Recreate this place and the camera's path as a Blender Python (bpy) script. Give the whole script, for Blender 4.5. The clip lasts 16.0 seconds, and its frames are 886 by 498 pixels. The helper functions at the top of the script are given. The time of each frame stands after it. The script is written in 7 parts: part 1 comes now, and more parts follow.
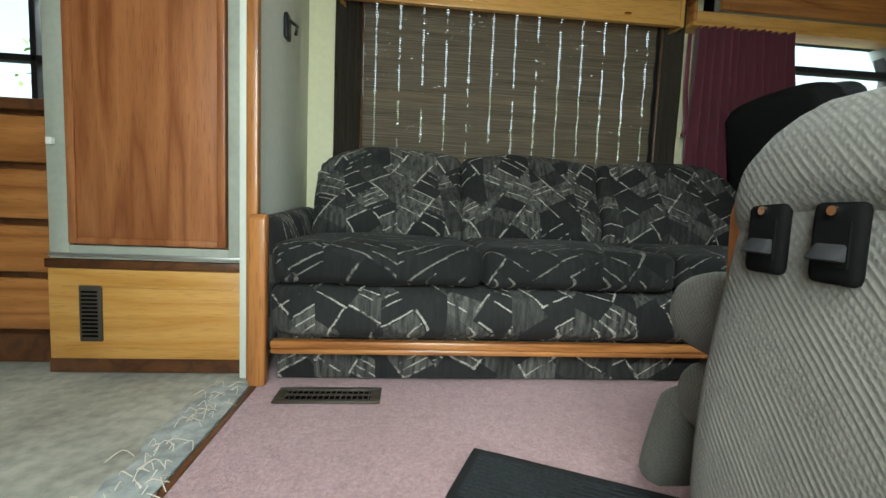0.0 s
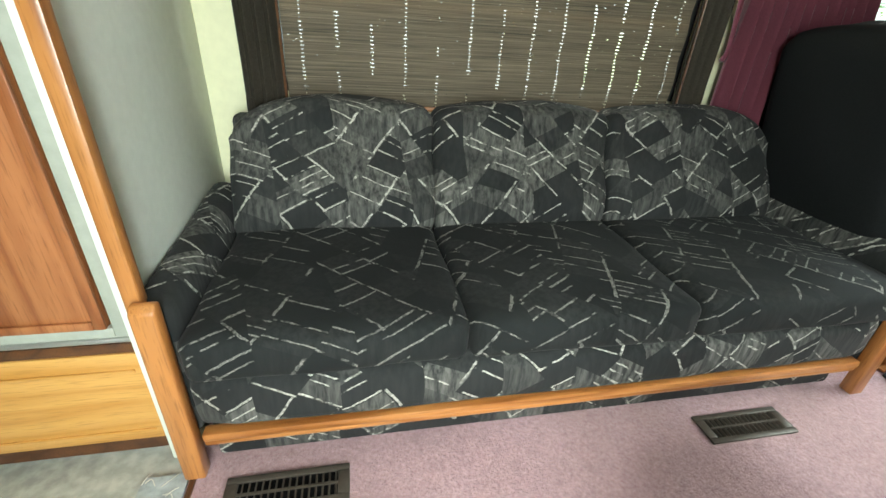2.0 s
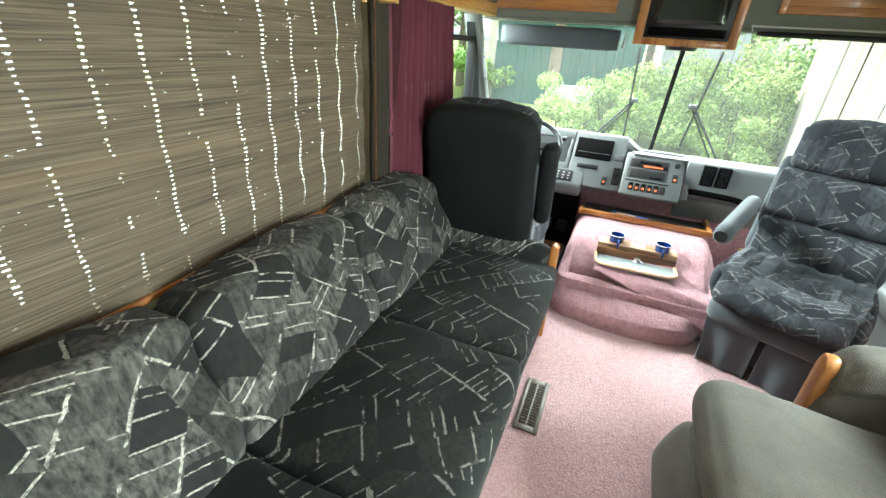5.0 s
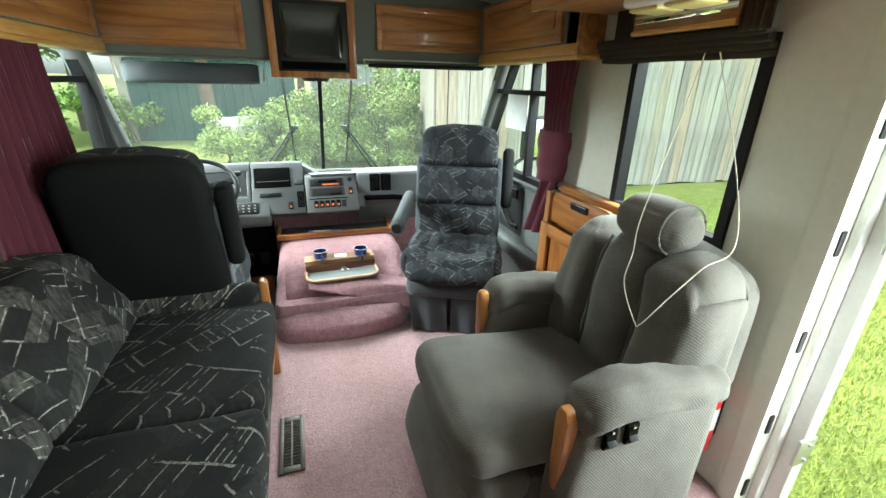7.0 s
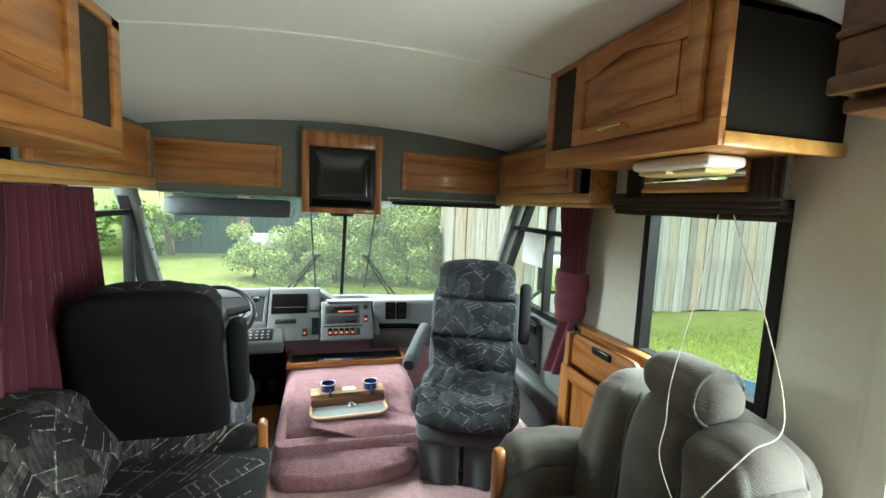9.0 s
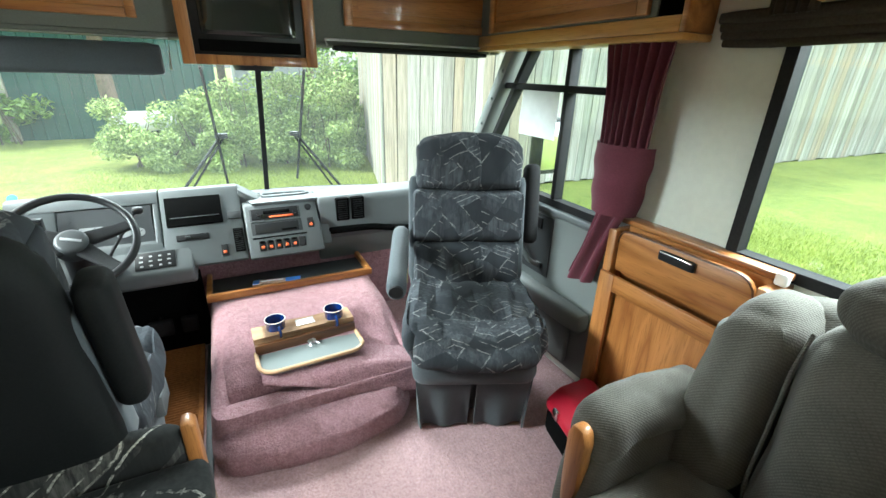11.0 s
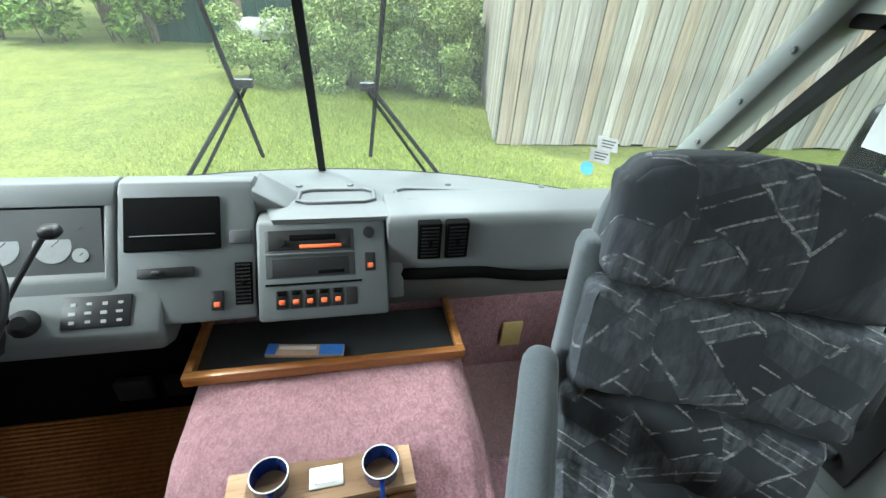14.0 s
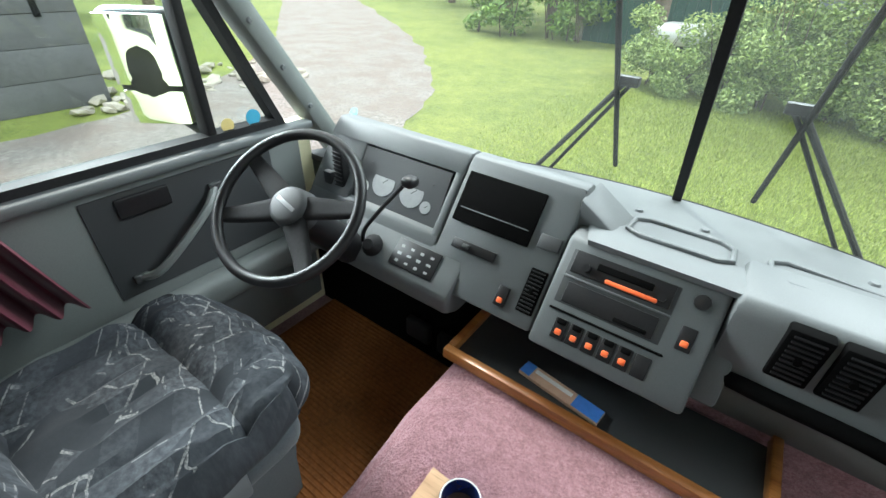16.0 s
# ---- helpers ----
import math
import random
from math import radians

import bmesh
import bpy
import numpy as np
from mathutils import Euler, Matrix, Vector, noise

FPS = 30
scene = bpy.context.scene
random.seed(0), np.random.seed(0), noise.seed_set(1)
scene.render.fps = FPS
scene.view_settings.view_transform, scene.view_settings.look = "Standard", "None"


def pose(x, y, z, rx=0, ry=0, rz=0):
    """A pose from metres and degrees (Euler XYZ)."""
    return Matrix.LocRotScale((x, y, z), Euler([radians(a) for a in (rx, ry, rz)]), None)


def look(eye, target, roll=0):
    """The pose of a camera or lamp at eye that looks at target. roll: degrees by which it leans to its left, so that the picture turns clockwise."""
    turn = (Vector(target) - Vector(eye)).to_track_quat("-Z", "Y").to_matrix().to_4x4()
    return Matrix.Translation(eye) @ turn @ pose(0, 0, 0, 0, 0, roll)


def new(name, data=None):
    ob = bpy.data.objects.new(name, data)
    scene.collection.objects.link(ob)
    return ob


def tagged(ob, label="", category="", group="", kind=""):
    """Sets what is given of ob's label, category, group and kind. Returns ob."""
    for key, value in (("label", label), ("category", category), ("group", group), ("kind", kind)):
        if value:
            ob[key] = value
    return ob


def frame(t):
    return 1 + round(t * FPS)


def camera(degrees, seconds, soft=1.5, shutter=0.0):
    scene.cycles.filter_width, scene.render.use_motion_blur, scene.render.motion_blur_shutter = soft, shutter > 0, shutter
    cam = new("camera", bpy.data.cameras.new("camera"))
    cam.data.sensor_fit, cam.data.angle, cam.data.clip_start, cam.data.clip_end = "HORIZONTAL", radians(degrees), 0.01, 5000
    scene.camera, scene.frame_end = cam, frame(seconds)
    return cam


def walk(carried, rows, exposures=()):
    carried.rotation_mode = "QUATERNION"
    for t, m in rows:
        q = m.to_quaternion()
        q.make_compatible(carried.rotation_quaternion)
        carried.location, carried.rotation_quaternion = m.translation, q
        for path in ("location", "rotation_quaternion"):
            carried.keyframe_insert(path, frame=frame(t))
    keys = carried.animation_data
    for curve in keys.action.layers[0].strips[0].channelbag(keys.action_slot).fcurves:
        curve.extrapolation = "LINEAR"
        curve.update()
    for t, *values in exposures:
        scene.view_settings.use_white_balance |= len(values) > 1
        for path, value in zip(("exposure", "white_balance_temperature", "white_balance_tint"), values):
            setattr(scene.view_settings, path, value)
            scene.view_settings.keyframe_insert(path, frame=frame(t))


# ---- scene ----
cam = camera(92.6, 16.0)
PATH = [
    (0, (-0.317, 1.414, 0.524), (-0.136, 3.399, 0.352), 2.4),
    (0.5, (-0.297, 1.544, 0.661), (0.04, 3.475, 0.265), 1.8),
    (1, (-0.264, 1.672, 0.8), (0.094, 3.528, 0.147), 1.4),
    (1.5, (-0.269, 1.798, 0.854), (0.098, 3.582, 0.027), 2.2),
    (2, (-0.318, 1.908, 0.992), (0.057, 3.636, 0.057), 3.5),
    (2.5, (-0.299, 2.028, 1.039), (0.101, 3.72, 0.051), 4.3),
    (3, (-0.307, 2.14, 1.167), (0.187, 3.753, 0.093), 4.9),
    (3.2, (-0.349, 2.161, 1.192), (0.246, 3.741, 0.122), 5.5),
    (5.5, (-0.583, 2.529, 1.323), (1.209, 2.753, 0.465), 2.5),
    (6, (-0.618, 2.496, 1.348), (1.191, 2.318, 0.513), 1.6),
    (6.5, (-0.616, 2.459, 1.327), (1.161, 2.009, 0.527), 1.4),
    (7, (-0.607, 2.437, 1.324), (1.156, 1.842, 0.589), 1.3),
    (7.5, (-0.588, 2.432, 1.36), (1.201, 1.767, 0.764), 1.4),
    (8, (-0.596, 2.412, 1.393), (1.241, 1.746, 0.966), 1.7),
    (8.5, (-0.6, 2.404, 1.411), (1.289, 1.796, 1.166), 2.4),
    (8.7, (-0.591, 2.407, 1.417), (1.321, 1.853, 1.22), 2.5),
    (10.8, (0.121, 2.469, 1.352), (1.852, 1.76, 0.644), 1.6),
    (11, (0.219, 2.462, 1.319), (1.861, 1.613, 0.555), 1.7),
    (11.5, (0.471, 2.356, 1.278), (1.887, 1.268, 0.376), 2.1),
    (12, (0.688, 2.308, 1.26), (1.927, 1.09, 0.27), 3.1),
    (12.5, (0.886, 2.282, 1.255), (2.129, 1.111, 0.213), 3.5),
    (13, (1.037, 2.207, 1.265), (2.461, 1.258, 0.23), 3.8),
    (13.5, (1.177, 2.15, 1.29), (2.742, 1.478, 0.243), 4.3),
    (14, (1.312, 2.175, 1.285), (2.955, 1.768, 0.219), 4.6),
    (14.5, (1.419, 2.202, 1.263), (3.084, 2.115, 0.157), 3.8),
    (15, (1.502, 2.204, 1.259), (3.13, 2.439, 0.122), 3.7),
    (15.5, (1.534, 2.19, 1.251), (3.067, 2.778, 0.109), 3.1),
    (16, (1.51, 2.193, 1.231), (2.868, 3.136, 0.106), 2.4),
]
EXPO = [(0.0, 1.8, 6150, -3), (1.0, 2.35, 6200, -3), (2.0, 2.62, 6250, -3), (3.0, 3.05, 6300, -3), (5.5, 3.2, 6200, -3), (7.0, 2.45, 6200, -3), (8.5, 2.3, 6200, -3), (11.0, 2.55, 6000, -3), (13.0, 2.25, 5950, -3), (14.0, 2.0, 6000, -1), (16.0, 1.78, 6100, 2)]
walk(cam, [(t, look(eye, target, roll)) for t, eye, target, roll in PATH], EXPO)

# ---- light ----
SUN_ELEV, SUN_AZ = 52.0, 200.0
world = bpy.data.worlds.new("sky")
scene.world = world
world.use_nodes = True
wn = world.node_tree.nodes
wl = world.node_tree.links
sky = wn.new("ShaderNodeTexSky")
sky.sky_type = "NISHITA"
sky.sun_disc = False
sky.sun_elevation = radians(SUN_ELEV)
sky.sun_rotation = radians(SUN_AZ)
sky.air_density, sky.dust_density, sky.ozone_density = 1.0, 3.0, 1.0
soft_sky = wn.new("ShaderNodeHueSaturation")
soft_sky.inputs["Saturation"].default_value = 0.35
wl.new(sky.outputs[0], soft_sky.inputs["Color"])
wl.new(soft_sky.outputs[0], wn["Background"].inputs[0])
wn["Background"].inputs[1].default_value = 0.13
sun_data = bpy.data.lights.new("sun", "SUN")
sun_data.energy, sun_data.angle, sun_data.color = 1.3, radians(12), (1.0, 0.96, 0.9)
sun = new("sun", sun_data)
sun.matrix_world = look((6, 10, 14), (0, 0, 0))


def sky_lamp(name, at, aim, w, h, power):
    """Sky light for one opening: a broad lamp outside, above the opening's top edge."""
    d = bpy.data.lights.new(name, "AREA")
    d.shape, d.size, d.size_y, d.energy, d.color = "RECTANGLE", w, h, power, (0.96, 0.99, 1.0)
    ob = new(name, d)
    ob.matrix_world = look(at, aim)
    return ob


sky_lamp("skylight_windscreen", (3.7, 2.29, 2.1), (0.6, 2.29, 0.6), 2.4, 0.8, 34)
sky_lamp("skylight_window", (0.6, 0.55, 1.95), (0.6, 1.9, 0.6), 0.9, 0.7, 24)
sky_lamp("skylight_door", (-0.34, 1.07, 0.95), (-0.34, 2.2, 0.9), 0.48, 1.05, 8.5)
sky_lamp("skylight_driver_window", (1.9, 4.8, 1.75), (1.4, 1.2, 0.6), 1.2, 0.5, 62)
sky_lamp("skylight_kitchen", (-1.9, 4.0, 1.9), (-1.7, 2.6, 0.4), 0.9, 0.6, 32)

# ---- materials ----
class Nodes:
    """A node material with a Principled shader and a few short hands."""

    def __init__(self, name, rough=0.6, metal=0.0, coat=0.0, sheen=0.0, spec=0.5):
        self.mat = bpy.data.materials.new(name)
        self.mat.use_nodes = True
        self.tree = self.mat.node_tree
        self.bsdf = self.tree.nodes["Principled BSDF"]
        self.bsdf.inputs["Roughness"].default_value = rough
        self.bsdf.inputs["Metallic"].default_value = metal
        self.bsdf.inputs["Specular IOR Level"].default_value = spec
        self.bsdf.inputs["Coat Weight"].default_value = coat
        self.bsdf.inputs["Sheen Weight"].default_value = sheen
        self.coord = self.tree.nodes.new("ShaderNodeTexCoord").outputs["Object"]

    def link(self, a, b):
        self.tree.links.new(a, b)

    def mapped(self, scale=(1, 1, 1), rot=(0, 0, 0)):
        n = self.tree.nodes.new("ShaderNodeMapping")
        n.inputs["Scale"].default_value = scale
        n.inputs["Rotation"].default_value = [radians(a) for a in rot]
        self.link(self.coord, n.inputs["Vector"])
        return n.outputs[0]

    def noise(self, scale, detail=3.0, vec=None, rough=0.55):
        n = self.tree.nodes.new("ShaderNodeTexNoise")
        n.inputs["Scale"].default_value, n.inputs["Detail"].default_value = scale, detail
        n.inputs["Roughness"].default_value = rough
        self.link(vec or self.coord, n.inputs["Vector"])
        return n.outputs["Fac"]

    def ramp(self, fac, stops):
        n = self.tree.nodes.new("ShaderNodeValToRGB")
        while len(n.color_ramp.elements) < len(stops):
            n.color_ramp.elements.new(0.5)
        for e, (p, c) in zip(n.color_ramp.elements, stops):
            e.position = p
            e.color = (*c, 1) if len(c) == 3 else c
        self.link(fac, n.inputs[0])
        return n.outputs[0]

    def mix(self, fac, a, b, blend="MIX"):
        n = self.tree.nodes.new("ShaderNodeMix")
        n.data_type, n.blend_type = "RGBA", blend
        for sock, v in ((n.inputs[0], fac), (n.inputs[6], a), (n.inputs[7], b)):
            if isinstance(v, (int, float)):
                sock.default_value = v
            elif isinstance(v, tuple):
                sock.default_value = (*v, 1)
            else:
                self.link(v, sock)
        return n.outputs[2]

    def math(self, op, a, b=0.0, c=0.0):
        n = self.tree.nodes.new("ShaderNodeMath")
        n.operation = op
        for sock, v in zip(n.inputs, (a, b, c)):
            if isinstance(v, (int, float)):
                sock.default_value = v
            else:
                self.link(v, sock)
        return n.outputs[0]

    def color(self, c):
        if isinstance(c, tuple):
            self.bsdf.inputs["Base Color"].default_value = (*c, 1)
        else:
            self.link(c, self.bsdf.inputs["Base Color"])

    def rough(self, r):
        self.link(r, self.bsdf.inputs["Roughness"])

    def bump(self, height, strength=0.3, distance=0.002):
        n = self.tree.nodes.new("ShaderNodeBump")
        n.inputs["Strength"].default_value, n.inputs["Distance"].default_value = strength, distance
        self.link(height, n.inputs["Height"])
        self.link(n.outputs[0], self.bsdf.inputs["Normal"])


def shade(c, k):
    return tuple(min(1.0, v * k) for v in c)


def plain(name, c, rough=0.5, metal=0.0, vary=0.12, grain=60.0, blotch=4.0, bump=0.15, dist=0.001, coat=0.0, sheen=0.0, spec=None):
    """A painted, moulded or woven surface: base colour with blotches and fine grain."""
    m = Nodes(name, rough, metal, coat, sheen, (0.12 if rough >= 0.7 else 0.5) if spec is None else spec)
    a = m.noise(blotch, 4)
    b = m.noise(grain, 3)
    col = m.ramp(a, [(0.3, shade(c, 1 - vary)), (0.7, shade(c, 1 + vary))])
    col = m.mix(0.35, col, m.ramp(b, [(0.35, shade(c, 1 - 1.6 * vary)), (0.65, shade(c, 1 + 1.3 * vary))]))
    m.color(col)
    m.rough(m.ramp(a, [(0.2, (rough * 0.85,) * 3), (0.8, (min(1, rough * 1.15),) * 3)]))
    if bump:
        m.bump(b, bump, dist)
    return m.mat


def oak(name, dark, light, axis="z", rough=0.38, ring=1.0):
    """Varnished oak with cathedral figure along one axis and short dark pores."""
    m = Nodes(name, rough, coat=0.25)
    stretch = {"x": (0.9, 9, 9), "y": (9, 0.9, 9), "z": (9, 9, 0.9)}[axis]
    pore = {"x": (14, 260, 260), "y": (260, 14, 260), "z": (260, 260, 14)}[axis]
    v = m.mapped(stretch)
    big = m.noise(1.1 * ring, 2, v, 0.4)
    rings = m.math("PINGPONG", m.math("MULTIPLY", big, 9.0), 1.0)
    col = m.ramp(rings, [(0.0, dark), (0.35, tuple((a + b) / 2 for a, b in zip(dark, light))), (1.0, light)])
    pores = m.noise(1.0, 2, m.mapped(pore), 0.6)
    col = m.mix(m.ramp(pores, [(0.52, (0, 0, 0)), (0.72, (0.55,) * 3)]), col, shade(dark, 0.55))
    stain = m.noise(2.2, 3)
    col = m.mix(0.25, col, m.ramp(stain, [(0.3, shade(dark, 0.8)), (0.7, light)]), "MULTIPLY")
    m.color(col)
    m.bump(pores, 0.12, 0.001)
    return m.mat


def zigzag(name, ground, thread, pitch=(10.5, 8.0), amount=1.0, rough=0.85, seed=0.0, contrast=1.0, turn=0.23, patch=None):
    """Woven upholstery: dark ground, paler streaked lozenges, broken pale strokes along some of their sides."""
    m = Nodes(name, rough, sheen=0.03, spec=0.12)
    sway = m.tree.nodes.new("ShaderNodeTexNoise")
    sway.inputs["Scale"].default_value = 2.6
    m.link(m.coord, sway.inputs["Vector"])
    bent = m.tree.nodes.new("ShaderNodeVectorMath")
    bent.operation = "MULTIPLY_ADD"
    m.link(sway.outputs["Color"], bent.inputs[0])
    bent.inputs[1].default_value = (0.035, 0.035, 0.035)
    m.link(m.coord, bent.inputs[2])

    def along(way):
        d = m.tree.nodes.new("ShaderNodeVectorMath")
        d.operation = "DOT_PRODUCT"
        m.link(bent.outputs[0], d.inputs[0])
        d.inputs[1].default_value = way
        return m.math("ADD", d.outputs["Value"], seed)

    wide, tall = along((1.0, 0.35, 0.0)), along((0.0, 1.0, 1.0))
    column = m.math("FLOOR", m.math("DIVIDE", wide, turn))
    folded = m.math("PINGPONG", wide, turn)

    def across(kx, kz, step):
        return m.math("MULTIPLY", m.math("MULTIPLY_ADD", folded, kx, m.math("MULTIPLY", tall, kz)), step)

    def dice(u, v, k):
        xyz = m.tree.nodes.new("ShaderNodeCombineXYZ")
        for sock, val in zip(xyz.inputs, (u, v, k)):
            if isinstance(val, float):
                sock.default_value = val
            else:
                m.link(val, sock)
        w = m.tree.nodes.new("ShaderNodeTexWhiteNoise")
        w.noise_dimensions = "3D"
        m.link(xyz.outputs[0], w.inputs["Vector"])
        c = m.tree.nodes.new("ShaderNodeSeparateColor")
        m.link(w.outputs["Color"], c.inputs[0])
        return w.outputs["Value"], c.outputs[0], c.outputs[1], c.outputs[2]

    b = across(-0.82, 0.57, pitch[1])
    fb, ib = m.math("FRACT", b), m.math("FLOOR", b)
    a = m.math("ADD", across(0.52, 0.86, pitch[0]), dice(ib, column, 3.0)[0])
    fa, ia = m.math("FRACT", a), m.math("FLOOR", a)
    r0, r1, r2, r3 = dice(ia, ib, column)
    ragged = m.math("MULTIPLY_ADD", m.noise(60, 2), 0.08, -0.04)
    wa, wb = m.math("ADD", fa, ragged), m.math("ADD", fb, ragged)

    def stroke(f, at, half, r, above):
        near = m.math("LESS_THAN", m.math("ABSOLUTE", m.math("SUBTRACT", f, at)), half)
        return m.math("MULTIPLY", near, m.math("GREATER_THAN", r, above))
    lines = stroke(wa, 0.07, 0.036, r1, 0.5)
    for extra in (stroke(wb, 0.06, 0.03, r2, 0.45), stroke(wa, 0.4, 0.028, r3, 0.7), stroke(wa, 0.72, 0.028, r0, 0.74)):
        lines = m.math("MAXIMUM", lines, extra)
    broken = m.ramp(m.noise(26, 3), [(0.42, (0, 0, 0)), (0.52, (1, 1, 1))])
    weave = m.noise(240, 2)
    mask = m.math("MULTIPLY", m.math("MULTIPLY", lines, broken), m.ramp(weave, [(0.35, (0.25,) * 3), (0.62, (1,) * 3)]))
    mask = m.math("MULTIPLY", mask, amount)
    streak = m.noise(1.0, 4, m.mapped((75, 75, 10)), 0.65)
    fill = m.ramp(r3, [(0.3, (0.06 * contrast,) * 3), (0.75, (contrast,) * 3)])
    fill = m.math("MULTIPLY", fill, m.ramp(streak, [(0.36, (0.1,) * 3), (0.66, (1,) * 3)]))
    worn = m.ramp(m.noise(2.5, 3), [(0.35, shade(ground, 0.75)), (0.65, shade(ground, 1.35))])
    cloth = m.mix(fill, worn, patch or shade(ground, 8.0))
    m.color(m.mix(mask, cloth, thread))
    m.bump(m.math("MULTIPLY_ADD", lines, 0.4, weave), 0.25, 0.001)
    return m.mat


def pile(name, low, high, size=85.0, dirt=(0.35, 0.25, 0.24), amount=0.3):
    """Cut-pile carpet with tufts, traffic lanes and small stains."""
    m = Nodes(name, 0.95, sheen=0.2, spec=0.1)
    tuft = m.noise(size, 4, rough=0.7)
    lanes = m.noise(2.1, 4)
    col = m.ramp(tuft, [(0.32, low), (0.66, high)])
    col = m.mix(m.ramp(lanes, [(0.45, (0, 0, 0)), (0.75, (amount,) * 3)]), col, dirt)
    col = m.mix(m.ramp(m.noise(14, 3), [(0.62, (0, 0, 0)), (0.75, (amount,) * 3)]), col, shade(dirt, 0.8))
    clump = m.noise(30, 5, rough=0.75)
    col = m.mix(m.ramp(clump, [(0.46, (0, 0, 0)), (0.66, (1.1 * amount,) * 3)]), col, shade(low, 0.7))
    m.color(col)
    m.bump(m.math("ADD", tuft, clump), 0.9, 0.008)
    return m.mat


def glass(name, tint=(0.97, 0.99, 0.98), gloss=0.02, veil=0.0):
    m = bpy.data.materials.new(name)
    m.use_nodes = True
    t = m.node_tree
    t.nodes.remove(t.nodes["Principled BSDF"])
    clear, shine = (t.nodes.new("ShaderNodeBsdf" + k) for k in ("Transparent", "Glossy"))
    both = t.nodes.new("ShaderNodeMixShader")
    clear.inputs[0].default_value = (*tint, 1)
    shine.inputs["Roughness"].default_value = 0.02
    both.inputs[0].default_value = gloss
    t.links.new(clear.outputs[0], both.inputs[1])
    t.links.new(shine.outputs[0], both.inputs[2])
    # translucent share lays a pale veil of glare over the pane
    film, out = t.nodes.new("ShaderNodeBsdfTranslucent"), t.nodes.new("ShaderNodeMixShader")
    film.inputs[0].default_value = (0.85, 0.9, 0.86, 1)
    out.inputs[0].default_value = veil
    t.links.new(both.outputs[0], out.inputs[1])
    t.links.new(film.outputs[0], out.inputs[2])
    t.links.new(out.outputs[0], t.nodes["Material Output"].inputs[0])
    return m


def glow(name, c, power):
    m = Nodes(name, 0.4)
    m.color(c)
    m.bsdf.inputs["Emission Color"].default_value = (*c, 1)
    m.bsdf.inputs["Emission Strength"].default_value = power
    return m.mat


CARPET = pile("pink_carpet", (0.36, 0.215, 0.23), (0.54, 0.36, 0.375), size=100, dirt=(0.27, 0.155, 0.125), amount=0.35)
PLUSH = pile("plush_carpet", (0.27, 0.135, 0.16), (0.47, 0.27, 0.295), size=130, dirt=(0.33, 0.18, 0.2), amount=0.5)
LINO = plain("sheet_vinyl", (0.4, 0.4, 0.345), 0.45, vary=0.35, grain=30, blotch=4, bump=0.1)
WALL = plain("wall_vinyl", (0.66, 0.68, 0.6), 0.6, vary=0.05, grain=40, blotch=2, bump=0.08)
WALL_CREAM = plain("cream_wall_vinyl", (0.72, 0.7, 0.47), 0.6, vary=0.05, grain=40, blotch=2, bump=0.08)
CEIL = plain("padded_ceiling", (0.76, 0.75, 0.69), 0.8, vary=0.04, grain=120, blotch=1.5, bump=0.1)
OAK_Z = oak("oak_upright", (0.29, 0.108, 0.024), (0.52, 0.235, 0.068), "z")
OAK_X = oak("oak_lengthways", (0.29, 0.108, 0.024), (0.52, 0.235, 0.068), "x")
OAK_Y = oak("oak_crossways", (0.29, 0.108, 0.024), (0.52, 0.235, 0.068), "y")
OAK_RED = oak("red_oak_panel", (0.27, 0.09, 0.028), (0.46, 0.19, 0.07), "z")
OAK_PALE = oak("honey_oak_panel", (0.55, 0.28, 0.06), (0.68, 0.4, 0.12), "x")
OAK_RAW = oak("unvarnished_oak", (0.42, 0.25, 0.13), (0.62, 0.42, 0.25), "y", rough=0.7)
WALNUT = oak("dark_wood_rim", (0.07, 0.024, 0.008), (0.155, 0.06, 0.02), "y")
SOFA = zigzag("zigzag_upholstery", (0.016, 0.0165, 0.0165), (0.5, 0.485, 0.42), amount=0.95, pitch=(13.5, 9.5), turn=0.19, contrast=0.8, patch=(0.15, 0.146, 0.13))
# same fabric as SOFA, with the darker look of the seat tops put into its colours
SOFASEAT = zigzag("shaded_zigzag_upholstery", (0.0105, 0.0112, 0.011), (0.36, 0.35, 0.31), pitch=(13.0, 9.0), turn=0.2, amount=0.62, seed=2.4, contrast=0.35, patch=(0.045, 0.045, 0.042))
SEATCLOTH = zigzag("grey_seat_upholstery", (0.03, 0.0335, 0.039), (0.36, 0.36, 0.35), pitch=(15.0, 11.0), amount=0.6, seed=5.3, contrast=0.5, turn=0.16, patch=(0.125, 0.135, 0.15))
SIDECLOTH = plain("plain_grey_cloth", (0.068, 0.078, 0.086), 0.9, vary=0.15, grain=220, bump=0.3, sheen=0.2)


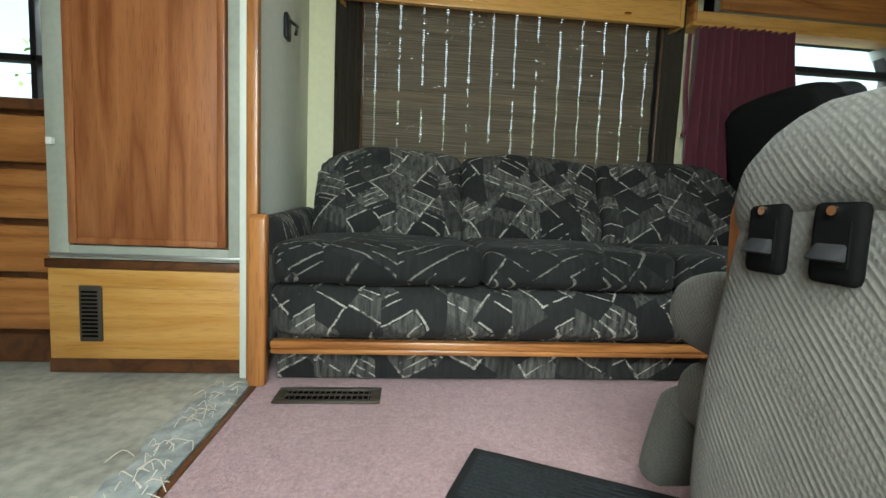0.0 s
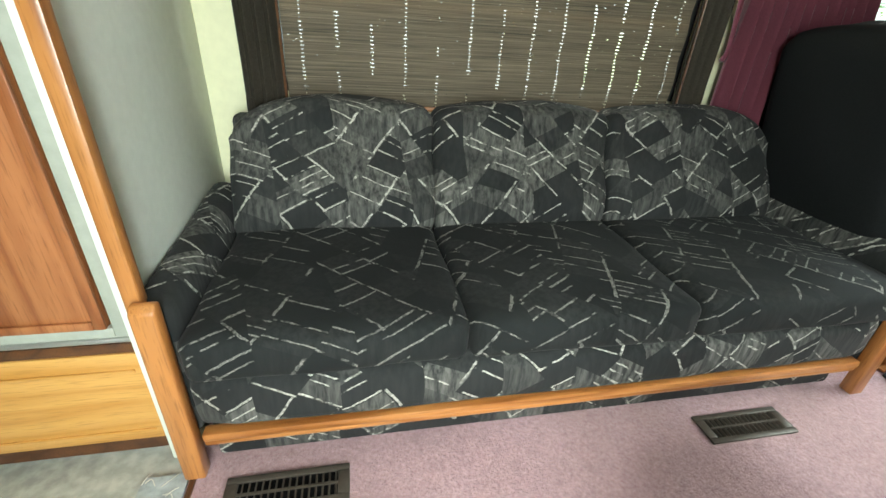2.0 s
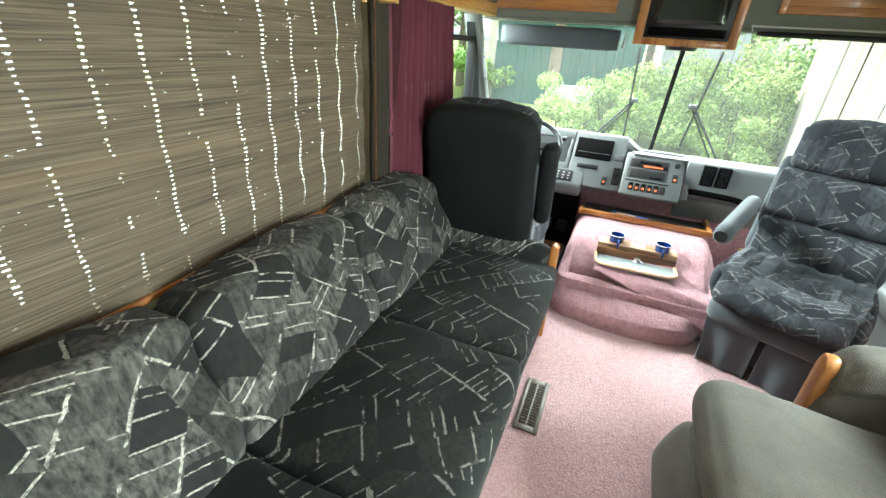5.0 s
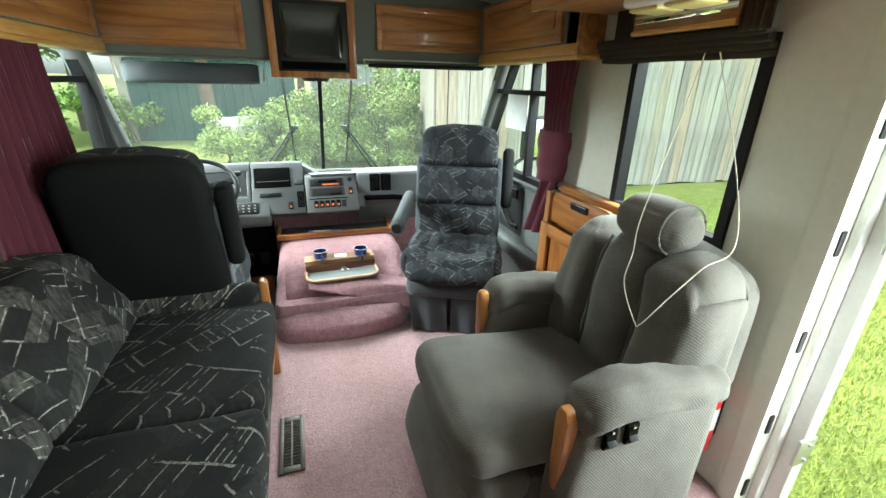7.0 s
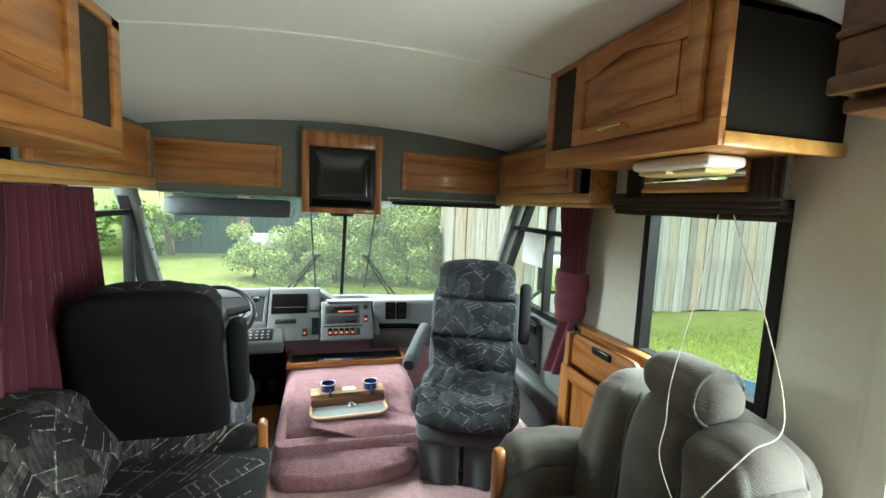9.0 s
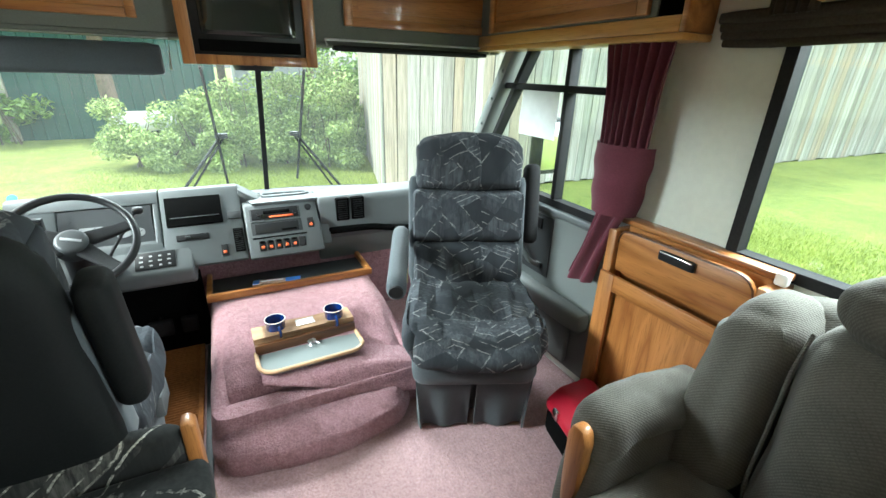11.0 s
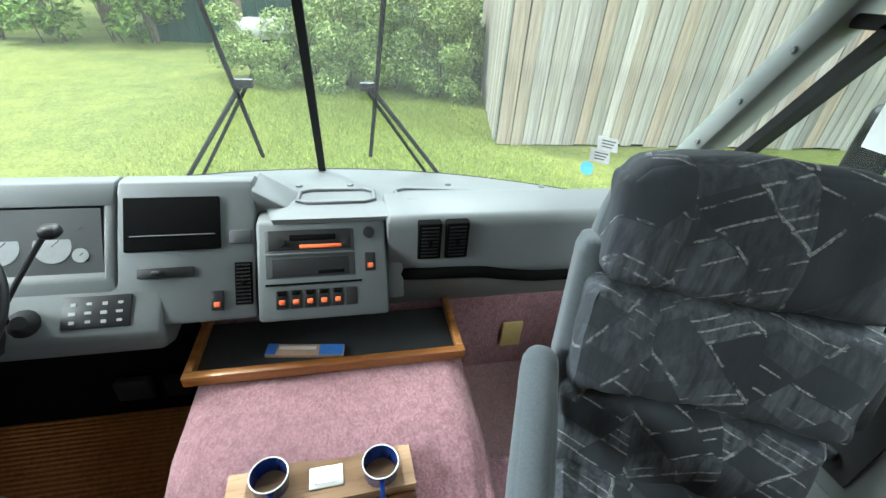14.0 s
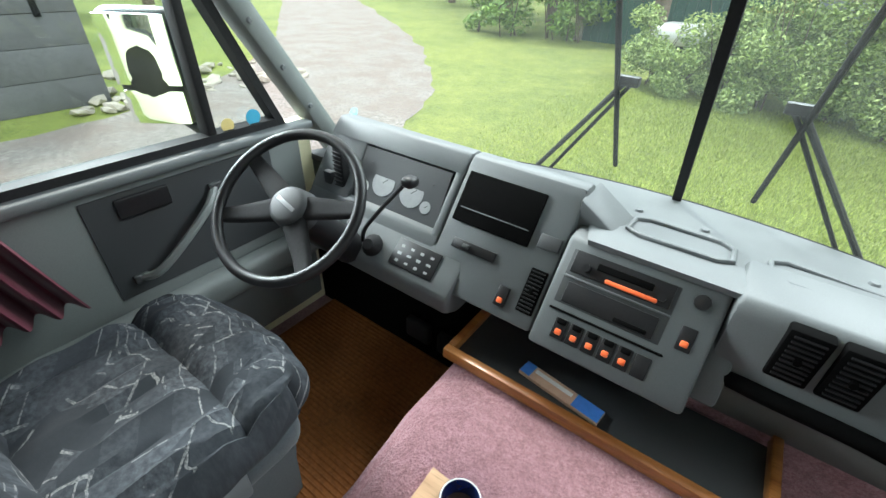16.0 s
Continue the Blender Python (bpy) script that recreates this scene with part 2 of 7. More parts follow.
def waffle(name, c):
    """Ribbed velour: a fine woven grid, rubbed paler on the raised cords."""
    m = Nodes(name, 0.9, sheen=0.1, spec=0.12)
    waves = []
    for rot in ((0, 45, 40), (0, -45, 40), (40, 0, 130)):
        w = m.tree.nodes.new("ShaderNodeTexWave")
        w.inputs["Scale"].default_value = 58
        w.inputs["Distortion"].default_value = 1.2
        m.link(m.mapped((1, 1, 1), rot), w.inputs["Vector"])
        waves.append(w.outputs["Fac"])
    cord = m.math("MULTIPLY", waves[0], m.math("MAXIMUM", waves[1], waves[2]))
    worn = m.ramp(m.noise(3.5, 4), [(0.35, shade(c, 0.65)), (0.7, shade(c, 1.45))])
    col = m.mix(m.math("MULTIPLY", cord, 0.25), worn, shade(c, 2.3))
    m.color(m.mix(0.2, col, m.ramp(m.noise(220, 2), [(0.35, shade(c, 0.6)), (0.65, shade(c, 1.5))])))
    m.bump(cord, 0.35, 0.002)
    return m.mat


VELOUR = waffle("olive_grey_velour", (0.097, 0.092, 0.081))
BACKVINYL = plain("black_seat_back_cloth", (0.012, 0.013, 0.013), 0.7, vary=0.2, grain=180, bump=0.25)
CURTAIN = plain("burgundy_curtain_cloth", (0.115, 0.03, 0.045), 0.9, vary=0.18, grain=200, bump=0.25, sheen=0.2)
DARKCLOTH = plain("dark_valance_cloth", (0.045, 0.038, 0.029), 0.9, vary=0.25, grain=160, bump=0.3)
# cabinet end cloth, its colour darkened to carry the shade it hangs in
ENDCLOTH = plain("shade_darkened_cloth", (0.014, 0.012, 0.009), 0.95, vary=0.25, grain=160, bump=0.3, spec=0.05)
GREENCLOTH = plain("grey_green_panel_cloth", (0.155, 0.165, 0.145), 0.9, vary=0.1, grain=150, bump=0.25)
DASH = plain("grey_dash_plastic", (0.105, 0.115, 0.117), 0.55, vary=0.08, grain=350, blotch=6, bump=0.25, dist=0.0006)
DASHDARK = plain("dark_dash_plastic", (0.034, 0.037, 0.039), 0.55, vary=0.08, grain=300, bump=0.2)
BLACK = plain("black_plastic", (0.012, 0.012, 0.013), 0.42, vary=0.2, grain=120, bump=0.08, spec=0.3)
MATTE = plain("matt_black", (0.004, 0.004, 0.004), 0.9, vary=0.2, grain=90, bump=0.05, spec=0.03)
RUBBER = plain("black_rubber", (0.02, 0.02, 0.021), 0.7, vary=0.2, grain=150, bump=0.15)
DOORPANEL = plain("grey_door_panel", (0.15, 0.165, 0.16), 0.6, vary=0.06, grain=260, bump=0.2)
CHROME = plain("chrome", (0.75, 0.75, 0.75), 0.16, 1.0, vary=0.04, bump=0.02)
ALU = plain("brushed_aluminium", (0.55, 0.55, 0.54), 0.38, 0.9, vary=0.06, grain=180, bump=0.08)
BRASS = plain("brass", (0.7, 0.48, 0.18), 0.25, 1.0, vary=0.06, bump=0.02)
BRONZE = plain("brown_floor_register_paint", (0.07, 0.058, 0.045), 0.45, 0.3, vary=0.15, grain=90)
PAINTW = plain("white_paint", (0.72, 0.72, 0.7), 0.45, vary=0.05, grain=60, bump=0.05)
PLASTICW = plain("white_plastic", (0.78, 0.77, 0.72), 0.4, vary=0.04, bump=0.03)
IVORY = plain("ivory_plastic", (0.62, 0.5, 0.2), 0.45, vary=0.06, bump=0.05)
GREYPAPER = plain("grey_felt", (0.17, 0.19, 0.185), 0.8, vary=0.08, grain=200)
REDVINYL = plain("red_vinyl", (0.42, 0.008, 0.03), 0.45, vary=0.1, grain=200, bump=0.2)
REDPAINT = plain("red_paint", (0.55, 0.02, 0.02), 0.35, vary=0.06)
BLUEGLAZE = plain("cobalt_glaze", (0.006, 0.022, 0.12), 0.14, vary=0.25, grain=30, bump=0.05, coat=0.5)
BLUEBLIND = plain("blue_chair_sling", (0.12, 0.2, 0.36), 0.8, vary=0.12, grain=90)
BLUETAPE = plain("blue_label", (0.06, 0.2, 0.6), 0.5, vary=0.1)
STICKER = plain("pale_blue_sticker", (0.06, 0.33, 0.5), 0.5, vary=0.06)
ORANGE = plain("orange_switch_lens", (0.85, 0.16, 0.05), 0.35, vary=0.06)
TAN = plain("tan_label", (0.55, 0.36, 0.25), 0.5, vary=0.08)
COIR = plain("brown_ribbed_mat", (0.26, 0.105, 0.035), 0.95, vary=0.3, grain=70, blotch=5, bump=0.5, dist=0.004)
MATGREY = plain("charcoal_mat_pile", (0.025, 0.028, 0.03), 0.95, vary=0.4, grain=140, bump=0.6, dist=0.003)
SCREEN = plain("dead_screen_glass", (0.012, 0.016, 0.014), 0.12, vary=0.1, bump=0.0, coat=0.4)
LENSGREY = plain("gauge_face", (0.3, 0.31, 0.31), 0.3, vary=0.08)
MIRROR = plain("mirror", (0.85, 0.87, 0.86), 0.04, 1.0, vary=0.02, bump=0.0)
CORD = plain("cotton_cord", (0.62, 0.58, 0.48), 0.9, vary=0.1, grain=300)
PAPER = plain("white_paper", (0.75, 0.78, 0.78), 0.8, vary=0.06, grain=20, blotch=8, bump=0.4, dist=0.004)
FRAMEGREY = plain("pale_green_grey_vinyl", (0.36, 0.38, 0.32), 0.55, vary=0.1, grain=50, blotch=5, bump=0.08)
# windscreen glass with a little bright haze mixed in
GLASS = glass("hazed_window_glass", veil=0.009)
SIDEGLASS = glass("side_window_glass", (0.9, 0.95, 0.94), 0.03)

# ---- shaping tools ----
def box(bm, lo, hi, b=0.0, seg=2):
    """A box from corner to corner with rounded edges of radius b."""
    c = [(p + q) / 2 for p, q in zip(lo, hi)]
    s = [abs(q - p) for p, q in zip(lo, hi)]
    made = bmesh.ops.create_cube(bm, size=1.0, matrix=Matrix.Translation(c) @ Matrix.Diagonal((*s, 1)))
    if b > 0:
        edges = {e for v in made["verts"] for e in v.link_edges}
        bmesh.ops.bevel(bm, geom=list(edges), offset=min(b, min(s) * 0.45), segments=seg, profile=0.5, affect="EDGES")
    return bm


def boxes(*items, b=0.0, seg=2):
    bm = bmesh.new()
    for lo, hi in items:
        box(bm, lo, hi, b, seg)
    return bm


def prism(bm, pts, axis, a, z, b=0.0):
    """A polygon pushed from a to z along an axis; pts are the two other coordinates in x, y, z order."""
    def at(p, v):
        q = list(p)
        q.insert("xyz".index(axis), v)
        return q
    va = [bm.verts.new(at(p, a)) for p in pts]
    vz = [bm.verts.new(at(p, z)) for p in pts]
    faces = [bm.faces.new(va), bm.faces.new(vz[::-1])]
    n = len(pts)
    for i in range(n):
        faces.append(bm.faces.new((va[i], vz[i], vz[(i + 1) % n], va[(i + 1) % n])))
    bmesh.ops.recalc_face_normals(bm, faces=faces)
    if b > 0:
        edges = {e for f in faces for e in f.edges}
        bmesh.ops.bevel(bm, geom=list(edges), offset=b, segments=2, profile=0.5, affect="EDGES")
    return bm


def cyl(bm, p, q, r, r2=None, n=20, b=0.0):
    """A round bar or cone from p to q."""
    p, q = Vector(p), Vector(q)
    m = Matrix.Translation((p + q) / 2) @ (q - p).to_track_quat("Z", "Y").to_matrix().to_4x4()
    made = bmesh.ops.create_cone(bm, cap_ends=True, segments=n, radius1=r, radius2=r if r2 is None else r2, depth=(q - p).length, matrix=m)
    if b > 0:
        edges = {e for v in made["verts"] for e in v.link_edges if len(e.link_faces) == 2 and any(len(f.verts) > 4 for f in e.link_faces)}
        bmesh.ops.bevel(bm, geom=list(edges), offset=b, segments=2, profile=0.5, affect="EDGES")
    return bm


def tube(bm, pts, r, n=8, closed=False):
    """A round bar along a path; r is one radius or one for each point."""
    pts = [Vector(p) for p in pts]
    k = len(pts)
    rs = [r] * k if isinstance(r, (int, float)) else r
    up = Vector((0.13, 0.31, 0.94)).normalized()
    rings = []
    for i, p in enumerate(pts):
        a = pts[(i - 1) % k] if closed or i else p
        c = pts[(i + 1) % k] if closed or i < k - 1 else p
        d = (c - a).normalized()
        side = d.cross(up).normalized()
        top = side.cross(d)
        rings.append([bm.verts.new(p + rs[i] * (math.cos(2 * math.pi * j / n) * side + math.sin(2 * math.pi * j / n) * top)) for j in range(n)])
    for i in range(k if closed else k - 1):
        a, c = rings[i], rings[(i + 1) % k]
        for j in range(n):
            bm.faces.new((a[j], a[(j + 1) % n], c[(j + 1) % n], c[j]))
    if not closed:
        bm.faces.new(rings[0][::-1])
        bm.faces.new(rings[-1])
    return bm


def smooth_path(pts, steps=6, closed=False):
    """Points of a Catmull-Rom curve through pts."""
    pts = [Vector(p) for p in pts]
    out, k = [], len(pts)
    for i in range(k if closed else k - 1):
        g = [pts[(i + j) % k] if closed else pts[min(max(i + j, 0), k - 1)] for j in (-1, 0, 1, 2)]
        for s in range(steps):
            u = s / steps
            out.append(0.5 * (2 * g[1] + (g[2] - g[0]) * u + (2 * g[0] - 5 * g[1] + 4 * g[2] - g[3]) * u * u + (3 * g[1] - g[0] - 3 * g[2] + g[3]) * u ** 3))
    if not closed:
        out.append(pts[-1])
    return out


def puff(lo, hi, r, n=9, bulge=(0, 0, 0), wrinkle=0.0, scale=5.0, shape=None):
    """A stuffed cushion between two corners: rounded edges, bulging faces, soft wrinkles; shape(p, u) may bend it."""
    bm = bmesh.new()
    c = Vector([(a + b) / 2 for a, b in zip(lo, hi)])
    h = [abs(b - a) / 2 for a, b in zip(lo, hi)]
    r = min(r, min(h) * 0.98)
    made = bmesh.ops.create_cube(bm, size=2.0)
    bmesh.ops.subdivide_edges(bm, edges=bm.edges[:], cuts=n, use_grid_fill=True)
    for v in bm.verts:
        u = [max(-1, min(1, math.sin(x * math.pi / 2) * 0.55 + x * 0.45)) for x in v.co]
        q = [a * b for a, b in zip(u, h)]
        inner = Vector([max(-(k - r), min(k - r, x)) for x, k in zip(q, h)])
        d = Vector(q) - inner
        p = inner + (d.normalized() * r if d.length > 1e-9 else d)
        for a in range(3):
            o1, o2 = (a + 1) % 3, (a + 2) % 3
            p[a] += bulge[a] * u[a] * (1 - u[o1] ** 2) * (1 - u[o2] ** 2)
        if wrinkle:
            p += (d.normalized() if d.length > 1e-9 else Vector()) * wrinkle * noise.noise((p + c) * scale)
        if shape:
            p = Vector(shape(p, u))
        v.co = p + c
    return bm


def sheet(f, nu, nv, thick=0.0):
    """A surface f(u, v) with u, v from 0 to 1, with some thickness along its normals."""
    bm = bmesh.new()
    grid = [[bm.verts.new(f(i / nu, j / nv)) for j in range(nv + 1)] for i in range(nu + 1)]
    for i in range(nu):
        for j in range(nv):
            bm.faces.new((grid[i][j], grid[i + 1][j], grid[i + 1][j + 1], grid[i][j + 1]))
    if thick:
        bm.normal_update()
        bmesh.ops.solidify(bm, geom=bm.faces[:], thickness=thick)
    return bm


def part(name, bm, material, parent=None, label="", smooth=True):
    """Links a bmesh as one mesh object under a thing or a part."""
    me = bpy.data.meshes.new(name)
    bm.normal_update()
    bm.to_mesh(me)
    bm.free()
    me.materials.append(material)
    if smooth:
        me.shade_smooth()
        me.set_sharp_from_angle(angle=radians(40))
    ob = new(name, me)
    if parent is not None:
        ob.parent = parent
    if label:
        ob["label"] = label
    return ob


def thing(name, label, category, m=None, group="", kind=""):
    """An Empty at a thing's base; parts are built in its own axes."""
    ob = new(name)
    ob.empty_display_size = 0.1
    if m is not None:
        ob.matrix_world = m
    return tagged(ob, label, category, group, kind)


def solo(name, bm, material, label, category, group="", kind=""):
    return tagged(part(name, bm, material), label, category, group, kind)


def structure(name, bm, material, label, category):
    return tagged(part(name, bm, material), label, category, kind="structure")

# ---- the coach body ----
RW, LW, MID = 1.155, 3.42, 2.29
GROUND = -0.95


def screen_x(y, z):
    """Where the curved, raked windscreen stands at a width and a height."""
    return 2.87 - 0.62 * (z - 0.66) - 0.36 * ((y - MID) / 1.13) ** 2


def wall_with_holes(name, y0, y1, x0, x1, z0, z1, holes, material, label):
    """A side wall with openings (x0, x1, z0, z1) cut through it, built as solid pieces round them."""
    xs = sorted({x0, x1, *[h[0] for h in holes], *[h[1] for h in holes]})
    bm = bmesh.new()
    for a, c in zip(xs, xs[1:]):
        cut = sorted((h[2], h[3]) for h in holes if h[0] <= a and h[1] >= c)
        low = z0
        for p, q in cut:
            if p - low > 1e-4:
                box(bm, (a, y0, low), (c, y1, p))
            low = q
        if z1 - low > 1e-4:
            box(bm, (a, y0, low), (c, y1, z1))
    bmesh.ops.remove_doubles(bm, verts=bm.verts[:], dist=1e-5)
    return structure(name, bm, material, label, "wall")


WIN = (0.33, 0.88, 0.83, 1.47)
DOOR = (-0.62, 0.075, -0.5, 1.53)
CABR = (1.30, 2.34, 0.775, 1.46)
wall_with_holes("wall_right", RW - 0.05, RW, -3.2, 2.42, -0.5, 2.02, [WIN, DOOR, (CABR[0], 2.42, CABR[2], CABR[3]), (2.25, 2.42, CABR[3], 2.02)], WALL, "pale grey-green vinyl coach wall with window and door openings")
LWIN = (-0.58, 0.86, 0.78, 1.5)
KWIN = (-2.3, -1.45, 0.85, 1.4)
CABL = (1.42, 2.33, 0.765, 1.46)
wall_with_holes("wall_left", LW, LW + 0.05, -3.2, 2.42, -0.5, 2.02, [LWIN, KWIN, (CABL[0], 2.42, CABL[2], CABL[3]), (2.25, 2.42, CABL[3], 2.02)], WALL_CREAM, "cream vinyl coach wall behind the sofa with windows")
structure("wall_rear", boxes(((-3.25, RW - 0.05, -0.5), (-3.2, LW + 0.05, 2.02))), WALL, "plain pale wall at the rear of the coach", "wall")
structure("partition", boxes(((-0.80, 2.70, 0.0), (-0.772, LW, 2.0)), b=0.002), WALL, "pale grey-green partition beside the sofa", "wall")

# floor with a stepwell by the door
WELL = (-0.68, -0.02, RW, 1.92)
bm = boxes(((-0.745, RW, -0.05), (WELL[0], LW, 0.0)), ((WELL[0], WELL[3], -0.05), (WELL[1], LW, 0.0)), ((WELL[1], RW, -0.05), (2.45, LW, 0.0)))
structure("floor", bm, CARPET, "worn dusty-pink cut-pile carpet with brown traffic stains", "floor")
structure("floor_vinyl", boxes(((-3.2, RW, -0.05), (-0.749, LW, -0.004))), LINO, "grey stone-patterned sheet vinyl floor", "floor")
bm = boxes(((WELL[0], 1.56, -0.25), (WELL[1], WELL[3] + 0.02, -0.2)), ((WELL[0], RW - 0.05, -0.5), (WELL[1], 1.58, -0.45)),
           ((WELL[0], 1.555, -0.45), (WELL[1], 1.575, -0.25)), ((WELL[0], WELL[3], -0.2), (WELL[1], WELL[3] + 0.015, -0.052)),
           ((WELL[0] - 0.02, RW - 0.05, -0.5), (WELL[0], WELL[3], -0.052)), ((WELL[1], RW - 0.05, -0.5), (WELL[1] + 0.02, WELL[3], -0.052)))
structure("stepwell", bm, CARPET, "two carpeted entry steps inside the door", "steps")
structure("floor_pan", boxes(((-3.2, RW - 0.05, -0.56), (2.45, LW + 0.05, -0.51))), MATTE, "dark underside of the coach", "floor")
EDGING = plain("pale_blue_grey_carpet_backing", (0.36, 0.38, 0.37), 0.95, vary=0.4, grain=28, blotch=9, bump=0.8, dist=0.006)
structure("trim", boxes(((-0.742, 2.0, -0.004), (-0.728, 2.64, 0.006)), b=0.003), WALNUT, "thin dark strip between carpet and vinyl", "trim")
rng_edge = random.Random(12)
bm = sheet(lambda u, v: (-0.744 - v * (0.105 + 0.03 * noise.noise((u * 9, 0.3, 0))), 1.93 + u * 0.72, 0.003 + 0.006 * abs(noise.noise((u * 14, v * 4, 2))) + 0.006 * (1 - v)), 60, 8, 0.003)
edging = structure("carpet_edging", bm, EDGING, "frayed pale blue-grey carpet backing along the vinyl floor", "trim")
bm = bmesh.new()
for i in range(70):
    y = 1.95 + rng_edge.random() * 0.69
    x = -0.74 - rng_edge.random() * 0.11
    a, d = rng_edge.uniform(0, 6.28), rng_edge.uniform(0.015, 0.05)
    tube(bm, smooth_path([(x, y, 0.008), (x + 0.5 * d * math.cos(a), y + 0.5 * d * math.sin(a), 0.02), (x + d * math.cos(a + 0.5), y + d * math.sin(a + 0.5), 0.006)], 3), 0.0011, 4)
tagged(part("loose_thread", bm, CORD, edging), kind="stuff")


def ceiling_z(x, y):
    crown = 0.1 * ((y - MID) / 1.13) ** 2
    drop = 0.1 * max(0.0, (x - 1.05) / 1.15) ** 1.6
    return 2.0 - crown - drop


bm = sheet(lambda u, v: (-3.2 + u * 4.25, RW + v * (LW - RW), ceiling_z(-3, RW + v * (LW - RW))), 2, 24, 0.02)
structure("ceiling_rear", bm, CEIL, "off-white padded vinyl ceiling", "ceiling")
bm = sheet(lambda u, v: (1.05 + u * 1.2, RW + v * (LW - RW), ceiling_z(1.05 + u * 1.2, RW + v * (LW - RW)) - 0.006), 16, 24, 0.02)
structure("ceiling_front", bm, CEIL, "off-white padded ceiling curving down to the cab", "ceiling")
bm = tube(bmesh.new(), [(1.05, RW + 0.01 + v / 24 * (LW - RW - 0.02), ceiling_z(1.05, RW + v / 24 * (LW - RW)) - 0.003) for v in range(25)], 0.006, 6)
structure("ceiling_seam", bm, DARKCLOTH, "dark welt along the ceiling seam", "trim")
structure("roof", boxes(((-3.3, RW - 0.1, 2.04), (2.3, LW + 0.1, 2.08))), PAINTW, "flat coach roof", "roof")

# cab front: windscreen, posts, cowl
bm = sheet(lambda u, v: (screen_x(RW + 0.04 + u * 2.185, 0.6 + v * 0.95), RW + 0.04 + u * 2.185, 0.6 + v * 0.95), 28, 6, 0.006)
ws = structure("windscreen", bm, GLASS, "wide two-piece curved windscreen glass", "window")
ws.visible_shadow = False
bm = sheet(lambda u, v: (screen_x(2.266 + u * 0.024, 0.62 + v * 0.9) - 0.012, 2.266 + u * 0.024, 0.62 + v * 0.9), 1, 6, 0.02)
part("mullion", bm, RUBBER, ws, "black rubber centre bar")
bm = tube(bmesh.new(), [(screen_x(RW + 0.05 + v / 24 * 2.16, 0.655) - 0.012, RW + 0.05 + v / 24 * 2.16, 0.655) for v in range(25)], 0.011, 8)
part("seal", bm, RUBBER, ws, "black rubber seal")
for side, y0, y1 in (("right", RW - 0.05, RW + 0.045), ("left", LW - 0.045, LW + 0.05)):
    edge = y1 if side == "right" else y0
    pts = []
    for z in (0.55, 0.77, 1.0, 1.25, 1.5):
        pts.append((screen_x(edge, z) + 0.02, z))
    back = [(x - 0.075, z) for x, z in pts][::-1]
    structure("windscreen_post_" + side, prism(bmesh.new(), pts + back, "y", y0, y1, 0.012), DOORPANEL, "grey-green padded windscreen post with screw caps", "post")
    bm = bmesh.new()
    for z in (0.82, 0.95, 1.08, 1.21, 1.34):
        x = screen_x(edge, z) - 0.03
        yy = edge + (0.001 if side == "right" else -0.001)
        cyl(bm, (x, yy, z), (x, yy + (0.006 if side == "right" else -0.006), z), 0.009, 0.006, 10)
    structure("screw_cap_row_" + side, bm, DASH, "row of round grey screw caps on the post", "trim")
bm = sheet(lambda u, v: (2.42 + u * 0.02 + (screen_x(RW + v * (LW - RW), 0.6) - 2.44 + 0.03) * u, RW - 0.03 + v * (LW - RW + 0.06), 0.64 - 0.02 * u), 6, 24, 0.02)
structure("cowl", bm, DASHDARK, "dark cowl below the windscreen", "trim")
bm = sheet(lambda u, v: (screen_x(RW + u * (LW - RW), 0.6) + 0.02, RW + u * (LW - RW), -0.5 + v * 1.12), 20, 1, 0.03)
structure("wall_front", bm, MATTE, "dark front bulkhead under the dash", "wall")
structure("wall_over_windscreen", boxes(((2.22, RW - 0.05, 1.5), (2.42, LW + 0.05, 2.04))), GREENCLOTH, "cloth-covered wall above the windscreen", "wall")
for y0, y1, n in ((RW - 0.05, RW, "right"), (LW, LW + 0.05, "left")):
    structure("wall_cab_" + n, boxes(((2.42, y0, -0.5), (2.6, y1, 0.62))), DOORPANEL, "grey lower cab side wall", "wall")


def window_unit(name, x0, x1, z0, z1, y, inward, label, bars=(), rails=(), slant=0.0, w=0.032, pane=SIDEGLASS):
    """A black-framed window in a side wall; inward is +1 or -1. bars: uprights, rails: (x0, x1, z) crossbars; slant leans the front edge."""
    ob = tagged(new(name), label, "window", kind="structure")
    ya, yb = sorted((y + inward * 0.016, y - inward * 0.035))
    if slant:
        out = [(x0, z0), (x1, z0), (x1 - slant, z1), (x0, z1)]
        inn = [(x0 + w, z0 + w), (x1 - w * 1.3, z0 + w), (x1 - slant - w * 1.1 + 0.02, z1 - w), (x0 + w, z1 - w)]
    else:
        out = [(x0, z0), (x1, z0), (x1, z1), (x0, z1)]
        inn = [(x0 + w, z0 + w), (x1 - w, z0 + w), (x1 - w, z1 - w), (x0 + w, z1 - w)]
    bm = bmesh.new()
    for i in range(4):
        j = (i + 1) % 4
        prism(bm, [out[i], out[j], inn[j], inn[i]], "y", ya, yb)
    bmesh.ops.remove_doubles(bm, verts=bm.verts[:], dist=1e-5)
    part("window_frame", bm, RUBBER, ob, "black rubber and aluminium frame", smooth=False)
    for x in bars:
        part("bar", boxes(((x - 0.013, ya, z0 + w), (x + 0.013, yb, z1 - w)), b=0.004), RUBBER, ob)
    for a, c, z in rails:
        part("rail", boxes(((a, ya, z - 0.014), (c, yb, z + 0.014)), b=0.004), RUBBER, ob)
    g = part("pane", prism(bmesh.new(), [(p, q) for p, q in inn], "y", y - inward * 0.02, y - inward * 0.024), pane, ob, smooth=False)
    g.visible_shadow = False
    return ob


window_unit("window_1", *WIN, RW, 1, "black-framed side window beside the recliner")
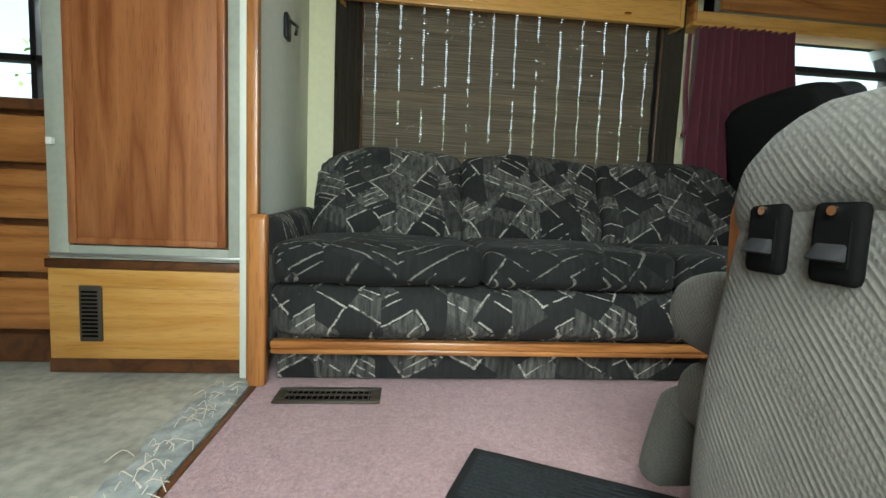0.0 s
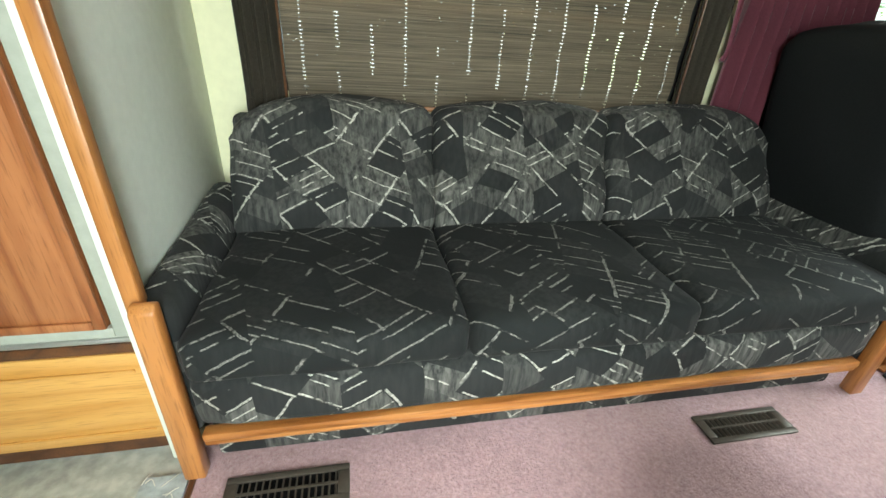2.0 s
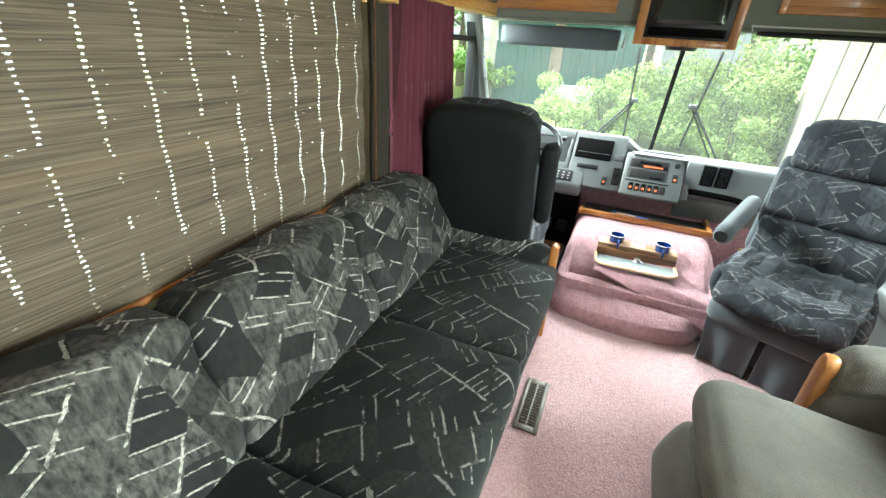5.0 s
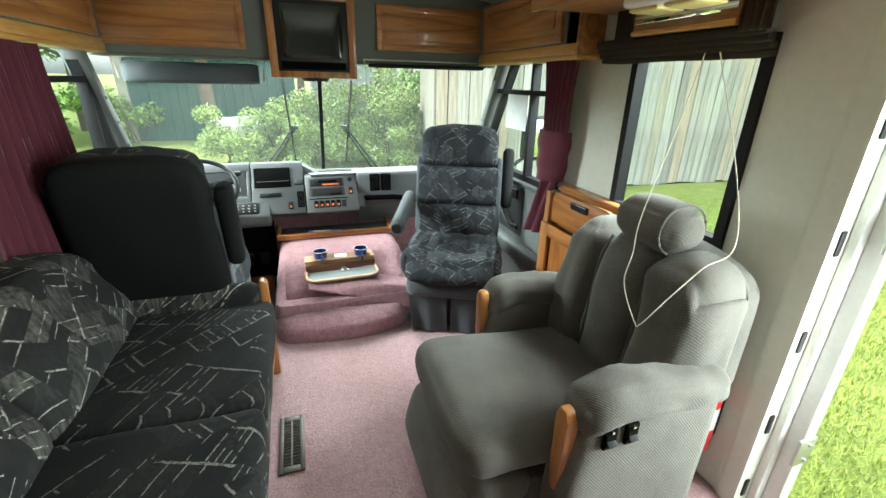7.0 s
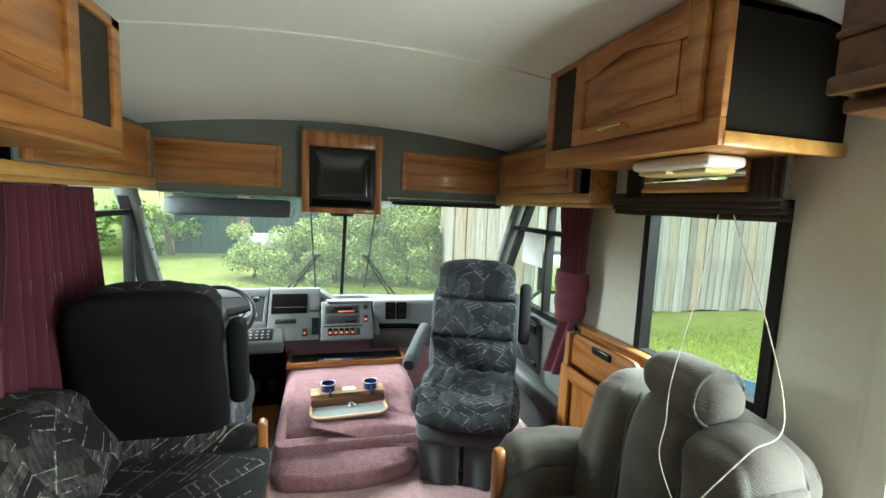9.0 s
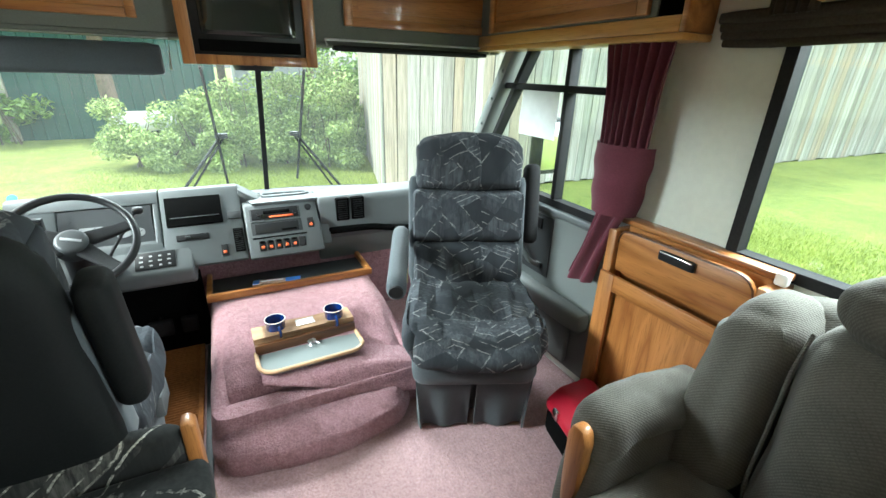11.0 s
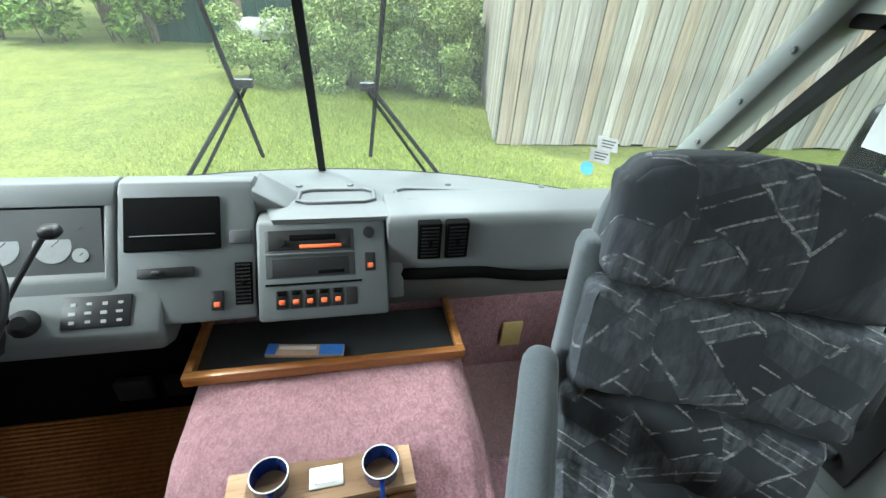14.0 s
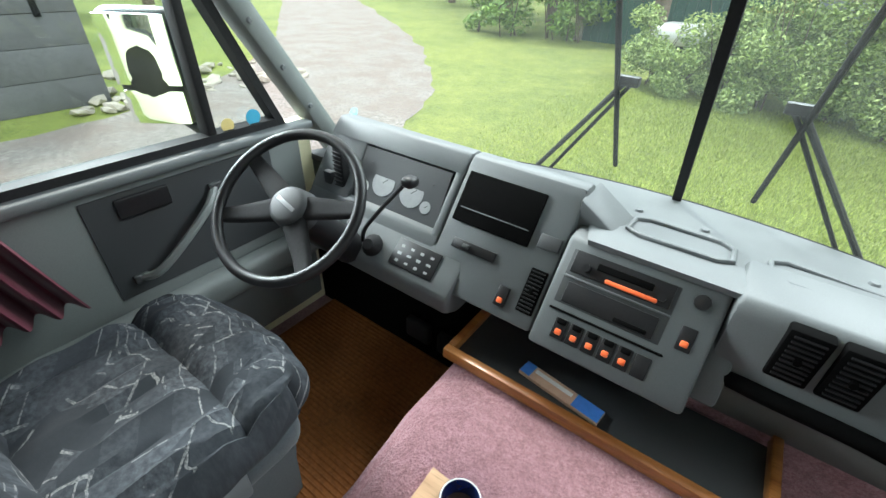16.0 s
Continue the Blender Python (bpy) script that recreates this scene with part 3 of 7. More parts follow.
window_unit("window_2", *CABR, RW, 1, "sliding passenger-side cab window in a black frame", bars=(1.655,), rails=((1.332, 2.1, 1.275),), slant=0.42)
window_unit("window_3", *CABL, LW, -1, "driver-side cab window in a black frame", bars=(2.085,), rails=((1.45, 2.09, 1.3),), slant=0.3)
window_unit("window_4", *LWIN, LW, -1, "wide window behind the woven blind")
window_unit("window_5", *KWIN, LW, -1, "small kitchen window above the drawers", bars=(-1.9,), rails=((-2.28, -1.48, 1.1),))

# entry door frame and the open door
d = tagged(new("door_1"), "white aluminium entry door frame, doorway open to the lawn", "door frame", kind="structure")
part("jamb", boxes(((DOOR[1] - 0.03, RW - 0.075, -0.5), (DOOR[1] + 0.025, RW + 0.012, DOOR[3]))), WALL, d, "pale wooden jamb")
part("jamb", boxes(((DOOR[0] - 0.025, RW - 0.075, -0.5), (DOOR[0] + 0.03, RW + 0.012, DOOR[3]))), WALL, d)
part("header", boxes(((DOOR[0] - 0.025, RW - 0.075, DOOR[3]), (DOOR[1] + 0.06, RW + 0.014, DOOR[3] + 0.07)), b=0.004), WALL, d)
bm = boxes(((DOOR[1] - 0.055, RW - 0.10, -0.5), (DOOR[1] - 0.031, RW - 0.05, DOOR[3])), ((DOOR[1] - 0.1, RW - 0.13, -0.5), (DOOR[1] - 0.056, RW - 0.08, DOOR[3])), b=0.003)
part("door_stop", bm, PAINTW, d, "white aluminium profile")
bm = bmesh.new()
for z in (0.05, 0.32, 0.62, 0.92, 1.22, 1.42):
    box(bm, (DOOR[1] - 0.036, RW - 0.03, z), (DOOR[1] - 0.03, RW - 0.012, z + 0.07), 0.002)
part("weather_strip", bm, BLACK, d, "worn black sealing foam")
bm = bmesh.new()
for z in (0.25, 0.95, 1.32):
    box(bm, (DOOR[1] - 0.112, RW - 0.12, z), (DOOR[1] - 0.1, RW - 0.05, z + 0.1), 0.004)
    for k in (0.02, 0.08):
        cyl(bm, (DOOR[1] - 0.118, RW - 0.09, z + k), (DOOR[1] - 0.110, RW - 0.09, z + k), 0.006, n=10)
part("hinge", bm, ALU, d, "screwed aluminium hinge plates")
bm = bmesh.new()
for z in (0.62, 1.114, 1.45):
    cyl(bm, (0.088, RW, z), (0.088, RW + 0.003, z), 0.006, n=10)
structure("trim_screw", bm, ALU, "small screws in the wall panel", "trim")
structure("wall_corner_strip", boxes(((0.098, RW + 0.001, 0.0), (0.118, RW + 0.006, 1.52)), b=0.002), WALL, "narrow vinyl strip along the door opening", "trim")

# ---- outside ----
def lawn_mat():
    m = Nodes("lawn_grass", 0.9)
    a, b, c = m.noise(0.6, 5, rough=0.65), m.noise(3, 6, rough=0.75), m.noise(26, 4, rough=0.75)
    col = m.ramp(a, [(0.38, (0.12, 0.18, 0.03)), (0.62, (0.33, 0.36, 0.07))])
    col = m.mix(0.5, col, m.ramp(b, [(0.35, (0.095, 0.14, 0.028)), (0.65, (0.33, 0.37, 0.075))]))
    col = m.mix(0.45, col, m.ramp(c, [(0.38, (0.06, 0.09, 0.02)), (0.65, (0.37, 0.4, 0.095))]))
    m.color(col)
    m.bump(c, 1.0, 0.03)
    return m.mat


def gravel_mat():
    m = Nodes("gravel", 0.95)
    a, c = m.noise(1.3, 5, rough=0.7), m.noise(22, 5, rough=0.8)
    col = m.ramp(c, [(0.35, (0.17, 0.145, 0.13)), (0.65, (0.4, 0.36, 0.33))])
    col = m.mix(m.ramp(a, [(0.42, (0, 0, 0)), (0.62, (0.75,) * 3)]), col, (0.24, 0.185, 0.16))
    m.color(col)
    m.bump(c, 0.9, 0.02)
    return m.mat


LAWN, GRAVEL = lawn_mat(), gravel_mat()


def board_mat():
    m = Nodes("weathered_boards", 0.9)
    rnd = m.tree.nodes.new("ShaderNodeObjectInfo").outputs["Random"]
    base = m.ramp(rnd, [(0.0, (0.3, 0.28, 0.26)), (0.2, (0.5, 0.47, 0.43)), (0.38, (0.36, 0.37, 0.34)), (0.55, (0.48, 0.38, 0.29)), (0.75, (0.42, 0.4, 0.38)), (1.0, (0.6, 0.57, 0.54))])
    streak = m.noise(1.0, 4, m.mapped((30, 30, 1.2)), 0.6)
    col = m.mix(0.6, base, m.ramp(streak, [(0.32, (0.3, 0.27, 0.24)), (0.6, (1, 0.98, 0.94))]), "MULTIPLY")
    col = m.mix(m.ramp(m.noise(3.0, 3), [(0.6, (0, 0, 0)), (0.8, (0.5,) * 3)]), col, (0.5, 0.33, 0.2))
    m.color(col)
    m.bump(streak, 0.4, 0.004)
    return m.mat


BOARD = board_mat()
SHEDGREEN = plain("green_steel_siding", (0.016, 0.075, 0.062), 0.5, vary=0.1, grain=20, blotch=1.0, bump=0.1)
BARK = plain("tree_bark", (0.16, 0.13, 0.1), 0.95, vary=0.35, grain=25, blotch=6, bump=0.9, dist=0.02)
PALEBARK = plain("pale_post_wood", (0.42, 0.38, 0.32), 0.9, vary=0.2, grain=25)


def leaf_mat(name, a, b):
    m = Nodes(name, 0.6)
    rnd = m.tree.nodes.new("ShaderNodeNewGeometry").outputs["Random Per Island"]
    m.color(m.ramp(rnd, [(0.0, a), (0.6, b), (1.0, tuple(min(1, x * 1.5) for x in b))]))
    m.bsdf.inputs["Transmission Weight"].default_value = 0.0
    return m.mat


LEAF = leaf_mat("bush_leaves", (0.12, 0.2, 0.05), (0.38, 0.47, 0.16))
LEAF2 = leaf_mat("tree_leaves", (0.09, 0.18, 0.03), (0.24, 0.36, 0.08))

bm = bmesh.new()
a, c = -2500, 2500
bm.faces.new([bm.verts.new(p) for p in ((a, a, GROUND), (c, a, GROUND), (c, c, GROUND), (a, c, GROUND))])
structure("ground", bm, LAWN, "mown green lawn with clover and worn patches", "lawn")


def q_near(x):
    """How much further the gravel reaches towards the coach beside the driver."""
    k = max(0.0, min(1.0, (5.5 - x) / 3.5))
    return 1.4 * k * k * (3 - 2 * k)


def drive(u, v):
    """A gravel drive that bends round the front of the lawn."""
    mid = smooth_path([(-14, 7.6, 0), (-4, 7.4, 0), (2, 7.6, 0), (6.3, 8.8, 0), (10.3, 11.9, 0), (15, 17.5, 0), (24, 30, 0), (34, 48, 0)], 8)
    i = min(int(u * (len(mid) - 1)), len(mid) - 2)
    p = mid[i].lerp(mid[i + 1], u * (len(mid) - 1) - i)
    d = (mid[i + 1] - mid[i]).normalized()
    side = Vector((-d.y, d.x, 0))
    w = 4.4 * (v - 0.5) + 0.25 * noise.noise((u * 40, v * 3, 0)) * (1 if v in (0, 1) else 0)
    if v < 0.5 and q_near(p.x):
        w -= q_near(p.x) * (0.5 - v) * 2
    q = p + side * w
    return (q.x, q.y, GROUND + 0.012)


structure("road", sheet(drive, 90, 6), GRAVEL, "pale gravel drive with wheel tracks curving past the lawn", "road")

# ---- living area: sofa side ----
def sofa():
    t = thing("sofa", "three-seat sofa in dark zigzag upholstery with oak trim", "sofa", pose(0, 0, 0))
    x0, x1 = -0.69, 1.19
    edges = [x0, -0.085, 0.515, x1]
    for i, (a, c) in enumerate(zip(edges, edges[1:])):
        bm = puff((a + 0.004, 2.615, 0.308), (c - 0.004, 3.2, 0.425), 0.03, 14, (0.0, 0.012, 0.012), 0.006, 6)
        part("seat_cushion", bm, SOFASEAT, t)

        def lean(p, u, i=i):
            k = (u[2] + 1) / 2
            w = 0.03 * (1 - u[0] ** 2) if u[2] > 0 else 0
            side = -0.07 * k * k * max(0.0, -u[0]) ** 4 if i == 0 else (-0.1 * k * k * max(0.0, u[0]) ** 4 if i == 2 else 0)
            return (p[0], p[1] + 0.12 * k + 0.015 * math.sin(4 * u[2]), p[2] + w * k + side)
        bm = puff((a + 0.001, 3.10, 0.395), (c - 0.001, 3.25, 0.755), 0.035, 14, (0, 0.03, 0.0), 0.008, 7, lean)
        part("back_cushion", bm, SOFA, t)
    bm = puff((x0 - 0.01, 2.638, 0.14), (x1 + 0.01, 2.80, 0.306), 0.045, 12, (0, 0.015, 0), 0.006, 6)
    part("front_panel", bm, SOFA, t)
    part("base", boxes(((x0, 2.69, 0.004), (x1, 3.36, 0.27)), b=0.01), SOFA, t)
    part("front_rail", boxes(((x0 - 0.005, 2.645, 0.095), (x1 + 0.005, 2.675, 0.112)), ((x0 - 0.005, 2.641, 0.112), (x1 + 0.005, 2.675, 0.136)), b=0.006), OAK_X, t, "oak rail with a groove")
    for a, c in ((x0 - 0.085, x0 - 0.005), (x1 + 0.005, x1 + 0.085)):
        bm = puff((a, 2.665, 0.1), (c, 3.3, 0.505), 0.036, 10, (0.004, 0, 0.004), 0.004, 6, lambda p, u: (p[0], p[1], p[2] + 0.02 * u[1] * max(0, u[2])))
        part("armrest", bm, SOFA, t)
        m = a + 0.045 if a < 0 else c - 0.04
        bm = prism(bmesh.new(), [(2.628, 0.004), (2.668, 0.004), (2.666, 0.495), (2.648, 0.5), (2.632, 0.485)], "x", m - 0.022, m + 0.026, 0.006)
        part("arm_post", bm, OAK_Z, t, "upright oak facing")
    part("back_frame", boxes(((x0, 3.3, 0.2), (x1, 3.37, 0.72)), b=0.02), SOFA, t)
    return t


sofa()


def floor_register(x, y, turn, label):
    t = thing("floor_register", label, "floor vent", pose(x, y, 0.001, 0, 0, turn), group="floor registers")
    bm = bmesh.new()
    a, c = 0.143, 0.047
    for lo, hi in (((-a, -c, 0), (a, -0.03, 0.008)), ((-a, 0.03, 0), (a, c, 0.008)), ((-a, -0.03, 0), (-0.115, 0.03, 0.008)), ((0.115, -0.03, 0), (a, 0.03, 0.008))):
        box(bm, lo, hi, 0.003)
    part("rim", bm, BRONZE, t)
    part("duct", boxes(((-0.12, -0.035, 0.0), (0.12, 0.035, 0.001))), MATTE, t, "dark opening")
    for i in range(15):
        x0 = -0.107 + i * 0.0153
        part("slat", prism(bmesh.new(), [(x0, 0.002), (x0 + 0.004, 0.0075), (x0 + 0.006, 0.0075), (x0 + 0.003, 0.002)], "y", -0.03, 0.03), BRONZE, t, smooth=False)
    part("crossbar", boxes(((-0.115, -0.003, 0.003), (0.115, 0.003, 0.0078))), BRONZE, t)
    return t


floor_register(-0.512, 2.573, 0, "brown metal floor register in pink carpet by the sofa")
floor_register(0.762, 2.577, 0, "brown metal floor register in pink carpet by the sofa")

# blind, valance and side boards of the sofa window
def blind_mat():
    m = Nodes("woven_blind", 0.8)
    thin = m.noise(1.0, 2, m.mapped((3, 3, 240)), 0.7)
    wide = m.noise(1.0, 3, m.mapped((0.25, 0.25, 5.5)))
    col = m.ramp(thin, [(0.3, (0.045, 0.035, 0.022)), (0.7, (0.16, 0.126, 0.082))])
    col = m.mix(m.ramp(wide, [(0.58, (0, 0, 0)), (0.7, (0.6,) * 3)]), col, (0.22, 0.15, 0.085))
    m.color(col)
    m.bump(thin, 0.5, 0.002)
    sep = m.tree.nodes.new("ShaderNodeSeparateXYZ")
    m.link(m.coord, sep.inputs[0])
    col_x = m.math("MULTIPLY_ADD", m.noise(40, 2), 0.006, sep.outputs[0])
    band = m.math("ABSOLUTE", m.math("SUBTRACT", m.math("FRACT", m.math("MULTIPLY", col_x, 9.6)), 0.5))
    reach = m.math("MULTIPLY_ADD", m.noise(1.0, 2, m.mapped((12, 1, 160))), 0.17, -0.05)
    near = m.math("LESS_THAN", band, reach)
    rows = m.math("FRACT", m.math("MULTIPLY_ADD", m.noise(30, 1), 0.5, m.math("MULTIPLY", sep.outputs[2], 95.0)))
    fade = m.math("GREATER_THAN", m.noise(1.0, 3, m.mapped((14, 1, 14))), 0.42)
    gap = m.math("MULTIPLY", near, m.math("MULTIPLY", m.math("LESS_THAN", rows, 0.34), fade))
    stray = m.math("GREATER_THAN", m.noise(1.0, 1, m.mapped((60, 20, 330)), 0.5), 0.78)
    gap = m.math("MAXIMUM", gap, stray)
    hole = m.tree.nodes.new("ShaderNodeBsdfTransparent")
    # pale translucent share whitens the gaps, imitating the glare of daylight through them
    thread = m.tree.nodes.new("ShaderNodeBsdfTranslucent")
    thread.inputs[0].default_value = (0.85, 0.82, 0.74, 1)
    clear = m.tree.nodes.new("ShaderNodeMixShader")
    clear.inputs[0].default_value = 0.2
    m.link(hole.outputs[0], clear.inputs[1])
    m.link(thread.outputs[0], clear.inputs[2])
    both = m.tree.nodes.new("ShaderNodeMixShader")
    m.link(gap, both.inputs[0])
    m.link(m.bsdf.outputs[0], both.inputs[1])
    m.link(clear.outputs[0], both.inputs[2])
    m.link(both.outputs[0], m.tree.nodes["Material Output"].inputs[0])
    m.bsdf.inputs["Subsurface Weight"].default_value = 0.0
    return m.mat


BLIND = blind_mat()
b = thing("roller_blind", "woven brown matchstick blind drawn over the window", "blind")
part("slat_cloth", sheet(lambda u, v: (-0.525 + u * 1.345, 3.375 + 0.004 * math.sin(v * 30), 0.74 + v * 0.7), 10, 40), BLIND, b)
part("bottom_rail", boxes(((-0.525, 3.365, 0.73), (0.82, 3.385, 0.745)), b=0.004), OAK_X, b)
v = thing("window_valance", "honey oak box valance above the woven blind", "valance")
part("front", boxes(((-0.6, 3.27, 1.385), (0.86, 3.29, 1.52)), b=0.004), OAK_PALE, v)
part("moulding", boxes(((-0.6, 3.262, 1.385), (0.86, 3.271, 1.41)), ((-0.6, 3.262, 1.49), (0.86, 3.271, 1.52)), b=0.003), OAK_PALE, v)
for x in (-0.62, 0.862):
    part("end", boxes(((x, 3.27, 1.385), (x + 0.018, 3.415, 1.52))), OAK_PALE, v)
part("reflector", boxes(((-0.45, 3.262, 1.44), (-0.18, 3.2685, 1.465)), b=0.003), IVORY, v, "small ivory light lens")
part("brass_catch", boxes(((0.6, 3.255, 1.416), (0.63, 3.268, 1.424)), b=0.002), BRASS, v)
for n, (a, c) in enumerate(((-0.64, -0.525), (0.82, 0.93))):
    t = thing("side_drape", "narrow dark brown pleated drape beside the blind", "curtain", group="side drapes of the sofa window")
    w = c - a
    part("cloth", sheet(lambda u, v2: (a + u * w, 3.335 + 0.016 * math.sin(u * 22) + 0.003 * math.sin(v2 * 9), 0.72 + v2 * 0.8), 28, 6, 0.004), DARKCLOTH, t)
    part("hem", sheet(lambda u, v2: (a + u * w, 3.33 + 0.016 * math.sin(u * 22), 0.715 + v2 * 0.05), 28, 2, 0.004), DARKCLOTH, t, "stitched hem")
    part("piping", tube(bmesh.new(), [(a + w * (1 - n), 3.326, 0.73), (a + w * (1 - n), 3.326, 1.1), (a + w * (1 - n), 3.326, 1.5)], 0.004, 6), WALNUT, t, "brown edge piping")


def curtain_left():
    """The burgundy curtain that hangs beside the driver's window."""
    t = thing("curtain", "burgundy pleated curtain hanging beside the driver's window", "curtain")
    def f(u, v):
        x = 0.99 + u * (0.45 + 0.2 * (1 - v) ** 1.5)
        return (x, 3.33 + 0.03 * math.sin(u * 74 + 0.6 * math.sin(5 * v)) + 0.008 * math.sin(u * 17), 0.52 + v * 0.9)
    part("cloth", sheet(f, 150, 12, 0.003), CURTAIN, t)
    part("tie", tube(bmesh.new(), smooth_path([(0.975, 3.36, 1.4), (0.97, 3.35, 1.15), (0.985, 3.35, 0.98), (0.97, 3.35, 0.93)], 5), 0.009, 8), CURTAIN, t, "hanging tie-back")


curtain_left()


# ---- kitchen side, seen past the sofa ----
def wardrobe():
    t = thing("tall_cabinet", "tall red-oak cabinet door in a pale aluminium frame", "cabinet")
    y = 2.735
    part("body", boxes(((-1.36, y + 0.02, 0.0), (-0.804, 3.415, 1.98))), OAK_RED, t)
    part("frame", boxes(((-1.345, y, 0.345), (-1.29, y + 0.02, 1.98)), ((-0.845, y, 0.345), (-0.785, y + 0.02, 1.98)), ((-1.29, y, 0.345), (-0.845, y + 0.02, 0.385)), b=0.002), FRAMEGREY, t, "pale grey frame")
    d = part("door", boxes(((-1.285, y - 0.004, 0.39), (-0.85, y + 0.018, 1.98)), b=0.004), OAK_RED, t)
    part("door_bead", boxes(((-0.872, y - 0.012, 0.39), (-0.85, y - 0.003, 1.98)), ((-1.285, y - 0.012, 0.39), (-1.262, y - 0.003, 1.98)), ((-1.262, y - 0.012, 0.39), (-0.872, y - 0.003, 0.41)), b=0.003), OAK_RED, d)
    part("frame_edge", boxes(((-0.805, y - 0.008, 0.345), (-0.79, y, 1.98)), ((-1.345, y - 0.008, 0.352), (-0.805, y, 0.362)), b=0.002), ALU, t, "aluminium edge")
    part("rail", boxes(((-1.36, y - 0.002, 0.318), (-0.785, y + 0.018, 0.343)), b=0.002), WALNUT, t)
    low = part("lower_door", boxes(((-1.35, y - 0.004, 0.045), (-0.79, y + 0.018, 0.316)), b=0.004), OAK_PALE, t, "honey oak lower door")
    part("door_bead", boxes(((-1.31, y - 0.009, 0.262), (-0.83, y - 0.003, 0.272)), ((-1.31, y - 0.009, 0.075), (-0.83, y - 0.003, 0.082)), b=0.002), OAK_PALE, low)
    part("kick_board", boxes(((-1.36, y + 0.006, 0.0), (-0.785, y + 0.02, 0.043))), WALNUT, t)
    g = part("vent_grille", boxes(((-1.262, y - 0.012, 0.1), (-1.2, y - 0.003, 0.268)), b=0.003), BRONZE, t, "dark metal vent grille")
    for i in range(12):
        z = 0.115 + i * 0.012
        part("slat", boxes(((-1.252, y - 0.016, z), (-1.21, y - 0.011, z + 0.005))), MATTE, g, smooth=False)
    part("catch", boxes(((-1.335, y - 0.014, 0.67), (-1.318, y - 0.001, 0.69)), b=0.002), PLASTICW, t)


wardrobe()
structure("trim_post", boxes(((-0.772, 2.668, 0.0), (-0.738, 2.70, 2.0)), b=0.008), OAK_Z, "upright oak edge post of the partition", "trim")


def drawer_unit():
    t = thing("drawer_cabinet", "oak kitchen drawer cabinet with brass knobs", "cabinet")
    y = 2.82
    part("body", boxes(((-2.4, y + 0.02, 0.0), (-1.365, 3.415, 0.775))), WALNUT, t)
    part("counter", boxes(((-2.4, y - 0.02, 0.776), (-1.365, 3.415, 0.81)), b=0.006), WALNUT, t, "dark counter edge")
    zs = (0.095, 0.275, 0.44, 0.61, 0.77)
    for a, c in zip(zs, zs[1:]):
        for x0, x1 in ((-1.88, -1.39), (-2.4, -1.9)):
            d = part("drawer", boxes(((x0, y - 0.008, a + 0.012), (x1, y + 0.018, c - 0.008)), b=0.008), OAK_X, t)
            xm = (x0 + x1) / 2 + 0.06
            bm = cyl(bmesh.new(), (xm, y - 0.03, (a + c) / 2), (xm, y - 0.008, (a + c) / 2), 0.008, n=12)
            box(bm, (xm - 0.03, y - 0.036, (a + c) / 2 - 0.006), (xm + 0.03, y - 0.028, (a + c) / 2 + 0.006), 0.003)
            part("handle", bm, BRASS, d, "brass pull")
    part("kick_board", boxes(((-2.4, y + 0.005, 0.0), (-1.365, y + 0.019, 0.09))), WALNUT, t)


drawer_unit()
t = thing("curtain", "pale green and cream patterned kitchen curtain", "curtain")
part("cloth", sheet(lambda u, v: (-1.62 + u * 0.2, 3.36 + 0.012 * math.sin(u * 25), 0.9 + v * 0.6), 20, 8, 0.003), zigzag("leaf_print_cloth", (0.5, 0.52, 0.42), (0.1, 0.16, 0.1), amount=0.8, contrast=0.1), t)
t = thing("wall_sconce", "small black bracket on the partition wall", "bracket")
part("plate", puff((-0.772, 3.02, 1.12), (-0.755, 3.075, 1.21), 0.008, 4), BLACK, t)
part("hook", tube(bmesh.new(), [(-0.757, 3.05, 1.19), (-0.73, 3.05, 1.17), (-0.735, 3.05, 1.14)], 0.006, 8), BLACK, t)
# entrance mat
t = thing("door_mat", "charcoal ribbed door mat on pink carpet", "mat", pose(0.01, 2.012, 0.001, 0, 0, -26))
part("rim", puff((-0.27, -0.19, 0.0), (0.27, 0.19, 0.009), 0.004, 5), RUBBER, t)
for i in range(26):
    yy = -0.165 + i * 0.013
    part("rib", boxes(((-0.25, yy, 0.006), (0.25, yy + 0.008, 0.0125))), MATGREY, t, smooth=False)

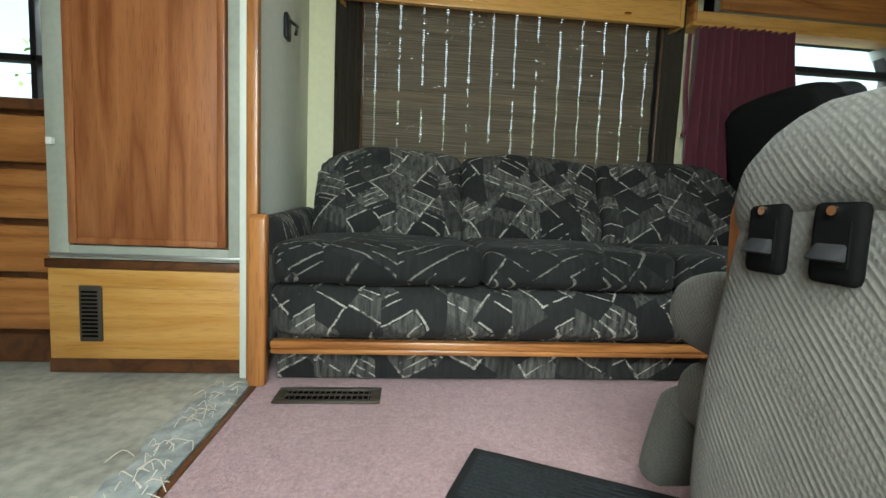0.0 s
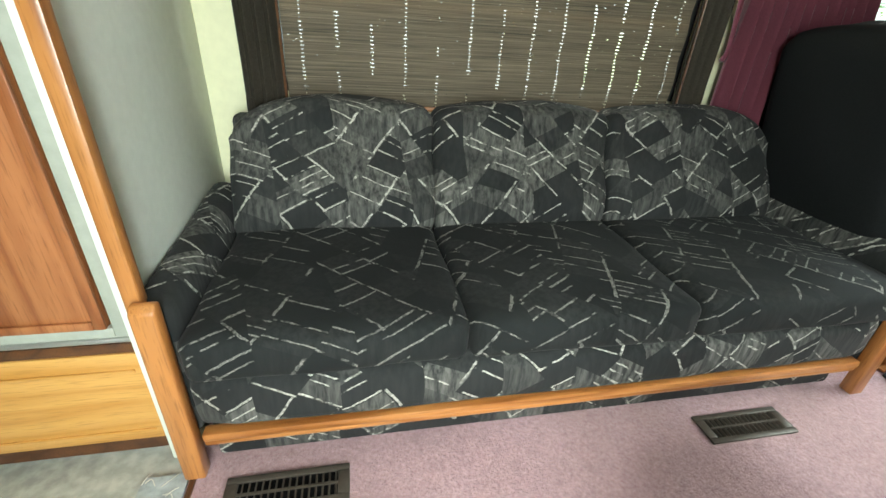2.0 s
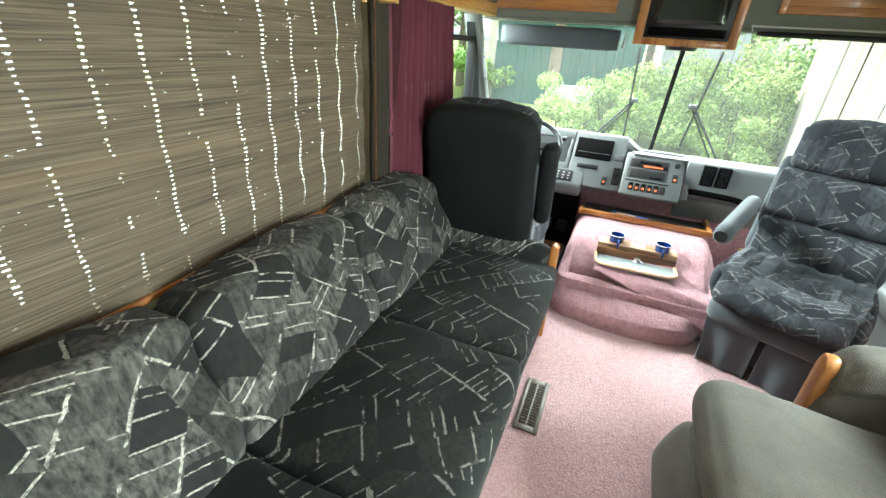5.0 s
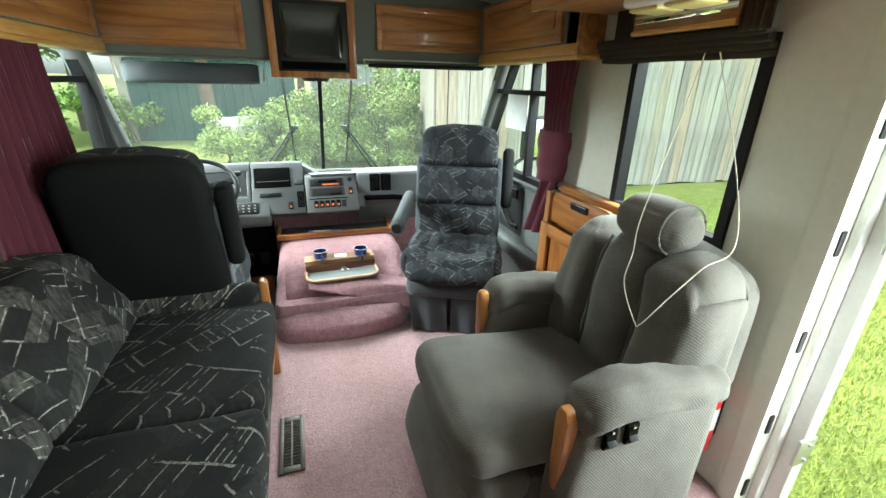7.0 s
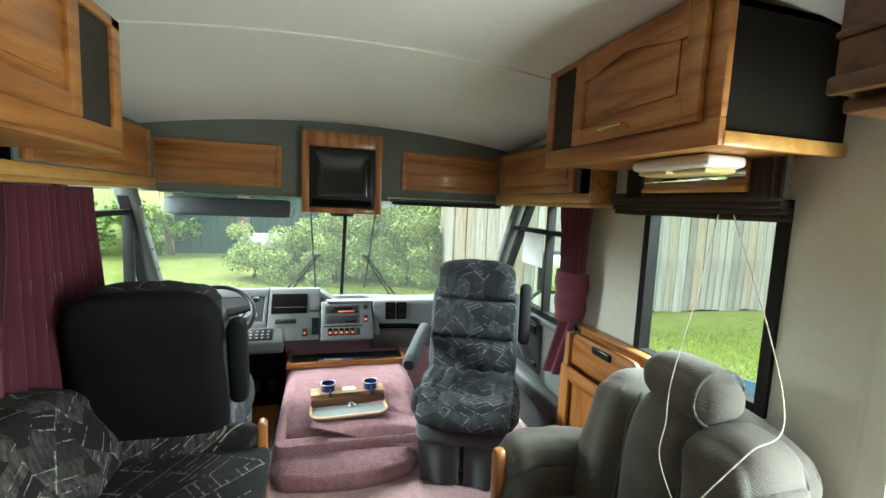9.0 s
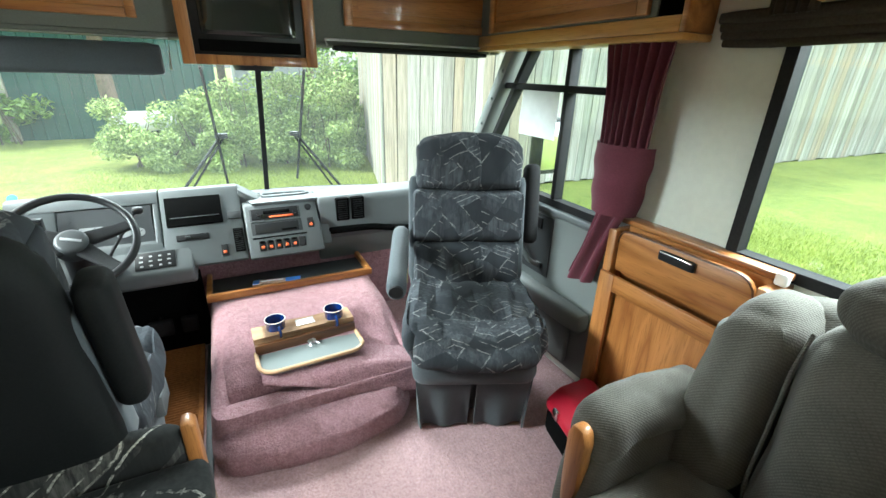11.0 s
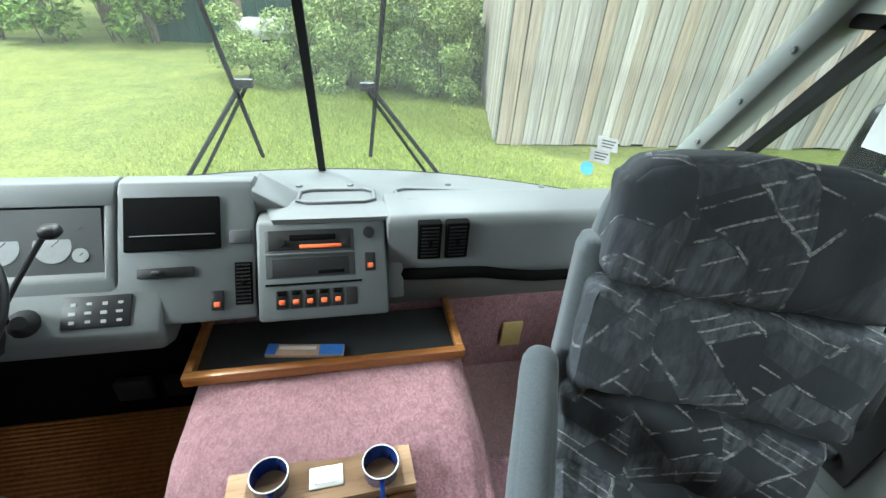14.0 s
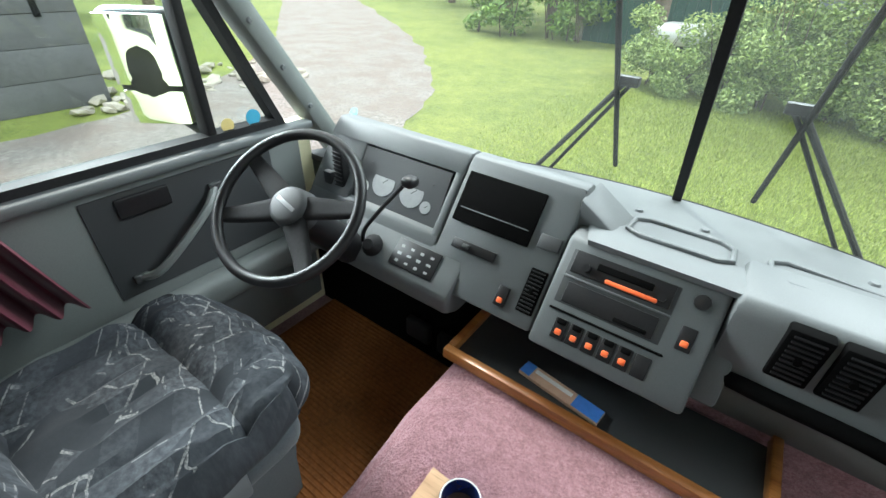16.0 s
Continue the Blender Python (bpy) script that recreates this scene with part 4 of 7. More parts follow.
# ---- overhead cabinets ----
def raised_door(parent, lo, hi, face, material, arch=0.0, bead=0.05):
    """A frame-and-panel door on a plane; face is 'y+', 'y-' or 'x-' and lo, hi are its two corners on it (u, z) with depth."""
    (u0, z0, d), (u1, z1, _) = lo, hi

    def put(bm, a, c, e, f, near, far, b):
        if face[0] == "y":
            s = 1 if face[1] == "+" else -1
            ys = sorted((d + s * near, d + s * far))
            box(bm, (a, ys[0], e), (c, ys[1], f), b)
        else:
            box(bm, (d - far, a, e), (d - near, c, f), b)
    bm = bmesh.new()
    put(bm, u0, u0 + bead, z0, z1, 0.0, 0.02, 0.004)
    put(bm, u1 - bead, u1, z0, z1, 0.0, 0.02, 0.004)
    put(bm, u0 + bead, u1 - bead, z0, z0 + bead, 0.0, 0.0195, 0.004)
    put(bm, u0 + bead, u1 - bead, z1 - bead, z1, 0.0, 0.0195, 0.004)
    door = part("door", bm, material, parent)
    bm = bmesh.new()
    put(bm, u0 + bead - 0.004, u1 - bead + 0.004, z0 + bead - 0.004, z1 - bead + 0.004, 0.001, 0.009, 0.002)
    put(bm, u0 + bead + 0.025, u1 - bead - 0.025, z0 + bead + 0.025, z1 - bead - 0.025, 0.009, 0.016, 0.006)
    part("panel", bm, material, door)
    if arch:
        pts = []
        w = u1 - u0 - 2 * bead
        for i in range(13):
            k = i / 12
            pts.append((u0 + bead + k * w, z1 - bead - arch * (0.5 + 0.5 * math.cos(2 * math.pi * k)) * (1 if 0.0 <= k <= 1 else 0)))
        pts += [(u1 - bead, z1 - bead), (u0 + bead, z1 - bead)]
        pts = [p for i, p in enumerate(pts) if i == 0 or (Vector(p) - Vector(pts[i - 1])).length > 1e-4]
        s = 1 if face == "y+" else -1
        part("arched_rail", prism(bmesh.new(), pts, "y", d + s * 0.009, d + s * 0.0185), material, door)
    return door


def speaker(parent, lo, hi):
    bm = boxes((lo, hi), b=0.003)
    return part("speaker_grille", bm, DARKCLOTH, parent, "brown speaker cloth")


# right: tall overhead cabinet over the side window
c = thing("overhead_cabinet", "oak overhead cabinet with arched door and speaker grille", "cabinet")
bm = boxes(((0.235, RW, 1.60), (0.25, 1.545, 1.9)), ((0.985, RW, 1.60), (1.0, 1.545, 1.9)), ((0.235, RW, 1.885), (1.0, 1.545, 1.9)))
part("carcass", bm, ENDCLOTH, c, "cloth-covered sides with their shade put into a black-brown colour")
part("bottom", boxes(((0.225, RW, 1.585), (1.005, 1.56, 1.605)), b=0.004), OAK_X, c)
part("end_rail", boxes(((0.222, RW, 1.575), (0.24, 1.55, 1.61)), b=0.005), OAK_PALE, c)
bm = boxes(((0.225, 1.545, 1.575), (1.01, 1.565, 1.64)), ((0.225, 1.545, 1.64), (0.275, 1.565, 1.95)), ((0.965, 1.545, 1.64), (1.01, 1.565, 1.95)), ((0.79, 1.545, 1.64), (0.83, 1.565, 1.95)), ((0.275, 1.545, 1.92), (0.965, 1.565, 1.95)), b=0.004)
part("face_frame", bm, OAK_X, c)
dr = raised_door(c, (0.27, 1.635, 1.566), (0.795, 1.925, 1.566), "y+", OAK_X, arch=0.035)
bm = tube(bmesh.new(), [(0.50, 1.588, 1.66), (0.50, 1.612, 1.662), (0.60, 1.612, 1.662), (0.60, 1.588, 1.66)], 0.006, 8)
part("handle", bm, BRASS, dr, "brass pull with cream grip")
speaker(c, (0.832, 1.55, 1.642), (0.963, 1.56, 1.918))
t = thing("ceiling_light", "white plastic twin lamp under the overhead cabinet", "light")
part("housing", puff((0.36, 1.3, 1.545), (0.66, 1.44, 1.583), 0.018, 6, (0, 0, 0.004)), PLASTICW, t)
part("lens", puff((0.38, 1.315, 1.532), (0.5, 1.425, 1.55), 0.012, 5), IVORY, t, "ribbed clear lens")
part("lens", puff((0.52, 1.315, 1.532), (0.64, 1.425, 1.55), 0.012, 5), IVORY, t)


def low_overhead(name, y, s, x0, x1, label):
    """A shallow overhead cabinet along the cab side; s is +1 on the right wall, -1 on the left one."""
    t = thing(name, label, "cabinet")
    w = RW if s > 0 else LW
    def bx(a, c, e, f, z0, z1, b=0.004):
        ys = sorted((w + s * e, w + s * f))
        return boxes(((a, ys[0], z0), (c, ys[1], z1)), b=b)
    d = abs(y - w)
    part("top", bx(x0, x1, 0, d - 0.012, 1.745, 1.76), GREENCLOTH, t)
    part("bottom", bx(x0, x1, 0, d, 1.425, 1.445), OAK_PALE, t, "pale oak bottom rail")
    part("end", bx(x0, x0 + 0.018, 0, d, 1.445, 1.76), OAK_X, t)
    part("face_rail", bx(x0 + 0.018, x1, d - 0.012, d, 1.445, 1.49), OAK_PALE, t)
    part("back", bx(x0 + 0.1, x1, 0.01, d - 0.012, 1.446, 1.744), MATTE, t, "dark inside")
    part("face", bx(x0 + 0.1, x1, d - 0.011, d - 0.001, 1.49, 1.745), GREENCLOTH, t)
    raised_door(t, (x0 + 0.12, 1.495, y), (x1 - 0.12, 1.735, y), "y+" if s > 0 else "y-", OAK_X, bead=0.04)


low_overhead("overhead_cabinet", 1.285, 1, 1.09, 2.19, "low oak overhead cabinet beside the cab with open end")
low_overhead("overhead_cabinet", 3.325, -1, 0.96, 2.19, "low oak overhead cabinet above the driver's window")
# left: tall overhead above the sofa
c = thing("overhead_cabinet", "oak overhead cabinet above the sofa with speaker grille", "cabinet")
part("carcass", boxes(((-0.77, 3.02, 1.54), (0.955, LW, 1.9)), b=0.003), GREENCLOTH, c)
part("bottom", boxes(((-0.77, 3.0, 1.522), (0.96, LW, 1.539)), b=0.004), OAK_X, c)
bm = boxes(((-0.77, 3.0, 1.53), (0.96, 3.02, 1.59)), ((0.91, 3.0, 1.59), (0.96, 3.02, 1.9)), ((0.70, 3.0, 1.59), (0.74, 3.02, 1.9)), ((-0.77, 3.0, 1.87), (0.96, 3.02, 1.9)), b=0.004)
part("face_frame", bm, OAK_X, c)
speaker(c, (0.742, 3.008, 1.592), (0.908, 3.016, 1.868))
raised_door(c, (0.1, 1.585, 3.0), (0.7, 1.875, 3.0), "y-", OAK_X)
raised_door(c, (-0.6, 1.585, 3.0), (0.0, 1.875, 3.0), "y-", OAK_X)
# cabinet above the entry door
c = thing("overhead_cabinet", "oak cabinet above the entry door, coloured dark for its shade", "cabinet")
# WALNUT here paints the shade over the door into the oak
part("carcass", boxes(((-0.9, RW, 1.66), (0.07, 1.47, 1.9)), b=0.004), WALNUT, c)
part("moulding", boxes(((-0.9, 1.47, 1.655), (0.07, 1.49, 1.69)), ((-0.9, 1.47, 1.76), (0.07, 1.482, 1.775)), b=0.006), WALNUT, c)
part("bottom_moulding", boxes(((-0.9, RW, 1.625), (0.07, 1.44, 1.654)), b=0.008), WALNUT, c)

# front overhead with television
f = thing("front_overhead", "grey-green cloth-covered shelf front over the windscreen with oak doors", "cabinet")
bm = sheet(lambda u, v: (2.2, RW + 0.002 + u * (LW - RW - 0.004), 1.43 + v * (ceiling_z(2.2, RW + u * (LW - RW)) - 0.01 - 1.43)), 24, 3, 0.02)
part("face", bm, GREENCLOTH, f)
part("bottom", boxes(((2.19, RW, 1.415), (2.4, LW, 1.43)), b=0.004), GREENCLOTH, f)
raised_door(f, (2.665, 1.468, 2.178), (3.405, 1.712, 2.178), "x-", OAK_Y, bead=0.03)
raised_door(f, (1.225, 1.492, 2.178), (1.945, 1.735, 2.178), "x-", OAK_Y, bead=0.035)
t = thing("television", "small dark television in an oak surround above the windscreen", "television")
y0, y1, z0, z1, x = 2.075, 2.55, 1.328, 1.84, 2.13
part("case", boxes(((x + 0.015, y0 + 0.005, z0 + 0.005), (2.3, y1 - 0.005, z1 - 0.005)), b=0.01), GREENCLOTH, t)
bm = boxes(((x - 0.01, y0, z0), (x + 0.015, y0 + 0.042, z1 - 0.03)), ((x - 0.01, y1 - 0.042, z0), (x + 0.015, y1, z1 - 0.03)), ((x - 0.0095, y0 + 0.042, z0), (x + 0.0145, y1 - 0.042, z0 + 0.034)), ((x - 0.0095, y0 + 0.042, z1 - 0.115), (x + 0.0145, y1 - 0.042, z1 - 0.03)), b=0.003)
part("surround", bm, OAK_Z, t, "oak surround")
s = part("bezel", boxes(((x + 0.002, y0 + 0.042, z0 + 0.034), (x + 0.02, y1 - 0.042, z1 - 0.115)), b=0.004), BLACK, t, "black bezel")
bm = puff((x - 0.006, y0 + 0.072, z0 + 0.1), (x + 0.016, y1 - 0.072, z1 - 0.135), 0.01, 8, (0.006, 0, 0))
part("screen", bm, SCREEN, s, "dark glass screen")
part("control_strip", boxes(((x - 0.002, y0 + 0.06, z0 + 0.045), (x + 0.004, y1 - 0.06, z0 + 0.085)), b=0.002), MATTE, s)
part("base_mount", cyl(bmesh.new(), (2.2, MID + 0.02, 1.31), (2.2, MID + 0.02, 1.33), 0.07, 0.08, 20), BLACK, t)


def visor(y0, y1, z0, z1, x, tilt, label):
    t = thing("sun_visor", label, "sun visor", group="sun visors")
    part("pad", puff((x - 0.02, y0, z0), (x + 0.02, y1, z1), 0.019, 9, (0.004, 0, 0)), SIDECLOTH if tilt else RUBBER, t)
    r = tube(bmesh.new(), [(x, y0 - 0.02, z0 + 0.02), (x, y0 - 0.03, z1 + 0.02), (x, y1 + 0.03, z1 + 0.02), (x, y1 + 0.02, z0 + 0.02)], 0.005, 8)
    part("rod", r, ALU, t, "bent metal rod")


visor(2.62, 3.3, 1.285, 1.395, 2.24, 1, "grey padded sun visor folded down over the windscreen")
visor(1.25, 2.0, 1.395, 1.418, 2.17, 0, "dark sun visor folded up")

# ---- recliner ----
def recliner():
    t = thing("recliner", "olive-grey velour recliner with oak arm facings and headrest", "armchair", pose(0.41, 1.47, 0))
    w = 0.265
    part("base", puff((-0.25, -0.16, 0.03), (0.34, 0.42, 0.26), 0.04, 7), VELOUR, t)

    def seat_bend(p, u):
        return (p[0] * (1 + 0.1 * max(0, u[1]) ** 3), p[1] + 0.045 * (1 - 0.5 * u[0] ** 4) * max(0, u[1]), p[2] + 0.025 * u[1] - 0.012 * max(0, u[1]) ** 3)
    part("seat_cushion", puff((-w - 0.01, 0.0, 0.3), (w + 0.01, 0.6, 0.435), 0.062, 16, (0, 0.014, 0.02), 0.008, 5, seat_bend), VELOUR, t)
    part("front_roll", puff((-w - 0.012, 0.42, 0.19), (w + 0.012, 0.615, 0.305), 0.052, 12, (0, 0.012, 0), 0.006, 6), VELOUR, t)

    def flap(p, u):
        k = (1 - u[2]) / 2
        return (p[0], p[1] + 0.075 * k - 0.02 * k * k, p[2])
    part("footrest", puff((-w - 0.015, 0.56, 0.045), (w + 0.015, 0.63, 0.25), 0.032, 12, (0, 0.014, 0), 0.005, 6, flap), VELOUR, t)
    for s in (-1, 1):
        a, c = sorted((s * w, s * 0.383))
        front, rise = (0.372, 0.625) if s < 0 else (0.325, 0.605)

        def side_shape(p, u):
            return (p[0], p[1] + 0.035 * max(0, u[1]) * (1 - u[2] ** 2) - 0.012 * u[2] * max(0, u[1]), p[2])
        side = part("arm", puff((a, -0.07 if s < 0 else -0.2, 0.035), (c, front, rise - 0.065), 0.03, 12, (0.004, 0, 0), 0.003, 6, side_shape), VELOUR, t)

        def pad(p, u):
            return (p[0], p[1], p[2] + 0.014 * math.sin(2.6 * u[1]) - 0.03 * max(0, u[1]) ** 3)
        part("arm_pad", puff((a - 0.01, -0.1, rise - 0.105), (c + 0.01, front + 0.006, rise), 0.045, 20, (0, 0.008, 0.008), 0.016, 11, pad), VELOUR, side)
        m = (a + c) / 2
        bm = prism(bmesh.new(), [(m - 0.016, 0.3), (m + 0.016, 0.3), (m + 0.026, 0.4), (m + 0.03, 0.54), (m + 0.016, 0.575), (m - 0.016, 0.575), (m - 0.03, 0.54), (m - 0.026, 0.4)], "y", front, front + 0.039, 0.012)
        part("arm_facing", bm, OAK_Z, side, "oak arm facing")

    def shell(p, u):
        k = (u[2] + 1) / 2
        low = 0.3 * max(0.0, 1 - k / 0.45) * (u[0] < 0)
        return (p[0] * (1 - 0.06 * k ** 2 - low), p[1] - 0.05 * k, p[2] - 0.06 * k ** 3 * abs(u[0]) ** 3)
    part("backrest", puff((-0.315, -0.22, 0.2), (0.3, -0.06, 0.87), 0.065, 14, (0, 0.02, 0.01), 0.006, 5, shell), VELOUR, t)

    def lobe(k0):
        def f(p, u):
            k = (u[2] + 1) / 2
            spread = p[0] + k0 * 0.025 * (1 - k) ** 2 + 0.02 * (k - 0.5)
            crease = 0.012 * math.sin(5 * u[2] + 2 * k0) * max(0, u[1]) * u[0] ** 2
            return (spread, p[1] - 0.075 * k + 0.03 * abs(k0) * max(0, u[1]) * abs(u[0]) + crease, p[2] - (0.06 * k ** 3 * max(0, k0 * u[0]) ** 2))
        return f
    for k0, x0, x1 in ((-1, -0.33, -0.105), (0, -0.11, 0.12), (1, 0.115, 0.295)):
        part("back_cushion", puff((x0 + 0.002, -0.13, 0.41 if k0 < 0 else 0.36), (x1 - 0.002, 0.07, 0.868), 0.07, 14, (0.0, 0.03, 0.01), 0.008, 6, lobe(k0)), VELOUR, t)
        if k0:
            xs = x1 if k0 < 0 else x0
            seam = [(xs + 0.02 * (k - 0.5), 0.052 - 0.075 * k + (0.0 if 0.1 < k < 0.93 else -0.03), 0.38 + 0.48 * k) for k in (0.05, 0.2, 0.4, 0.6, 0.8, 0.95)]
            part("seam_piping", tube(bmesh.new(), smooth_path(seam, 4), 0.0045, 6), VELOUR, t)
    h = part("headrest", puff((-0.16, -0.155, 0.86), (0.1, 0.01, 1.0), 0.068, 12, (0.012, 0.008, 0.01), 0.004, 6), VELOUR, t)
    part("piping", tube(bmesh.new(), [(-0.125, -0.072 + 0.086 * math.cos(a * math.pi / 12), 0.932 + 0.078 * math.sin(a * math.pi / 12)) for a in range(24)], 0.004, 6, True), VELOUR, h)
    for y in (0.31, 0.245):
        plate = part("switch_plate", puff((-0.396, y - 0.02, 0.48), (-0.384, y + 0.02, 0.545), 0.006, 5), MATTE, t, "black seat switch")
        part("rocker", prism(bmesh.new(), [(-0.396, 0.498), (-0.408, 0.5), (-0.396, 0.514)], "y", y - 0.013, y + 0.013, 0.002), RUBBER, plate)
        part("recess", boxes(((-0.3975, y - 0.014, 0.494), (-0.395, y + 0.014, 0.53))), MATTE, plate)
        part("screw", cyl(bmesh.new(), (-0.4, y, 0.538), (-0.395, y, 0.538), 0.004, n=10), CHROME, plate)
    return t


recliner()
t = thing("pull_cord", "pale cotton blind cord looped over the recliner", "cord")
pts = smooth_path([(0.47, 1.262, 1.42), (0.42, 1.36, 1.2), (0.345, 1.5, 0.97), (0.325, 1.525, 0.86), (0.3, 1.56, 0.78), (0.21, 1.585, 0.705), (0.185, 1.585, 0.71), (0.15, 1.55, 0.8), (0.12, 1.49, 0.895), (0.12, 1.4, 0.95), (0.25, 1.3, 1.12), (0.42, 1.262, 1.42)], 7)
part("loop", tube(bmesh.new(), pts, 0.0016, 6), CORD, t)


def captain_seat(name, m, label, arm_up, cloth_back, skirt=True, arm_out=True):
    """A high-backed cab seat facing its own -y; the origin is on the floor under the seat."""
    t = thing(name, label, "cab seat", m)
    part("pedestal", puff((-0.2, -0.16, 0.03), (0.2, 0.2, 0.25), 0.03, 6), DASHDARK, t)
    if skirt:
        def drape(a, c):
            return lambda u, v: ((a + u * (c - a)) * (1 - 0.04 * v), -0.235 + 0.012 * math.sin(9 * u) * v + 0.035 * v, 0.25 - 0.243 * v)
        part("skirt", sheet(drape(-0.215, -0.012), 14, 8, 0.006), SIDECLOTH, t)
        part("skirt", sheet(drape(0.012, 0.215), 14, 8, 0.006), SIDECLOTH, t)
        for s in (-1, 1):
            part("skirt", sheet(lambda u, v: (s * (0.222 + 0.014 * math.sin(9 * u) * v - 0.02 * v), -0.23 + u * 0.42, 0.25 - 0.243 * v), 14, 8, 0.006), SIDECLOTH, t)
    part("seat_pan", puff((-0.235, -0.27, 0.235), (0.235, 0.24, 0.36), 0.05, 9, (0.005, 0.005, 0)), SIDECLOTH, t)

    def dish(p, u):
        roll = 0.035 * max(0, -u[1]) ** 2
        rib = (0.006 * math.sin(u[0] * 15 + 2.0 * u[1]) + 0.005 * math.sin(u[0] * 37 - 3 * u[1])) * max(0, u[2]) * (1 - 0.4 * u[1] ** 2)
        corner = 1 - 0.11 * (u[0] * u[1]) ** 4
        return (p[0] * (1 + 0.03 * -u[1]) * corner, p[1] * corner - 0.035 * (1 - u[0] ** 2) * max(0, -u[1]), p[2] - 0.03 * max(0, -u[1]) ** 8 + roll + 0.03 * u[0] ** 2 * max(0, u[2]) + rib - 0.03 * math.exp(-((p[1] + 0.1) / 0.022) ** 2) * max(0, u[2]))
    part("seat_cushion", puff((-0.272, -0.3, 0.33), (0.272, 0.24, 0.46), 0.064, 30, (0, 0.02, 0.02), 0.01, 11, dish), SEATCLOTH, t)

    tilt = Matrix.Translation((0, 0.2, 0.42)) @ Matrix.Rotation(radians(-12), 4, "X")
    shell_mat = BACKVINYL if cloth_back else SIDECLOTH
    def shell_shape(p, u):
        k = (u[2] + 1) / 2
        return (p[0] * (1 - (0.03 if cloth_back else 0.16) * k ** 3), p[1], p[2] + (0.03 * k if cloth_back else 0) - 0.05 * k ** 2 * u[0] ** 4)
    bm = puff((-0.255, 0.02, -0.03), (0.255, 0.135, 0.66), 0.05, 12, (0, 0.012, 0), 0.004, 8, shell_shape)
    bm.transform(tilt)
    part("back_shell", bm, shell_mat, t, "plain dark back cover" if cloth_back else "")
    zs = ((0.0, 0.22), (0.22, 0.445), (0.445, 0.68))
    for i, (z0, z1) in enumerate(zs):
        wide = (0.235, 0.24, 0.225)[i]
        fat = (0.0, -0.012, -0.03)[i]
        def tuck(p, u, i=i):
            fold = (0.004 * math.sin(u[0] * 14 + i) + 0.004 * math.sin(u[0] * 33 + 2 * i) * u[2] ** 2) * max(0, -u[1])
            return (p[0], p[1] + fold + 0.03 * u[0] ** 2 * (i < 2) * -1 * max(0, -u[1]), p[2] - (0.04 * u[0] ** 4 * max(0, u[2]) if i == 2 else 0))
        bm = puff((-wide, -0.045 + fat, z0 + 0.001), (wide, 0.08, z1 - 0.001), 0.034, 24, (0, 0.018, 0.002), 0.008, 12, tuck)
        bm.transform(tilt)
        part("back_cushion" if i < 2 else "headrest", bm, SEATCLOTH, t)
    for s in (-1, 1):
        bm = puff((s * 0.238 - 0.022, -0.01, 0.03), (s * 0.23 + 0.028, 0.1, 0.5), 0.026, 8)
        bm.transform(tilt)
        part("side_bolster", bm, SIDECLOTH, t)
    for s, up in zip((-1, 1), arm_up):
        if up:
            bm = puff((s * 0.292 - 0.034, 0.0, 0.2), (s * 0.292 + 0.034, 0.1, 0.56), 0.03, 9)
            bm.transform(tilt)
            part("armrest", bm, BACKVINYL if cloth_back else RUBBER, t, "folded-up armrest")
        else:
            bm = puff((s * 0.292 - 0.036, -0.19, 0.595), (s * 0.292 + 0.036, 0.24, 0.675), 0.034, 10, (0, 0, 0.006), 0.004, 9, lambda p, u: (p[0], p[1], p[2] + 0.035 * u[1]))
            part("armrest", bm, SIDECLOTH, t)
            part("arm_cap", cyl(bmesh.new(), (s * 0.292, -0.196, 0.603), (s * 0.292, -0.186, 0.605), 0.026, n=16), RUBBER, t, "dark end cap")
    part("lever", boxes(((-0.275, -0.1, 0.3), (-0.245, 0.02, 0.38)), b=0.008), DASH, t, "grey plastic lever housing")
    return t


captain_seat("passenger_seat", pose(1.52, 1.655, 0, 0, 0, -114), "grey zigzag-cloth passenger seat turned towards the living area", (0, 1), False)
captain_seat("driver_seat", pose(1.56, 3.03, -0.02, 0, 0, 90), "driver's seat with plain black cloth back facing the dash", (1, 1), True)

# ---- engine cover, tray and cups ----
h = thing("engine_cover", "plush pink carpeted engine cover with a low step", "engine cover")
part("step", puff((1.49, 1.91, -0.05), (2.2, 2.66, 0.135), 0.085, 18, (0, 0, 0), 0.008, 9, lambda p, u: (p[0] - 0.075 * (1 - u[1] ** 2) * max(0, -u[0]), p[1], p[2] - 0.02 * max(0, -u[0]) * max(0, u[2]))), PLUSH, h)
def top_shape(p, u):
    k = max(0.0, -u[0])
    flare = 1 + 0.05 * (1 - u[2])
    return (p[0] + 0.10 * max(0, u[2]) * k ** 2 * 0.5 - 0.03 * (1 - u[2]) * k, p[1] * (flare - 0.05 * max(0, u[2])), p[2] - 0.16 * max(0, u[2]) * max(0, -u[0] - 0.12) / 0.88)
part("cover", puff((1.60, 1.86, 0.0), (2.45, 2.63, 0.335), 0.06, 16, (0, 0, 0.0), 0.006, 10, top_shape), PLUSH, h)
part("nose", puff((1.62, 2.06, 0.06), (1.95, 2.48, 0.238), 0.04, 12, (0, 0, 0), 0.004, 10, lambda p, u: (p[0] - 0.05 * (1 - u[2]) * max(0, -u[0]), 2.27 + (p[1] - 2.27) * (1 + 0.14 * (1 - u[2])), p[2])), PLUSH, h)
part("knob", cyl(bmesh.new(), (1.5, 2.685, 0.02), (1.5, 2.685, 0.05), 0.012, 0.014, 14, 0.003), BRASS, h, "small brass latch")

t = thing("console_tray", "shallow dark tray with a wooden rim on the engine cover", "tray", pose(0, 0, 0))
z = 0.338
